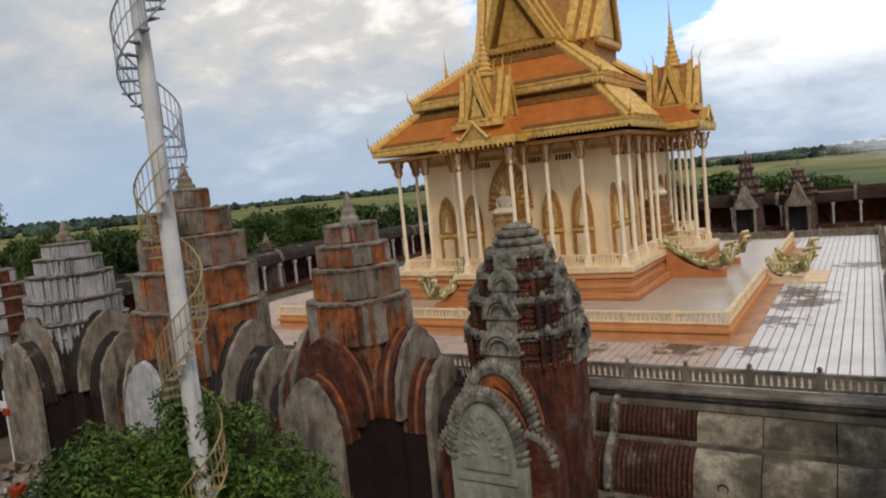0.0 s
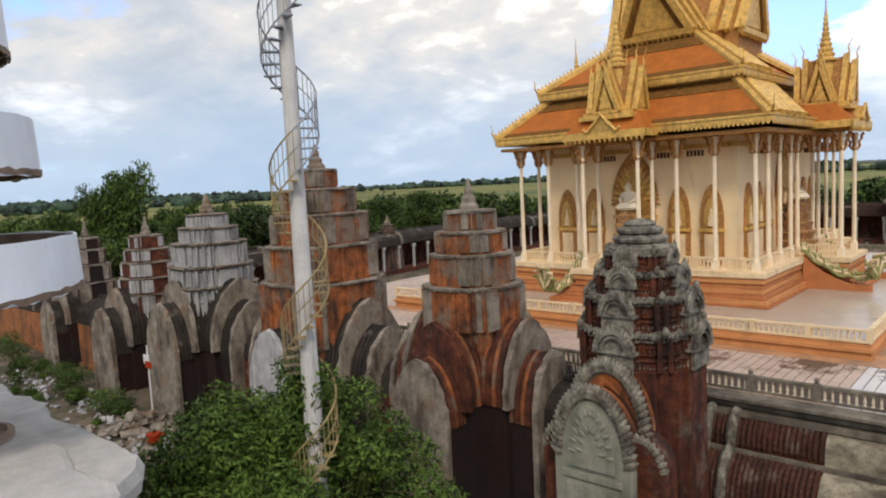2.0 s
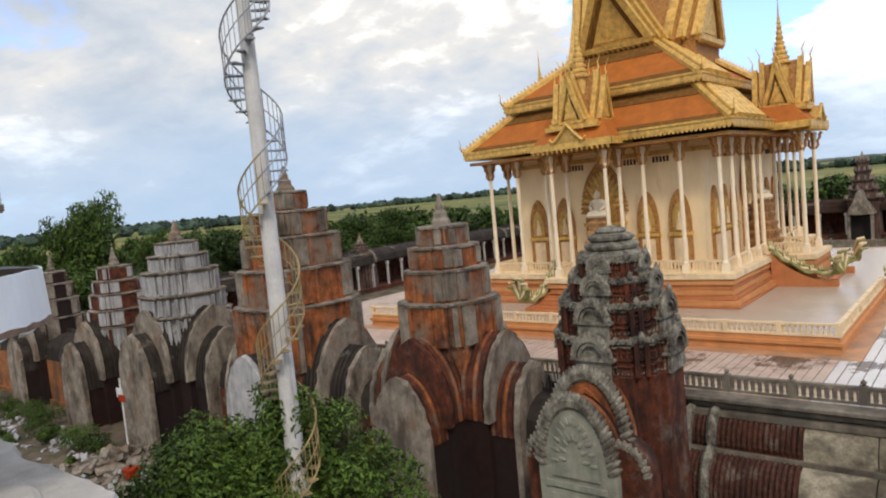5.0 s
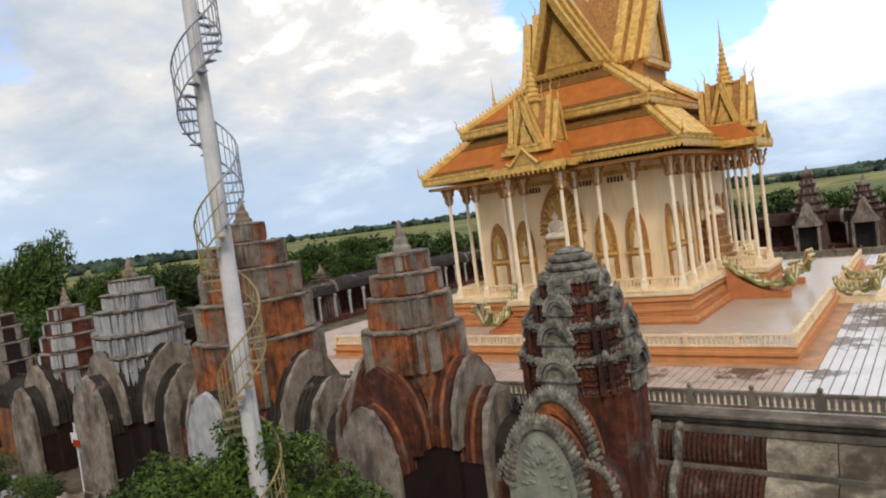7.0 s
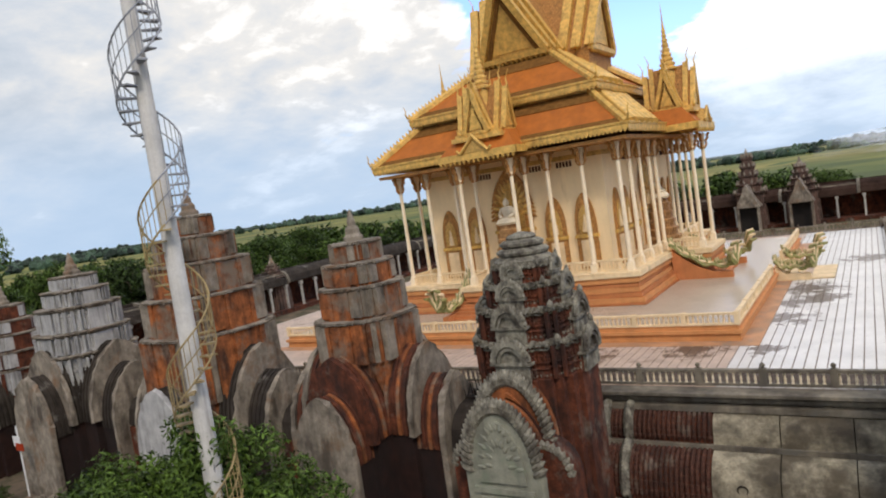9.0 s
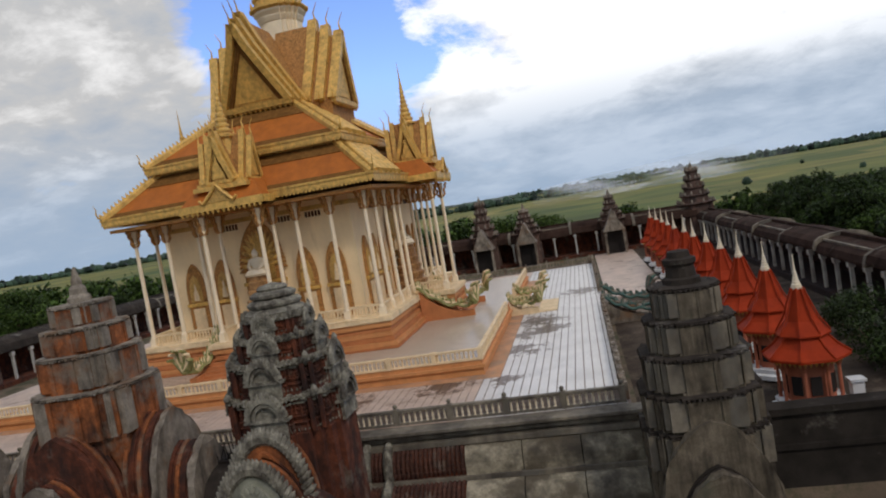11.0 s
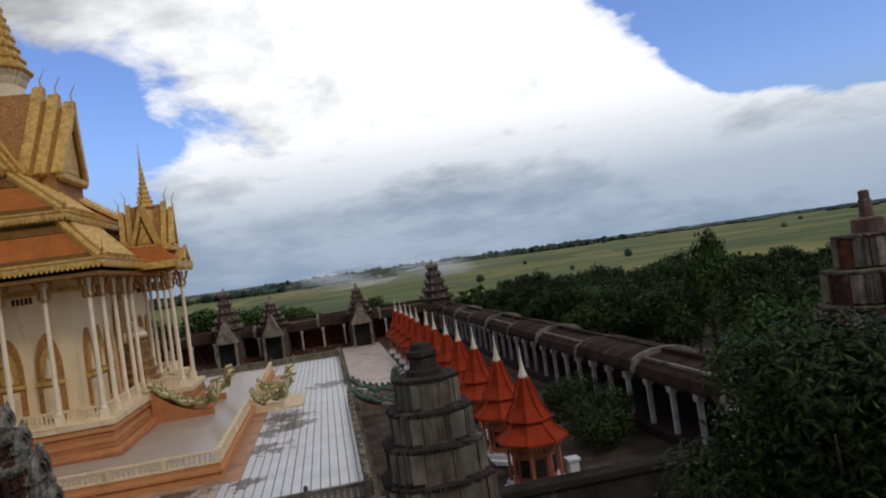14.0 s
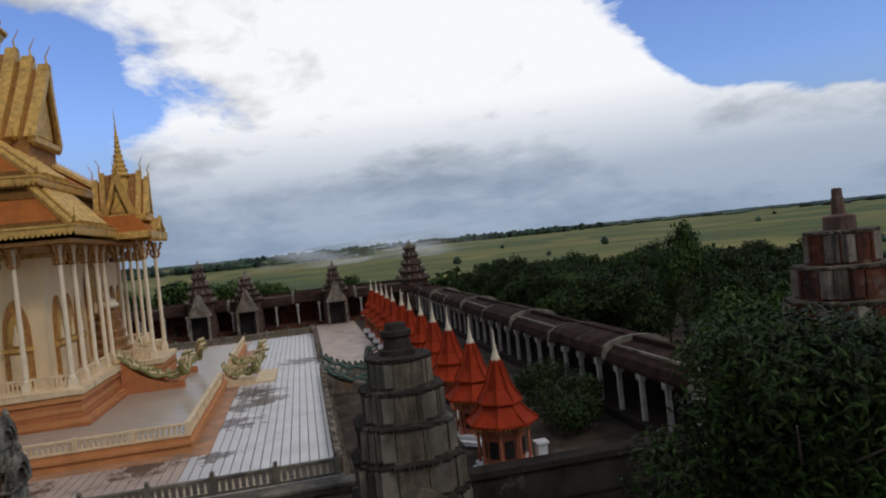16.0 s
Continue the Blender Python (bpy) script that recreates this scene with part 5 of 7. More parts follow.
# cream shaft and redented, ringed spire
SPIRE = Matrix.Translation((0, 2.2, 0))
bm = bmesh.new()
stack(bm, redent(1.0), [(1.72, 22.0), (1.55, 25.7), (1.62, 25.8), (1.75, 26.1), (1.75, 26.2), (1.95, 26.5), (1.95, 26.7)])
turned(bm, SPIRE); part("spire_shaft", bm, M_COLUMN, temple)
z, r = 26.65, 2.2
for i in range(9):
    bm = bmesh.new()
    hgt = 0.86 - 0.03 * i
    stack(bm, redent(1.0), [(r * 0.9, z), (r, z + 0.14), (r, z + 0.3), (r * 0.86, z + 0.36), (r * 0.8, z + 0.44), (r * 0.8, z + hgt + 0.02)])
    turned(bm, SPIRE); ring_ = part("spire_ring", bm, M_GOLD, temple)
    if i < 5:
        for k in range(4):
            for sx in (-1, 1):
                bm = bmesh.new()
                lathe(bm, [(0.1, z + 0.28), (0.13, z + 0.4), (0.08, z + 0.6), (0.01, z + 0.85)], 6, (sx * r * 0.74, -r * 0.74))
                turned(bm, SPIRE @ Matrix.Rotation(k * math.pi / 2, 4, "Z")); part("spire_leaf", bm, M_GOLD, ring_)
    z += hgt
    r *= 0.855
bm = bmesh.new()
lathe(bm, [(r, z - 0.05), (r * 1.05, z + 0.2), (r * 0.7, z + 0.5), (r * 0.8, z + 0.7), (r * 0.4, z + 1.2), (0.1, z + 2.0), (0.02, z + 4.5)], 16)
turned(bm, SPIRE); part("spire", bm, M_GOLD, temple)


# porch roofs with their own pediment and small spire
def porch(rot, d0, pd):
    r = d0 + pd + 0.75
    bm = bmesh.new()
    loft(bm, [[(x, y, 11.5) for x, y in ((2.75, -r), (2.75, -d0 + 0.5), (-2.75, -d0 + 0.5), (-2.75, -r))],
              [(x, y, 12.7) for x, y in ((1.9, -r + 1.1), (1.9, -d0 + 0.5), (-1.9, -d0 + 0.5), (-1.9, -r + 1.1))]])
    turned(bm, rot); part("porch_roof", bm, M_TILE, temple)
    bm = bmesh.new()
    for (x0, x1, y0, y1) in ((-2.85, 2.85, -r - 0.1, -r + 0.1), (-2.85, -2.65, -r, -d0 + 0.3), (2.65, 2.85, -r, -d0 + 0.3)):
        box(bm, x0, x1, y0, y1, 11.1, 11.55)
    for i in range(16):
        x = -2.65 + 0.35 * i
        lathe(bm, [(0.12, 11.12), (0.1, 10.98), (0.01, 10.84)], 5, (x, -r))
    turned(bm, rot); part("porch_fascia", bm, M_GOLD, temple)
    cy = -r + 2.1
    for k in range(4):           # small crossed gables carrying the porch spire
        gable_arm(rot @ Matrix.Translation((0, cy, 0)) @ Matrix.Rotation(k * math.pi / 2, 4, "Z"), 1.55, 0.88, 12.75, (15.3, 15.75), 0.5, 0.9, 0.2, 0.8, 0.12)
    bm = bmesh.new()
    box(bm, -1.8, 1.8, cy - 1.8, cy + 1.8, 12.3, 12.58)
    box(bm, -1.6, 1.6, cy - 1.6, cy + 1.6, 12.58, 12.78)
    turned(bm, rot); part("porch_tier", bm, M_GOLD, temple)
    bm = bmesh.new()
    extrude_y(bm, [(-1.0, 11.55), (1.0, 11.55), (0.45, 12.0), (0, 12.45), (-0.45, 12.0)], -r - 0.14, -r + 1.2)
    turned(bm, rot); g = part("eave_pediment", bm, M_GOLDL, temple)
    for s in (-1, 1):
        bm = bmesh.new()
        tube(bm, [(s * 1.25, -r - 0.2, 11.75), (s * 1.0, -r - 0.2, 11.55), (s * 0.45, -r - 0.2, 12.05), (0, -r - 0.2, 12.6)], 0.1, 6)
        turned(bm, rot); part("bargeboard", bm, M_GOLD, g)
    bm = bmesh.new()
    prof, z, rr = [(0.55, 14.2), (0.5, 15.6)], 15.6, 0.68
    while rr > 0.12:
        prof += [(rr, z), (rr, z + 0.14), (rr * 0.72, z + 0.2), (rr * 0.7, z + 0.32)]
        z += 0.34
        rr *= 0.82
    prof += [(0.06, z + 0.3), (0.01, z + 1.7)]
    lathe(bm, prof, 12, (0, cy))
    turned(bm, rot); part("porch_spire", bm, M_GOLD, temple)


for k in range(4):
    porch(Matrix.Rotation(k * math.pi / 2, 4, "Z"), HY if k % 2 == 0 else HX, PD if k % 2 == 0 else PDS)


# stairs with naga parapets
def naga_body(path, r, mat, name, parent):
    """A bundle of wavy serpent bodies lying along a parapet and rearing into a fan of hooded heads."""
    pts = [Vector(p) for p in path]
    d = pts[-1] - pts[-2]; d.z = 0; d.normalize()
    sd = Vector((-d.y, d.x, 0))
    fine = []
    for a, b in zip(pts, pts[1:]):
        fine += [a.lerp(b, q / 5) for q in range(5)]
    fine.append(pts[-1])
    lead = None
    for k in range(5):
        u = (k - 2) / 2
        bm = bmesh.new()
        tube(bm, [tuple(p + sd * (u * r * 0.75) + Vector((0, 0, r * (0.75 - 0.5 * abs(u)) + 0.09 * math.sin(i * 1.25 + k * 1.7)))) for i, p in enumerate(fine)], r * 0.36, 6)
        for i in range(0, len(fine), 2):
            p = fine[i] + sd * (u * r * 0.75)
            lathe(bm, [(0.05, p.z + r * 0.8), (0.07, p.z + r * 1.1), (0.01, p.z + r * 1.75)], 5, (p.x, p.y), 0.6)
        o = part(name if k == 2 else "coil", bm, mat if k % 2 == 0 else (M_RAIL if mat is M_NAGA else M_STONE), parent)
        lead = o if k == 2 else lead
    head = pts[-1]
    for q in range(-3, 4):   # fan of hoods
        a = q * 0.33
        bm = bmesh.new()
        tube(bm, [tuple(head - d * 0.1), tuple(head + sd * math.sin(a) * 0.6 + Vector((0, 0, 0.7 * math.cos(a))) - d * 0.1), tuple(head + sd * math.sin(a) * 1.0 + Vector((0, 0, 1.35 * math.cos(a))) + d * 0.05), tuple(head + sd * math.sin(a) * 1.05 + Vector((0, 0, 1.45 * math.cos(a))) + d * 0.4)], r * 0.8, 6, 0.3)
        part("hood", bm, mat if q % 2 else (M_RAIL if mat is M_NAGA else M_STONE), lead)


def stair(rot, d0, base_z, top_z, half, run, mat, matn, at=(TCX, TCY), label="", reach=0.0):
    t = thing("staircase", label, "staircase", (*at, 0), 0, "naga stairs")
    n = max(3, round((top_z - base_z) / 0.18))
    for i in range(n):
        bm = bmesh.new()
        y1 = -d0 - run * (i + 1) / n
        box(bm, -half, half, y1, -d0 + 0.05, base_z, top_z - (top_z - base_z) * i / n - 0.0 - (top_z - base_z) / n * 0.0)
        turned(bm, rot)
        part("step", bm, mat, t)
    for s in (-1, 1):
        bm = bmesh.new()
        x = s * (half + 0.2)
        pts = [(-d0 + 0.1, base_z), (-d0 - run - 0.5, base_z), (-d0 - run - 0.5, base_z + 0.45), (-d0 - run * 0.75, base_z + 0.5), (-d0 - run * 0.35, base_z + (top_z - base_z) * 0.55), (-d0 + 0.1, top_z + 0.2)]
        loft(bm, [[(x - 0.2, y, z) for y, z in pts], [(x + 0.2, y, z) for y, z in pts]])
        turned(bm, rot)
        part("parapet", bm, mat, t)
        path = [(x, -d0 + 0.1, top_z + 0.45), (x, -d0 - run * 0.3, base_z + (top_z - base_z) * 0.62 + 0.3), (x, -d0 - run * 0.7, base_z + 0.85), (x + s * 0.1, -d0 - run - 0.3, base_z + 0.75), (x + s * 0.25, -d0 - run - 0.75, base_z + 1.0)]
        path = [tuple(rot @ Vector(p)) for p in path]
        naga_body(path, 0.34, matn, "naga", t)
    return t


for k in (0, 1):
    stair(Matrix.Rotation(k * math.pi / 2, 4, "Z"), (HY if k % 2 == 0 else HX) + 0.75, TZ, PZ - 0.02, 2.75, 3.3, M_PEACHD, M_NAGA, label="peach steps flanked by green and gold naga parapets on the terrace")


def seated_statue(x, y, z, rz, s=1.0):
    bm = bmesh.new()
    lev = []
    for i in range(6):
        k = 1.0 - 0.1 * i
        lev += [(k, 0.47 * i - 1.0), (k * 1.04, 0.47 * i - 0.9), (k * 1.04, 0.47 * i - 0.8), (k * 0.84, 0.47 * i - 0.74), (k * 0.84, 0.47 * i - 0.54)]
    stack(bm, redent(1.0), lev)
    bmesh.ops.scale(bm, vec=(s, s, s), verts=bm.verts)
    ped = tagged(part("statue_pedestal", bm, M_PEDEST, None), "stepped brown-gold pedestal in the temple portal", "pedestal", "portal pedestals")
    ped.matrix_world = pose(x, y, z, 0, 0, rz)
    bm = bmesh.new()
    lathe(bm, [(0.56, 1.82), (0.66, 1.93), (0.52, 2.1), (0.3, 2.2)], 12, (0, -0.1), 0.75)
    lathe(bm, [(0.3, 2.05), (0.3, 2.3), (0.36, 2.6), (0.3, 2.72), (0.1, 2.78)], 12, (0, 0.05), 0.6)
    for sx in (-1, 1):
        tube(bm, [(sx * 0.32, 0.05, 2.65), (sx * 0.42, -0.05, 2.35), (sx * 0.2, -0.35, 2.15)], 0.09, 6)
    lathe(bm, [(0.02, 2.75), (0.14, 2.8), (0.17, 2.95), (0.13, 3.08), (0.07, 3.13), (0.01, 3.22)], 10, (0, 0))
    bmesh.ops.scale(bm, vec=(s, s, s), verts=bm.verts)
    st = tagged(part("statue", bm, M_STATUE, None), "pale seated robed statue on a stepped pedestal", "statue", "portal statues")
    st.matrix_world = pose(x, y, z, 0, 0, rz)
    return st


seated_statue(TCX, TCY - HY + 0.5, PZ + 1.3, 0, 1.3)
seated_statue(TCX + HX - 0.5, TCY, PZ + 1.3, 90, 1.3)


# ---- far towers on the back gallery and the side tower ----
def far_tower(x, y, top, half, label, porch=True):
    t = thing("temple_tower", label, "tower", (x, y, 0), 0, "far gallery towers")
    z, h = 2.4, half
    n = 5
    step = (top - 1.3 - z) / n
    ak = min(1.0, step * 0.9)
    for i in range(n):
        bm = bmesh.new()
        stack(bm, redent(1.0), [(h, z - (4.0 if i == 0 else 0)), (h * 0.96, z + step * 0.82)])
        tier = part("tier", bm, M_GREYBR, t)
        bm = bmesh.new()
        stack(bm, redent(1.0), [(h * 1.0, z + step * 0.72), (h * 1.14, z + step * 0.86), (h * 1.14, z + step), (h * 0.8, z + step)])
        part("cornice", bm, M_GREYBR, tier)
        for k in range(4):
            for s in (-1, -0.4, 0.4, 1):
                bm = bmesh.new()
                lathe(bm, [(0.12 * ak, z + step), (0.17 * ak, z + step + 0.15 * ak), (0.02, z + step + 0.6 * ak)], 5, (s * h * 0.85, -h * 0.95))
                turned(bm, Matrix.Rotation(k * math.pi / 2, 4, "Z"))
                part("antefix", bm, M_STONE, tier)
        z += step
        h *= 0.76
    bm = bmesh.new(); lathe(bm, [(h, z), (h * 0.9, z + 0.35), (h * 0.45, z + 0.6), (h * 0.4, z + 0.8), (0.03, top)], 10); part("finial", bm, M_STONE, t)
    if porch:
        bm = bmesh.new()
        extrude_y(bm, [(-1.5, 1.7), (1.5, 1.7), (0.8, 3.0), (0.25, 4.3), (0, 4.7), (-0.25, 4.3), (-0.8, 3.0)], -4.2, -1.0)
        part("porch_roof", bm, M_STONE, t, "pale grey gabled porch roof")
        for s in (-1, 1):
            bm = bmesh.new(); box(bm, s * 1.25 - 0.16, s * 1.25 + 0.16, -4.0, -3.7, -1.6, 1.75); part("pillar", bm, M_STONE, t)
        # solid near-black block painted as the shade within the porch door
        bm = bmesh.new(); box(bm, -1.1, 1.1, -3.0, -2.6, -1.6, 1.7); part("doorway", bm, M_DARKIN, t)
    return t


far_tower(-14.0, 101.0, 9.4, 1.9, "dark brick gallery tower with a pale porch gable")
far_tower(-7.8, 101.0, 7.4, 2.0, "squat dark brick tower with a pale porch gable")
far_tower(4.4, 101.0, 7.5, 1.8, "pointed dark brick tower with a pale porch gable")
far_tower(16.2, 102.5, 9.3, 2.3, "tall dark brick corner tower of the galleries", False)
far_tower(-59.8, 57.0, 5.4, 1.6, "grey gate tower over the side gallery", False)

tower("small weathered tower over the orange wall with one grey porch slab", -63.4, 24.0,
      [(0.0, 1.9, 1.8), (1.9, 3.4, 1.6), (3.4, 4.7, 1.3), (4.7, 5.7, 0.95)], cone_fin(5.7, 0.35), M_SHADEBR, M_STONE, M_STONE, (-5.2, 0.0, 1.9), (0,), M_ROOFDK, M_STONE, 0.7, 20.2, 2.8, panels=True)
tower("brick tower with grey rendered panels, half hidden by trees", 21.4, 24.0,
      [(-0.5, 2.3, 2.25), (2.3, 3.6, 2.15), (3.6, 5.0, 1.95), (5.0, 6.35, 1.6), (6.35, 7.7, 1.15)],
      [(0.62, 7.68), (0.6, 8.25), (0.5, 8.3), (0.26, 8.34), (0.24, 9.0), (0.2, 9.05), (0.2, 9.35), (0.12, 9.4)], M_DARK, M_STONED, M_STONE, (-5.2, -0.5, 2.3), (), M_ROOFDK, M_STONE, 0.0, 20.0, 2.6, fin_mat=M_GREYBR, panels=True)


# ---- row of red-roofed pavilions ----
def pavilion():
    t = thing("stupa_pavilion", "small salmon pavilion with tiered vermilion roof and white spire", "pavilion", (8.0, 29.5, -1.55), 0, "red-roofed pavilions")
    oct8 = [(math.cos(math.pi / 8 + k * math.pi / 4), math.sin(math.pi / 8 + k * math.pi / 4)) for k in range(8)]
    bm = bmesh.new(); stack(bm, oct8, [(1.5, 0), (1.5, 0.2), (1.35, 0.25), (1.35, 0.45)]); part("plinth", bm, M_WHITE, t)
    bm = bmesh.new(); stack(bm, oct8, [(0.92, 0.45), (0.92, 2.2)]); part("wall", bm, M_REDW, t)
    for k in range(8):
        a = k * math.pi / 4
        # thin dark sheet on the wall, coloured as the shade inside a window
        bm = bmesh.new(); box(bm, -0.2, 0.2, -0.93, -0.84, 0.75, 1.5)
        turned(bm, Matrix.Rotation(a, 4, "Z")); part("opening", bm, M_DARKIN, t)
        bm = bmesh.new(); lathe(bm, [(0.1, 0.45), (0.08, 0.6), (0.07, 1.75), (0.12, 1.85), (0.2, 2.15)], 8, (1.12 * oct8[k][0], 1.12 * oct8[k][1])); part("column", bm, M_REDW, t)
        bm = bmesh.new()
        b0 = 1.32
        for q in range(5):
            u = (q + 0.5) / 5
            p = Vector(oct8[k]).lerp(Vector(oct8[(k + 1) % 8]), u) * b0
            lathe(bm, [(0.08, 2.28), (0.07, 2.12), (0.01, 1.98)], 5, (p.x, p.y))
        part("eave_drop", bm, M_GOLD, t)
    bm = bmesh.new(); stack(bm, oct8, [(1.0, 2.15), (1.62, 2.2), (1.62, 2.3), (1.15, 2.65), (0.82, 3.05)]); part("lower_roof", bm, M_RED, t)
    bm = bmesh.new(); stack(bm, oct8, [(0.75, 3.0), (1.02, 3.08), (1.02, 3.14), (0.6, 3.65), (0.36, 4.3), (0.2, 4.95)]); part("upper_roof", bm, M_RED, t)
    for k in range(8):
        bm = bmesh.new()
        c = oct8[k]
        tube(bm, [(c[0] * 1.63, c[1] * 1.63, 2.33), (c[0] * 1.16, c[1] * 1.16, 2.69), (c[0] * 0.85, c[1] * 0.85, 3.06)], 0.04, 5)
        tube(bm, [(c[0] * 1.0, c[1] * 1.0, 3.2), (c[0] * 0.63, c[1] * 0.63, 3.8), (c[0] * 0.22, c[1] * 0.22, 4.95)], 0.035, 5)
        part("hip", bm, M_RED, t)
    prof, z, r = [(0.2, 4.85), (0.21, 5.0)], 5.0, 0.19
    for i in range(5):
        prof += [(r, z), (r, z + 0.08), (r * 0.7, z + 0.12)]
        z += 0.13
        r *= 0.78
    bm = bmesh.new(); lathe(bm, prof + [(0.02, 6.3)], 10); part("spire", bm, M_STATUE, t, "cream ringed spire")
    return t


pv = pavilion()
for i in range(1, 12):
    copy_thing(pv, pose(8.0 + random.uniform(-0.1, 0.1), 29.5 + 4.85 * i, -1.55 + 0.12 * min(i, 2), 0, 0, random.uniform(-4, 4)))
bm = bmesh.new(); box(bm, -0.22, 0.22, -0.22, 0.22, 0, 0.9); box(bm, -0.3, 0.3, -0.3, 0.3, 0.9, 1.0)
tagged(part("pedestal", bm, M_WHITE, None), "small whitewashed pedestal beside the pavilions", "pedestal").location = (9.75, 29.6, -1.55)
bm = bmesh.new(); box(bm, 1.3, 6.6, 62, 100, -1.7, -1.5)
tagged(part("path", bm, M_COURTP, None), "pinkish paved path beside the court", "path", kind="structure")

bm = bmesh.new(); box(bm, 1.3, 15.6, 27.6, 61.9, -1.75, -1.535); box(bm, 6.7, 15.6, 61.9, 100, -1.75, -1.535)
tagged(part("garden_soil", bm, M_SOIL, None), "damp dark soil between the court and the side gallery", "soil", kind="structure")

# steps from the court down to the pavilions, and from the terrace to the court
stair(Matrix.Rotation(math.pi / 2, 4, "Z"), 0.25, -1.55, 0.0, 2.3, 3.0, M_STONE, M_NAGAB, (0.7, 53.5), "cement steps between blue-green naga parapets leaving the court")
stair(Matrix.Rotation(math.pi / 2, 4, "Z"), 0.05, 0.0, TZ, 2.2, 1.5, M_RAIL, M_NAGA, (-6.0, 53.4), "cream terrace steps with pale green naga parapets")
bm = bmesh.new(); box(bm, -4.6, -2.6, 50.9, 56.0, 0.0, 0.1)
bmesh.ops.bevel(bm, geom=bm.edges[:], offset=0.03, segments=1, affect="EDGES")
tagged(part("landing", bm, M_RAIL, None), "cream landing slab at the foot of the terrace steps", "landing", kind="structure")
bm = bmesh.new(); box(bm, -4.7, -4.0, 51.8, 55.0, 0.104, 0.125)
tagged(part("mat", bm, M_COURTP, None), "reddish brown mat lying on the landing", "mat")


# ---- pole with its spiral stair ----
def pole():
    px, py = -12.85, 9.5
    t = thing("utility_pole", "tall pale concrete pole wrapped by a spiral stair", "pole", (px, py, 0))
    bm = bmesh.new()
    lathe(bm, [(0.30, GZ - 0.2), (0.27, GZ + 3), (0.205, 5.0), (0.185, 9.0), (0.15, 14.0), (0.12, 19.0)], 20)
    turned(bm, Matrix.Rotation(radians(0.35), 4, Vector((9.5, 12.85, 0)).normalized()))
    part("shaft", bm, M_POLE, t)
    turn, R, z0 = 3.4, 0.57, GZ + 0.3
    right = Vector((9.5, 12.85, 0)).normalized()
    a0 = math.atan2(right.y, right.x)

    def ang(z):
        return a0 + 2 * math.pi * (z - 10.2) / turn
    n = int((17.0 - z0) / 0.235)
    for i in range(n):
        z = z0 + i * 0.235
        mat = M_STAIR if z > 9.3 else M_STAIRY
        a, b = ang(z), ang(z + 0.235)
        bm = bmesh.new()
        pts = [(0.17 * math.cos(a), 0.17 * math.sin(a)), (R * math.cos(a), R * math.sin(a)), (R * math.cos(b), R * math.sin(b)), (0.17 * math.cos(b), 0.17 * math.sin(b))]
        poly_prism(bm, pts, z, z + 0.035)
        tr = part("tread", bm, mat, t)
        for q in (0.25, 0.75):
            zz = z + 0.235 * q
            bm = bmesh.new()
            tube(bm, [(R * math.cos(ang(zz)), R * math.sin(ang(zz)), zz - 0.05), (R * math.cos(ang(zz)), R * math.sin(ang(zz)), zz + 0.92)], 0.012, 4)
            part("baluster", bm, mat, tr)
    for h in (0.92, 0.48, 0.0):
        for lo, hi, mat in ((z0, 9.3, M_STAIRY), (9.3, 17.0, M_STAIR)):
            k = int((hi - lo) / 0.12)
            bm = bmesh.new()
            tube(bm, [(R * math.cos(ang(lo + (hi - lo) * i / k)), R * math.sin(ang(lo + (hi - lo) * i / k)), lo + (hi - lo) * i / k + h) for i in range(k + 1)], 0.022 if h != 0.48 else 0.014, 5)
            part("handrail" if h else "stringer", bm, mat, t)
    return t


pole()


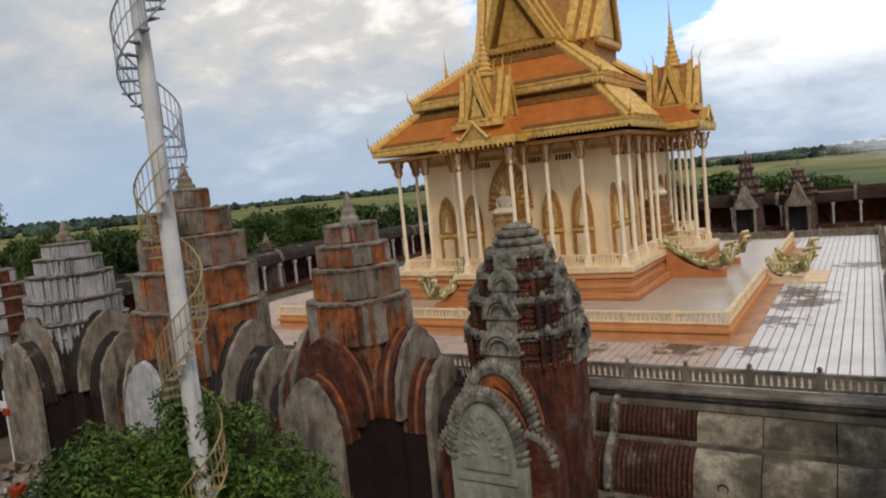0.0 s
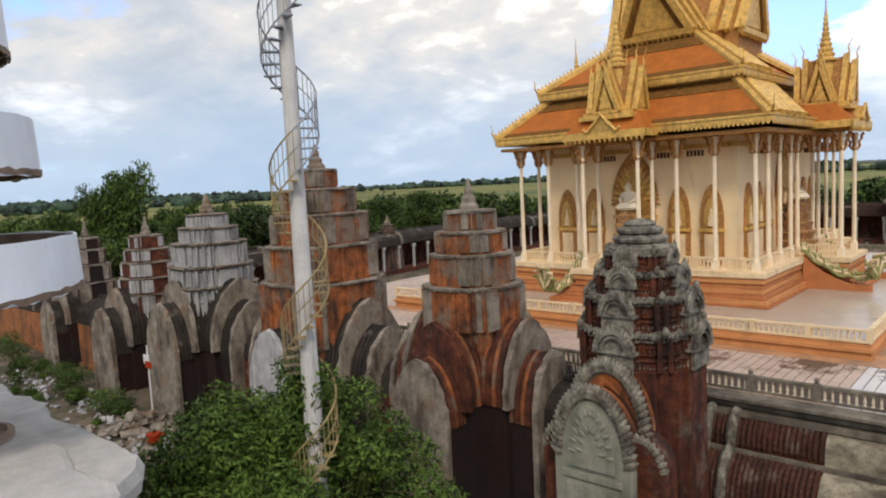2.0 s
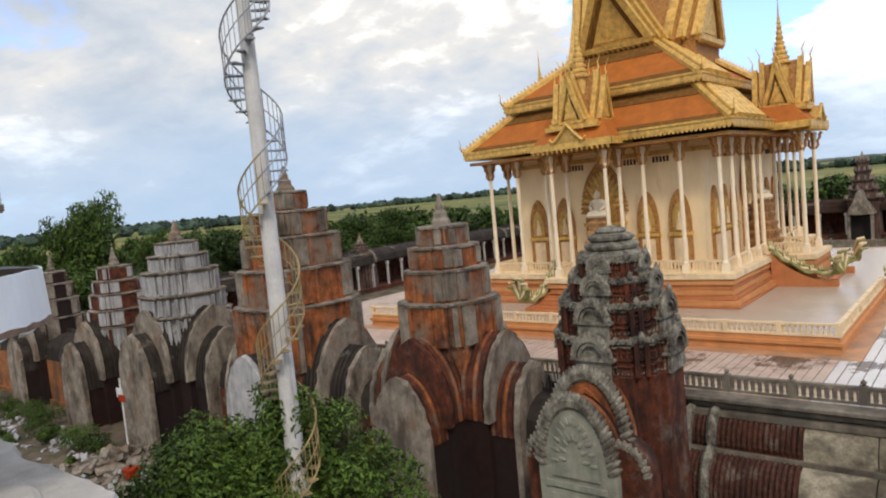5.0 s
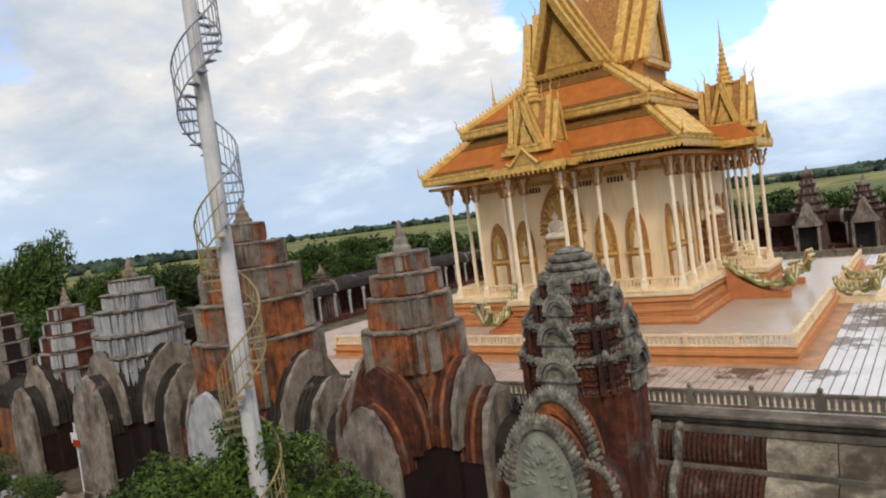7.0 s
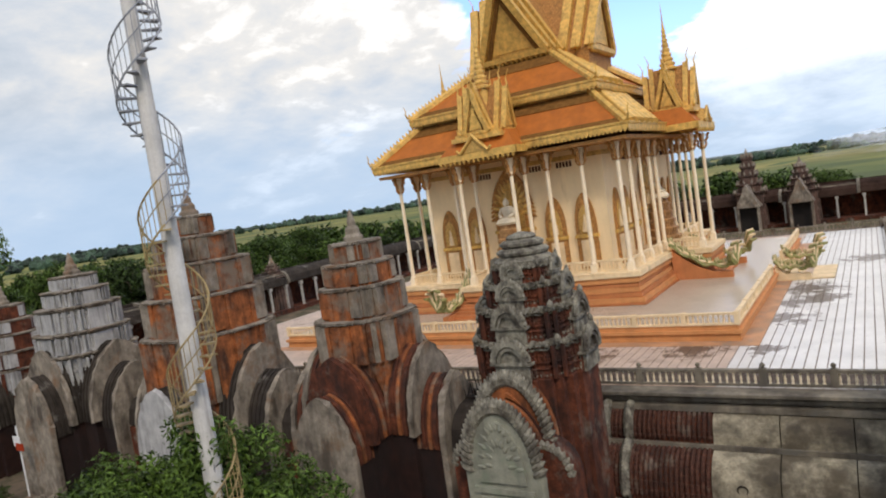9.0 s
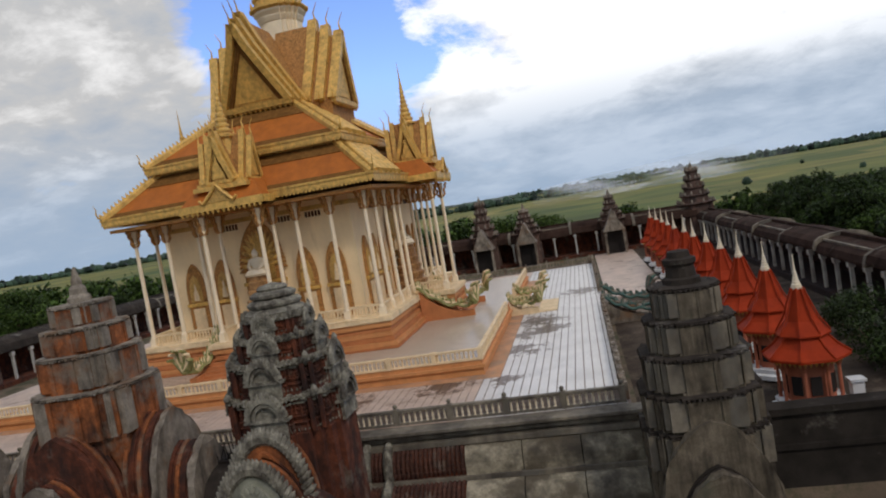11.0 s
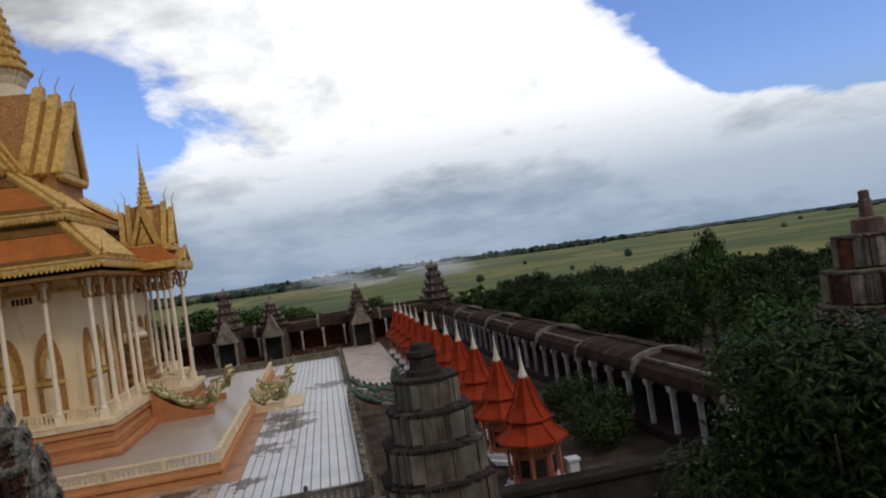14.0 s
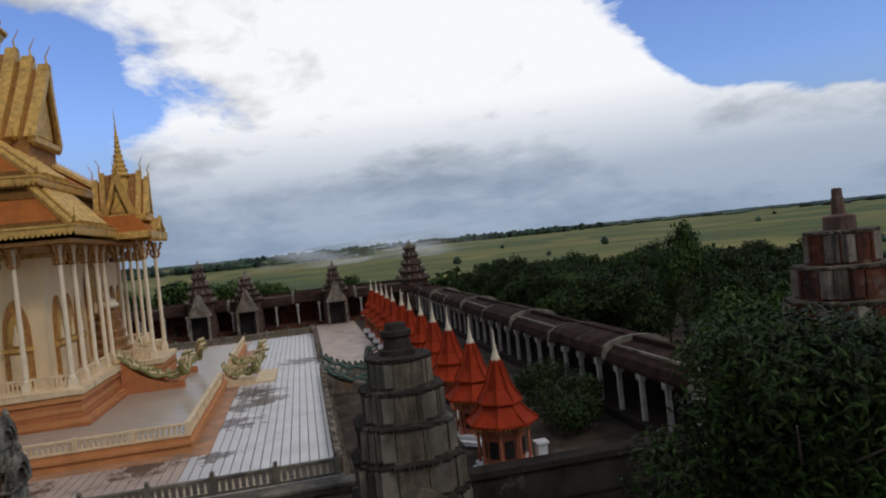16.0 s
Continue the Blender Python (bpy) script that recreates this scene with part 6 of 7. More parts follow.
# ---- white drums on a mast and the broken concrete deck below ----
def drums():
    ax, ay = -13.2, 1.9
    t = thing("umbrella_spire", "stack of white sheet drums with ragged rusty rims on a mast", "spire", (ax, ay, 0))
    for r, z0, z1 in ((2.82, 7.6, 8.46), (2.36, 9.42, 10.32), (2.1, 11.3, 12.35), (1.8, 13.2, 14.1)):
        bm = bmesh.new()
        seg = 96
        rings = []
        for rr, side in ((r, 0), (r - 0.04, 1)):
            lo, hi = [], []
            for i in range(seg):
                a = 2 * math.pi * i / seg
                rag = 0.07 * noise.noise((a * 9, r, 1)) + (0.05 if noise.noise((a * 30, r, 5)) > 0.25 else 0)
                lo.append((rr * math.cos(a), rr * math.sin(a), z0 + rag))
                hi.append((rr * 0.985 * math.cos(a), rr * 0.985 * math.sin(a), z1 + 0.03 * noise.noise((a * 4, r, 2))))
            rings.append((lo, hi))
        (lo, hi), (lo2, hi2) = rings
        loft(bm, [lo, hi, hi2, lo2, lo], caps=False)
        d = part("drum", bm, M_DRUM, t)
        bm = bmesh.new()
        for rr in (r - 0.02,):
            pts = [((rr + 0.035) * math.cos(2 * math.pi * i / seg), (rr + 0.035) * math.sin(2 * math.pi * i / seg)) for i in range(seg)]
            lo = [(x, y, z0 + 0.0 + 0.07 * noise.noise((math.atan2(y, x) * 14, r, 8))) for x, y in pts]
            hi = [(x, y, z0 + 0.09 + 0.06 * noise.noise((math.atan2(y, x) * 11, r, 9))) for x, y in pts]
            inn = [(x * 0.97, y * 0.97, z) for x, y, z in hi]
            inl = [(x * 0.97, y * 0.97, z) for x, y, z in lo]
            loft(bm, [lo, hi, inn, inl, lo], caps=False)
        part("rusty_rim", bm, M_DRUMIN, d)
        bm = bmesh.new()
        loft(bm, [[(q * math.cos(2 * math.pi * i / 48), q * math.sin(2 * math.pi * i / 48), z) for i in range(48)] for q, z in ((r - 0.06, z0 + 0.12), (r - 0.06, z1 - 0.03), (r - 0.1, z1 - 0.03), (r - 0.1, z0 + 0.12))], caps=False)
        part("liner", bm, M_DRUMIN, d)
        bm = bmesh.new(); lathe(bm, [(0.2, z0 + 0.25), (r - 0.06, z0 + 0.2), (r - 0.06, z0 + 0.25), (0.2, z0 + 0.32)], 32); part("deck", bm, M_DRUMIN, d)
    bm = bmesh.new(); lathe(bm, [(0.35, 5.0), (0.3, 10), (0.2, 14.5)], 12); part("mast", bm, M_STAIR, t)


drums()


def deck():
    bm = bmesh.new()
    for lvl, (x0, x1, y1, z0, z1, seed) in enumerate(((-26.0, -9.4, 4.5, 4.62, 5.0, 1.0), (-26.0, -8.2, 3.55, 5.0, 5.12, 7.0))):
        front = []
        n = 70
        for i in range(n + 1):
            x = x0 + (x1 - x0) * i / n
            y = y1 + 0.5 * noise.noise((x * 0.55, seed, 0)) + 0.16 * noise.noise((x * 2.3, seed, 3)) - max(0, x - x1 + 1.2) ** 2 * 0.8
            front.append((x, y))
        pts = front[::-1] + [(x0, -7.0), (x1, -7.0)]
        zz = lambda x, y, z: z + 0.03 * noise.noise((x, y, z))
        loft(bm, [[(x, y, z0) for x, y in pts], [(x, y + 0.03, (z0 + z1) / 2) for x, y in pts], [(x, y - 0.06, zz(x, y, z1)) for x, y in pts]])
    d = tagged(part("concrete_deck", bm, M_SLAB, None), "broken-edged pale concrete roof deck seen from above", "roof deck", kind="structure")
    bm = bmesh.new(); box(bm, -25.5, -10.2, -6.8, 3.6, GZ - 0.2, 4.63); part("supporting_wall", bm, M_SLAB, d)
    bm = bmesh.new()
    loft(bm, [[(0.95 * r * math.cos(a), 0.95 * r * math.sin(a), z) for a in [2 * math.pi * i / 28 for i in range(28)]] for r, z in ((0.84, 0), (0.84, 0.09), (0.74, 0.11), (0.72, -0.02))], caps=False)
    rim = tagged(part("hatch", bm, M_DRUMIN, None), "round rust-brown hatch rim in the concrete deck", "hatch")
    rim.location = (-13.3, 2.75, 5.14)
    bm = bmesh.new(); lathe(bm, [(0.68, 0.0), (0.68, 0.02)], 28); part("dark_well", bm, M_DRUMIN, rim)


deck()


# ---- trees ----
def leaf_cloud(bm, lobes, n, size, rnd, flat=0.6):
    """Small folded leaves scattered through shells of lobes."""
    tot = sum(l[3] ** 2 for l in lobes)
    for cx, cy, cz, r, sq in lobes:
        for _ in range(int(n * r * r / tot)):
            u, v = rnd.uniform(-1, 1), rnd.uniform(0, 2 * math.pi)
            k = math.sqrt(1 - u * u)
            d = Vector((k * math.cos(v), k * math.sin(v), u))
            rr = r * (1 - 0.45 * rnd.random() ** 2) * (1 + 0.42 * noise.noise(d * 2.6 + Vector((cx, cy, cz))))
            if u < -0.6 and rnd.random() < 0.6:
                continue
            p = Vector((cx, cy, cz)) + Vector((d.x * rr, d.y * rr, d.z * rr * sq))
            ax = (d + Vector((rnd.gauss(0, 0.6), rnd.gauss(0, 0.6), rnd.gauss(0.3, 0.5)))).normalized()
            t1 = ax.orthogonal().normalized()
            t1.rotate(Matrix.Rotation(rnd.uniform(0, 6.28), 3, ax))
            t2 = ax.cross(t1)
            s = size * rnd.uniform(0.6, 1.3)
            vs = [bm.verts.new(p + q) for q in (-t1 * s, t2 * s * flat * 0.6 - ax * s * 0.15, t1 * s, -t2 * s * flat * 0.6 - ax * s * 0.15)]
            bm.faces.new((vs[0], vs[1], vs[2])); bm.faces.new((vs[0], vs[2], vs[3]))


def clumped(lobes, k, seed, small=0.46):
    """Lobes broken up into smaller clumps over their upper sides."""
    rnd = random.Random(seed)
    out = []
    for cx, cy, cz, r, sq in lobes:
        out.append((cx, cy, cz, r * 0.66, sq))
        for _ in range(k):
            a, e = rnd.uniform(0, 2 * math.pi), rnd.uniform(-0.35, 1.2)
            q = r * rnd.uniform(0.6, 0.85)
            out.append((cx + q * math.cos(e) * math.cos(a), cy + q * math.cos(e) * math.sin(a), cz + q * math.sin(e) * sq, r * small * rnd.uniform(0.7, 1.25), 0.8))
    return out


def tree(label, at, height, lobes, n, size, mat, seed, trunk_r=0.18, group="", name="tree", clumps=5):
    """lobes are in the tree's own frame, z from its foot."""
    rnd = random.Random(seed)
    t = thing(name, label, "tree", at, 0, group)
    bm = bmesh.new()
    top = Vector((lobes[0][0], lobes[0][1], lobes[0][2]))
    fork = Vector((0.1 * height * rnd.uniform(-1, 1) * 0.3, 0, height * 0.35))
    tube(bm, [(0, 0, -0.3), (0.03, 0.02, height * 0.15), tuple(fork)], trunk_r, 8, 0.7)
    for l in lobes:
        c = Vector(l[:3])
        m = fork.lerp(c, 0.5) + Vector((rnd.uniform(-0.2, 0.2), rnd.uniform(-0.2, 0.2), 0.15))
        tube(bm, [tuple(fork), tuple(m), tuple(c)], trunk_r * 0.55, 6, 0.25)
        for _ in range(3):
            e = c + Vector((rnd.gauss(0, 1), rnd.gauss(0, 1), rnd.gauss(0.2, 0.6))) * l[3] * 0.5
            tube(bm, [tuple(m.lerp(c, 0.6)), tuple(e)], trunk_r * 0.2, 5, 0.3)
    part("trunk", bm, M_BARK, t)
    bm = bmesh.new()
    leaf_cloud(bm, clumped(lobes, clumps, seed + 500), n, size, rnd)
    part("crown", bm, mat, t)
    return t


tree("leafy green tree growing beside the concrete pole", (-13.9, 10.1, GZ), 9.8,
     [(-0.5, -1.8, 7.4, 1.9, 0.85), (0.25, 0.1, 8.55, 1.35, 1.0), (0.9, 1.0, 7.0, 1.5, 0.95), (-1.2, -2.9, 6.6, 1.5, 0.85), (1.3, 0.9, 5.6, 1.9, 0.9), (0.1, -2.0, 5.8, 2.2, 0.8), (-0.2, -0.6, 7.6, 1.5, 0.9)], 62000, 0.088, M_LEAFB, 3, clumps=7)
tree("big dark mango tree rising beside the wall", (9.35, 11.4, GZ), 12.0,
     [(-0.6, 0.0, 9.7, 2.3, 0.9), (1.7, -0.8, 9.4, 2.3, 0.9), (-1.4, 0.7, 7.6, 2.3, 0.9), (0.6, -1.2, 7.2, 2.8, 0.9), (0.9, 0.9, 8.7, 2.4, 0.9), (3.2, -1.5, 8.6, 2.4, 0.9), (-0.9, 0.7, 5.2, 2.4, 0.8), (1.2, -0.6, 4.6, 2.8, 0.8)], 110000, 0.105, M_LEAFD, 5, 0.25, clumps=11)

# woods: a few kinds of trees, set out by area
rw = random.Random(11)
kinds = []
for i in range(6):
    mat = (M_LEAFD, M_LEAFD, M_LEAF, M_LEAF, M_LEAFL, M_LEAFD)[i]
    hh = 12.0
    lobes = [(rw.uniform(-2.2, 2.2), rw.uniform(-2.2, 2.2), rw.uniform(6.5, 10.5), rw.uniform(1.6, 2.6), rw.uniform(0.75, 1.0)) for _ in range(8)] + [(0, 0, 10.2, 2.2, 0.9)]
    kinds.append(tree(("dense dark green tree in the wood", "dense dark green tree in the wood", "mid green tree among others", "mid green tree among others", "lighter green feathery tree", "dense dark green tree in the wood")[i],
                      (0, 0, -80), hh, lobes, 4600, 0.27, mat, 20 + i, 0.22, "wood trees"))
spots = []
for _ in range(200):    # wood behind the side gallery
    x, y = rw.uniform(22, 62), rw.uniform(30, 112)
    spots.append((x, y, rw.uniform(0.6, 0.8), rw.choice((0, 1, 1, 2, 5))))
for _ in range(46):     # in front of the side gallery end and round the side tower
    x, y = rw.uniform(26, 60), rw.uniform(8, 30)
    spots.append((x, y, rw.uniform(0.6, 0.8), rw.choice((0, 1, 5))))
for _ in range(92):     # behind the far side of the court
    x = rw.uniform(-66, -96)
    spots.append((x, rw.uniform(26, 110), rw.uniform(0.68, 1.04), rw.choice((1, 2, 3, 4, 4))))
for _ in range(80):     # loose wood across the near fields on that side
    spots.append((rw.uniform(-100, -210), rw.uniform(15, 150), rw.uniform(0.6, 0.95), rw.choice((1, 2, 2, 3))))
for _ in range(36):     # beyond the back gallery
    spots.append((rw.uniform(-75, -8), rw.uniform(107, 125), rw.uniform(0.8, 1.05), rw.choice((0, 1, 2, 3))))
for _ in range(7):
    spots.append((rw.uniform(6, 22), rw.uniform(107, 116), rw.uniform(0.5, 0.7), rw.choice((0, 2))))
for (x, y, s) in ((-83, 36.5, 1.5), (-86, 34.5, 1.3), (-84, 30, 1.1), (-78, 41, 1.1), (31.0, 52.0, 1.1), (27, 40, 0.74), (-92, 26, 1.05), (-11.2, 106, 0.9), (-4.6, 106, 0.86), (7.6, 107, 0.8)):
    spots.append((x, y, s, 4 if x < 0 else 2))
spots.sort(key=lambda q: q[0] ** 2 + q[1] ** 2)
bm = bmesh.new()         # the farther trees, joined: trunks and leafy crowns
for x, y, s, k in spots[285:]:
    tube(bm, [(x, y, GZ - 0.3), (x + 0.1, y, GZ + 6.0 * s)], 0.22, 6, 0.6)
    lobes = [(x + rw.uniform(-2, 2) * s, y + rw.uniform(-2, 2) * s, GZ + rw.uniform(6.0, 10.2) * s, rw.uniform(1.4, 2.3) * s, 0.85) for _ in range(9)] + [(x, y, GZ + 10.2 * s, 1.9 * s, 0.9)]
    leaf_cloud(bm, lobes, 620, 0.52, rw, 0.8)
tagged(part("far_trees", bm, M_LEAF, None), "loose green wood of many trees behind the galleries", "woods", kind="stuff")
spots = spots[:285]
first = set()
for x, y, s, k in spots:
    sw = s * (0.55 if s > 1.06 else 1.0)
    m = pose(x, y, GZ, 0, 0, rw.uniform(0, 360)) @ Matrix.Diagonal((sw * rw.uniform(0.9, 1.1), sw * rw.uniform(0.9, 1.1), s, 1))
    if k not in first:
        first.add(k)
        kinds[k].matrix_world = m
    else:
        c = copy_thing(kinds[k], pose(0, 0, 0))
        c.matrix_basis = m
for k in range(6):
    if k not in first:
        for o in (*kinds[k].children, kinds[k]):
            bpy.data.objects.remove(o)

# small shrubs inside the court side and on the yard
def shrub(label, at, r, seed, mat, n=1600, size=0.09):
    rnd = random.Random(seed)
    t = thing("shrub", label, "shrub", at, 0, "shrubs")
    bm = bmesh.new()
    for _ in range(7):
        e = Vector((rnd.gauss(0, 1), rnd.gauss(0, 1), 1.4)) * r * 0.4
        tube(bm, [(0, 0, -0.1), tuple(e * 0.5), tuple(e)], 0.035, 5, 0.3)
    part("stem", bm, M_BARK, t)
    bm = bmesh.new()
    leaf_cloud(bm, [(rnd.uniform(-0.5, 0.5) * r, rnd.uniform(-0.5, 0.5) * r, r * rnd.uniform(0.5, 0.9), r * rnd.uniform(0.5, 0.7), 0.85) for _ in range(4)], n, size, rnd)
    part("foliage", bm, mat, t)


for i, (x, y, r) in enumerate(((-57, 18.8, 1.5), (-54, 18.6, 1.4), (-60.5, 18.5, 1.2), (-46.5, 17.6, 1.3), (-44.8, 18.2, 1.1), (-69, 19.2, 1.7), (-73, 19.8, 1.6), (-64, 18.2, 1.0), (-50, 17.4, 0.9))):
    shrub("low green shrub growing on the dusty yard", (x, y, GZ), r, 60 + i, M_LEAF if i % 3 else M_LEAFB)
for i, (x, y, r) in enumerate(((13.2, 36, 2.3), (13.6, 39.5, 2.0), (12.8, 33, 1.7))):
    shrub("dark shrub in the shade of the side gallery", (x, y, -1.55), r, 80 + i, M_LEAFD, 3000, 0.12)

# rubble of broken masonry in front of the pale tower
rr = random.Random(9)
bm = bmesh.new()
for i in range(170):
    x, y = -41.2 + rr.gauss(0, 1.7), 17.6 + rr.gauss(0, 1.3)
    h = max(0.0, 1.1 - 0.35 * (abs(x + 41.2) + abs(y - 17.6)))
    s = rr.uniform(0.12, 0.34)
    b2 = bmesh.new()
    box(b2, -s, s, -s * rr.uniform(0.5, 1), s * 0.7, -s * 0.5, s * 0.4)
    for v in b2.verts:
        v.co += Vector((rr.uniform(-1, 1), rr.uniform(-1, 1), rr.uniform(-1, 1))) * s * 0.2
    turned(b2, Matrix.Translation((x, y, GZ + h * rr.random() + 0.1)) @ Euler((rr.uniform(-0.6, 0.6), rr.uniform(-0.6, 0.6), rr.uniform(0, 6))).to_matrix().to_4x4())
    me_ = bpy.data.meshes.new("tmp"); b2.to_mesh(me_); b2.free(); bm.from_mesh(me_); bpy.data.meshes.remove(me_)
tagged(part("rubble", bm, M_STONE, None), "heap of broken grey masonry on the yard", "rubble", kind="stuff")

bm = bmesh.new()
for i in range(190):
    x, y = rr.uniform(-64, -34), 17.3 + rr.gauss(0, 1.0)
    q = rr.uniform(0.06, 0.24)
    b2 = bmesh.new()
    box(b2, -q, q, -q * rr.uniform(0.5, 1), q * 0.7, -q * 0.5, q * 0.4)
    for v in b2.verts:
        v.co += Vector((rr.uniform(-1, 1), rr.uniform(-1, 1), rr.uniform(-1, 1))) * q * 0.25
    turned(b2, Matrix.Translation((x, y, GZ + 0.18)) @ Euler((rr.uniform(-0.6, 0.6), rr.uniform(-0.6, 0.6), rr.uniform(0, 6))).to_matrix().to_4x4())
    me_ = bpy.data.meshes.new("tmp"); b2.to_mesh(me_); b2.free(); bm.from_mesh(me_); bpy.data.meshes.remove(me_)
tagged(part("loose_rubble", bm, M_PALE, None), "pale broken blocks strewn along the dusty yard", "rubble", kind="stuff")
for i in range(12):
    shrub("small weedy shrub among loose rubble", (rr.uniform(-66, -40), rr.uniform(15.2, 19.0), GZ), rr.uniform(0.45, 0.95), 120 + i, M_LEAF if i % 2 else M_LEAFB, 700, 0.08)

# a sign on a thin post, a red crate and loose reinforcing rods
sg = thing("sign_post", "thin pale post carrying a small red and white sign board", "sign", (-43.0, 19.3, GZ))
bm = bmesh.new(); tube(bm, [(0, 0, -0.1), (0, 0, 4.6)], 0.05, 8); part("post", bm, M_WHITE, sg)
bm = bmesh.new(); box(bm, -0.35, 0.35, -0.12, -0.06, 3.4, 4.0); part("board", bm, M_WHITE, sg)
bm = bmesh.new(); box(bm, -0.05, 0.75, -0.18, -0.13, 3.2, 3.62); part("red_panel", bm, M_RED, sg)
bm = bmesh.new(); box(bm, -0.4, 0.4, -0.3, 0.3, 0, 0.5); box(bm, -0.44, 0.44, -0.34, 0.34, 0.44, 0.52)
tagged(part("crate", bm, M_RED, None), "red plastic crate abandoned near the rubble", "crate").location = (-37.9, 17.0, GZ + 0.1)
rb = random.Random(31)
for i in range(9):
    bm = bmesh.new()
    x = -15.6 + 0.16 * i
    tube(bm, [(0, 0, 0), (rb.uniform(-0.05, 0.05), 0, 0.6), (rb.uniform(-0.25, 0.25), rb.uniform(-0.2, 0.2), rb.uniform(0.9, 1.5))], 0.02, 5)
    tagged(part("reinforcing_rod", bm, M_DARKIN, None), "bent rusty reinforcing rod sticking out of a vault", "rod", "loose rods").location = (x, 24.5, 0.0)

# far woods and hedgerows on the plain, out to the skyline
rf = random.Random(4)
bm = bmesh.new()


def clump(x, y, r, h):
    seg = 7
    rings = []
    for u, k in ((0.0, 0.8), (0.35, 1.05), (0.7, 0.8), (0.95, 0.3)):
        rings.append([(x + r * k * rf.uniform(0.8, 1.2) * math.cos(6.283 * i / seg), y + r * k * rf.uniform(0.8, 1.2) * math.sin(6.283 * i / seg), GZ + h * u * rf.uniform(0.88, 1.12)) for i in range(seg)])
    loft(bm, rings)


for _ in range(20):        # hedgerows
    a = radians(rf.uniform(-25, 100))
    d = 900 * math.exp(rf.uniform(0.0, 1.2))
    cx, cy = -d * math.sin(a), d * math.cos(a)
    ln = rf.uniform(0.2, 0.6) * d
    wob = rf.uniform(-0.35, 0.35)
    for i in range(90):
        u = rf.uniform(-0.5, 0.5) * ln
        s = rf.uniform(1.6, 3.4) * (1 + d / 900)
        clump(cx + u * math.cos(a + wob) + rf.gauss(0, 3), cy + u * math.sin(a + wob) + rf.gauss(0, 3), s, s * rf.uniform(1.2, 1.8))
for _ in range(26):       # single trees
    a = radians(rf.uniform(-50, 100))
    d = 230 * math.exp(rf.uniform(0.0, 2.2))
    s = rf.uniform(1.0, 2.0) * (1 + d / 1500)
    clump(-d * math.sin(a), d * math.cos(a), s, s * rf.uniform(1.4, 2.2))
for i in range(3200):      # woods thickening towards the skyline
    a = radians(rf.uniform(-60, 105))
    d = 1700 * math.exp(rf.random() ** 0.6 * 1.6)
    s = rf.uniform(12, 30) * (0.6 + d / 3500)
    clump(-d * math.sin(a), d * math.cos(a), s, rf.uniform(5, 9))
tagged(part("far_woods", bm, M_HAZELEAF, None), "distant haze-tinted hedgerows and woods across the rice plain", "woods", kind="stuff")


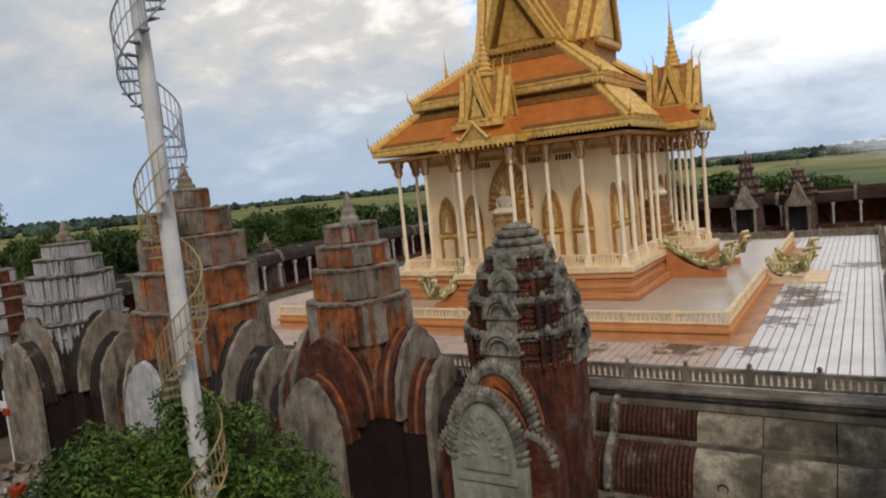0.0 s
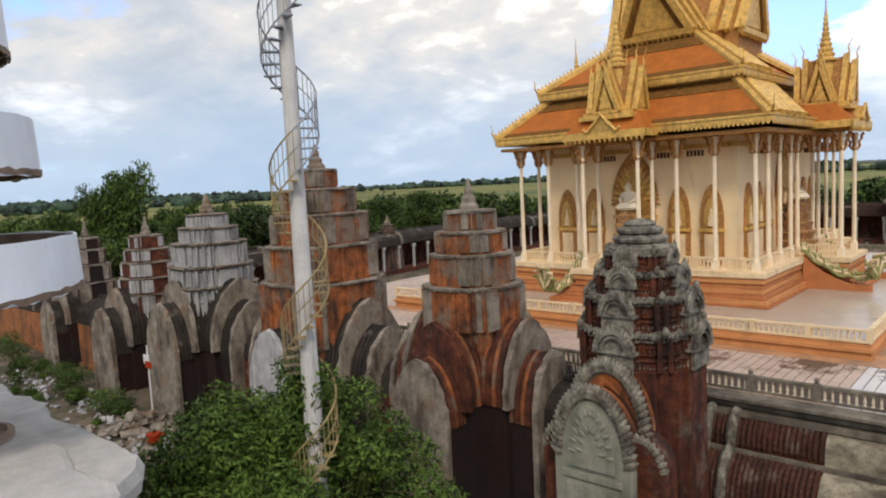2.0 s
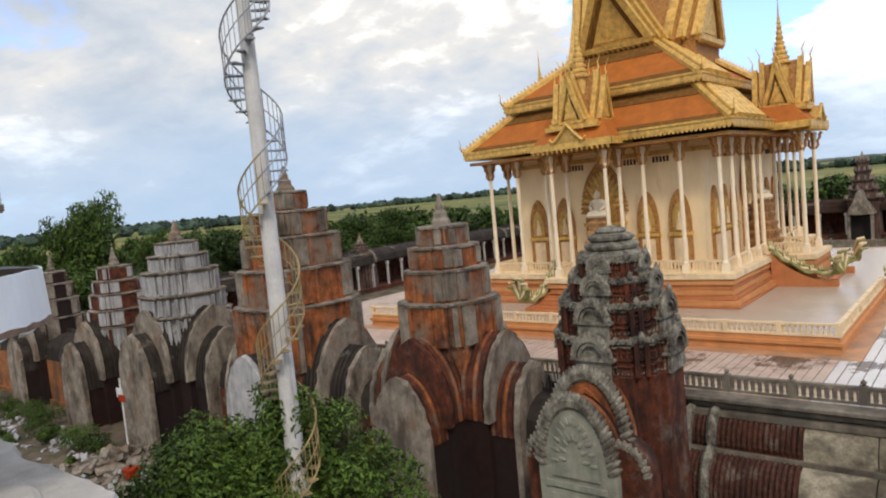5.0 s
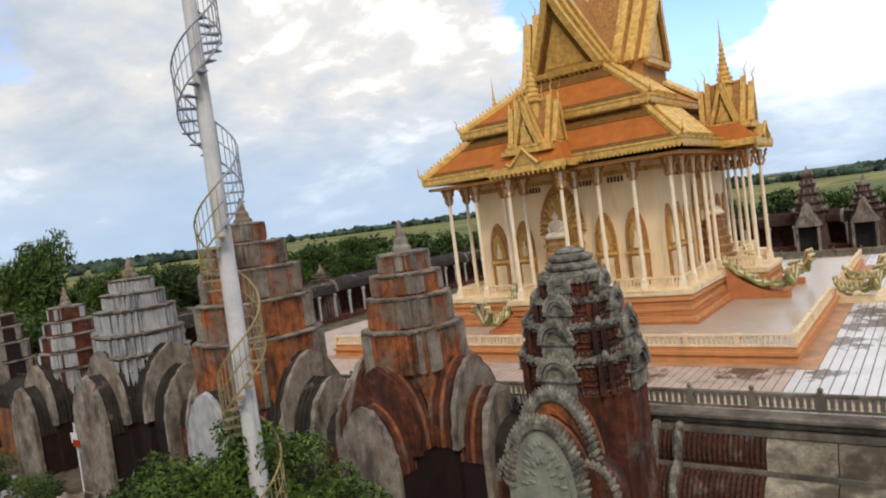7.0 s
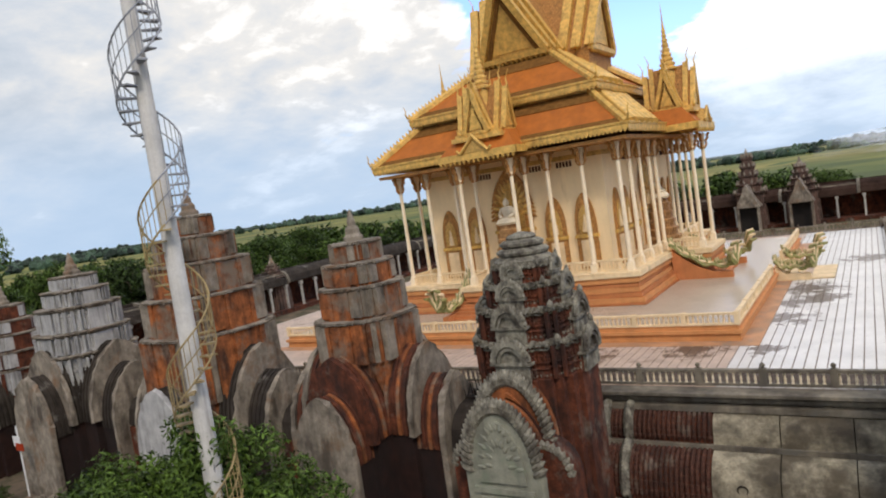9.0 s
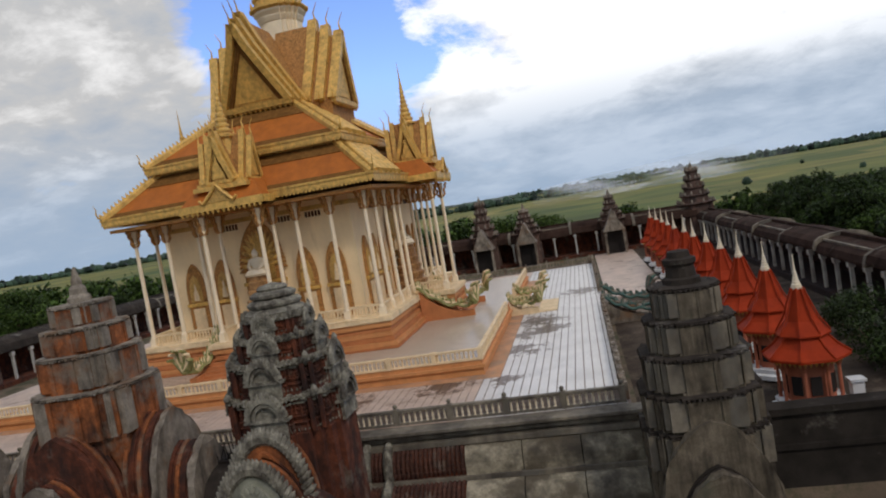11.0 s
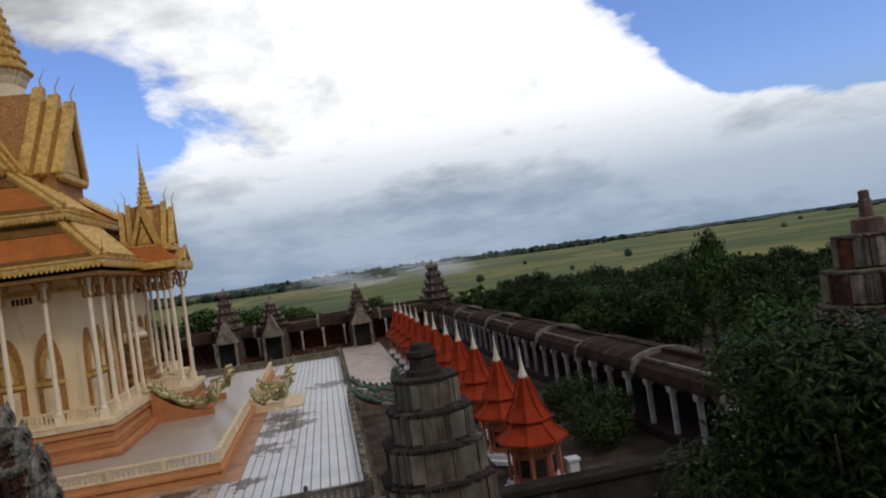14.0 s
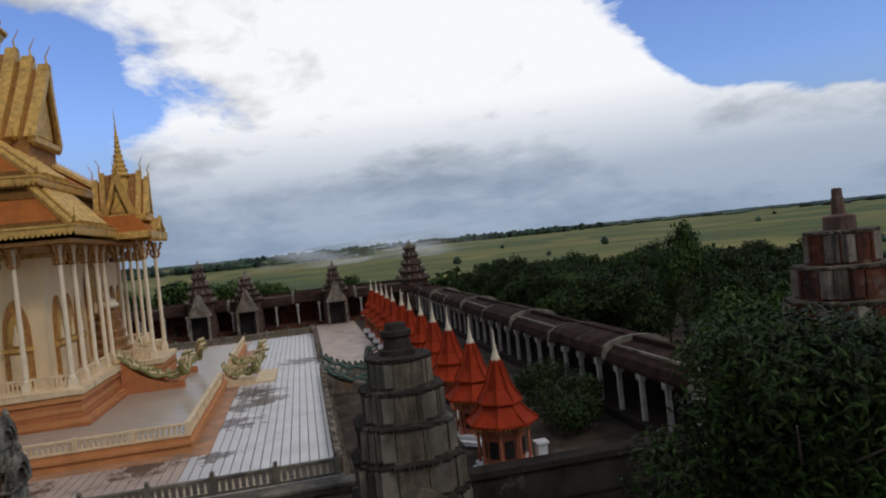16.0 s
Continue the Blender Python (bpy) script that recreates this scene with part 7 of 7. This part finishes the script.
# thin smoke drifting low over the far fields
def smoke_material():
    m = bpy.data.materials.new("thin_white_smoke")
    m.use_nodes = True
    n, l = m.node_tree.nodes, m.node_tree.links
    b = n["Principled BSDF"]
    b.inputs["Base Color"].default_value = (0.85, 0.87, 0.9, 1)
    b.inputs["Roughness"].default_value = 1.0
    tc = n.new("ShaderNodeTexCoord")
    sp = n.new("ShaderNodeSeparateXYZ")
    l.new(tc.outputs["Generated"], sp.inputs[0])

    def curve(src, stops):
        r = n.new("ShaderNodeValToRGB")
        while len(r.color_ramp.elements) < len(stops):
            r.color_ramp.elements.new(0.5)
        for e, (p, v) in zip(r.color_ramp.elements, stops):
            e.position, e.color = p, (v, v, v, 1)
        l.new(src, r.inputs[0])
        return r.outputs[0]
    nz = n.new("ShaderNodeTexNoise")
    nz.inputs["Scale"].default_value, nz.inputs["Detail"].default_value = 0.02, 6
    g = n.new("ShaderNodeNewGeometry")
    l.new(g.outputs["Position"], nz.inputs["Vector"])
    fac = None
    for src in (curve(sp.outputs["X"], [(0.0, 0.0), (0.2, 0.8), (0.6, 0.5), (1.0, 0.0)]), curve(sp.outputs["Z"], [(0.0, 0.6), (0.3, 1.0), (1.0, 0.0)]), curve(nz.outputs["Fac"], [(0.35, 0.0), (0.75, 0.75)])):
        if fac is None:
            fac = src
        else:
            mu = n.new("ShaderNodeMath")
            mu.operation = "MULTIPLY"
            l.new(fac, mu.inputs[0]); l.new(src, mu.inputs[1])
            fac = mu.outputs[0]
    l.new(fac, b.inputs["Alpha"])
    return m


bm = bmesh.new()
for i, off in enumerate((0.0, 18.0, 36.0)):
    rows = []
    for k in range(7):
        z = GZ + 0.5 + 26.0 * k / 6
        rows.append([(-40 + 200 * u / 16 + 3 * k, 560 + off + 10 * math.sin(u * 0.9 + i) + 5 * math.sin(k + u), z * (0.45 + 0.55 * u / 16) if k else z) for u in range(17)])
    loft(bm, rows, caps=False, closed=False)
smoke = tagged(part("smoke_plume", bm, smoke_material(), None), "thin white smoke drifting over the far fields", "smoke", kind="stuff")
smoke.visible_shadow = False


# ---- paving strips of the court, nearest first ----
def strip_mesh(w, l, mat):
    bm = bmesh.new()
    box(bm, 0, w, 0, l, -0.035, 0.0)
    me = bpy.data.meshes.new("paving_strip"); bm.normal_update(); bm.to_mesh(me); bm.free(); me.materials.append(mat)
    return me


rp = random.Random(2)
PITCH, SEGL = 0.42, 2.15
white, tan = strip_mesh(PITCH - 0.05, SEGL - 0.003, M_COURT), strip_mesh(PITCH - 0.05, SEGL - 0.004, M_COURTP)
rest_w, rest_t = bmesh.new(), bmesh.new()
singles = 0
j = 0
y = CY0 + 0.25
while y < CY1 - 1:
    x = CX1 - PITCH - 0.1
    while x > CX0:
        inside = TX0 - 0.2 < x + PITCH and x < TX1 and y + SEGL > TY0 and y < TY1
        if not inside:
            tanned = x < TX1 - 0.3
            if singles < 300 and x > -14 and y < 62:
                o = new("paving_strip", tan if tanned else white)
                o.parent = court
                o.location = (x, y, rp.uniform(-0.001, 0.001))
                singles += 1
            else:
                dz = rp.uniform(-0.001, 0.001)
                box(rest_t if tanned else rest_w, x, x + PITCH - 0.05, y, y + SEGL - 0.003, -0.035 + dz, dz)
        x -= PITCH
    y += SEGL
tagged(part("paving_strips", rest_w, M_COURT, court), kind="stuff")
tagged(part("worn_paving_strips", rest_t, M_COURTP, court), kind="stuff")
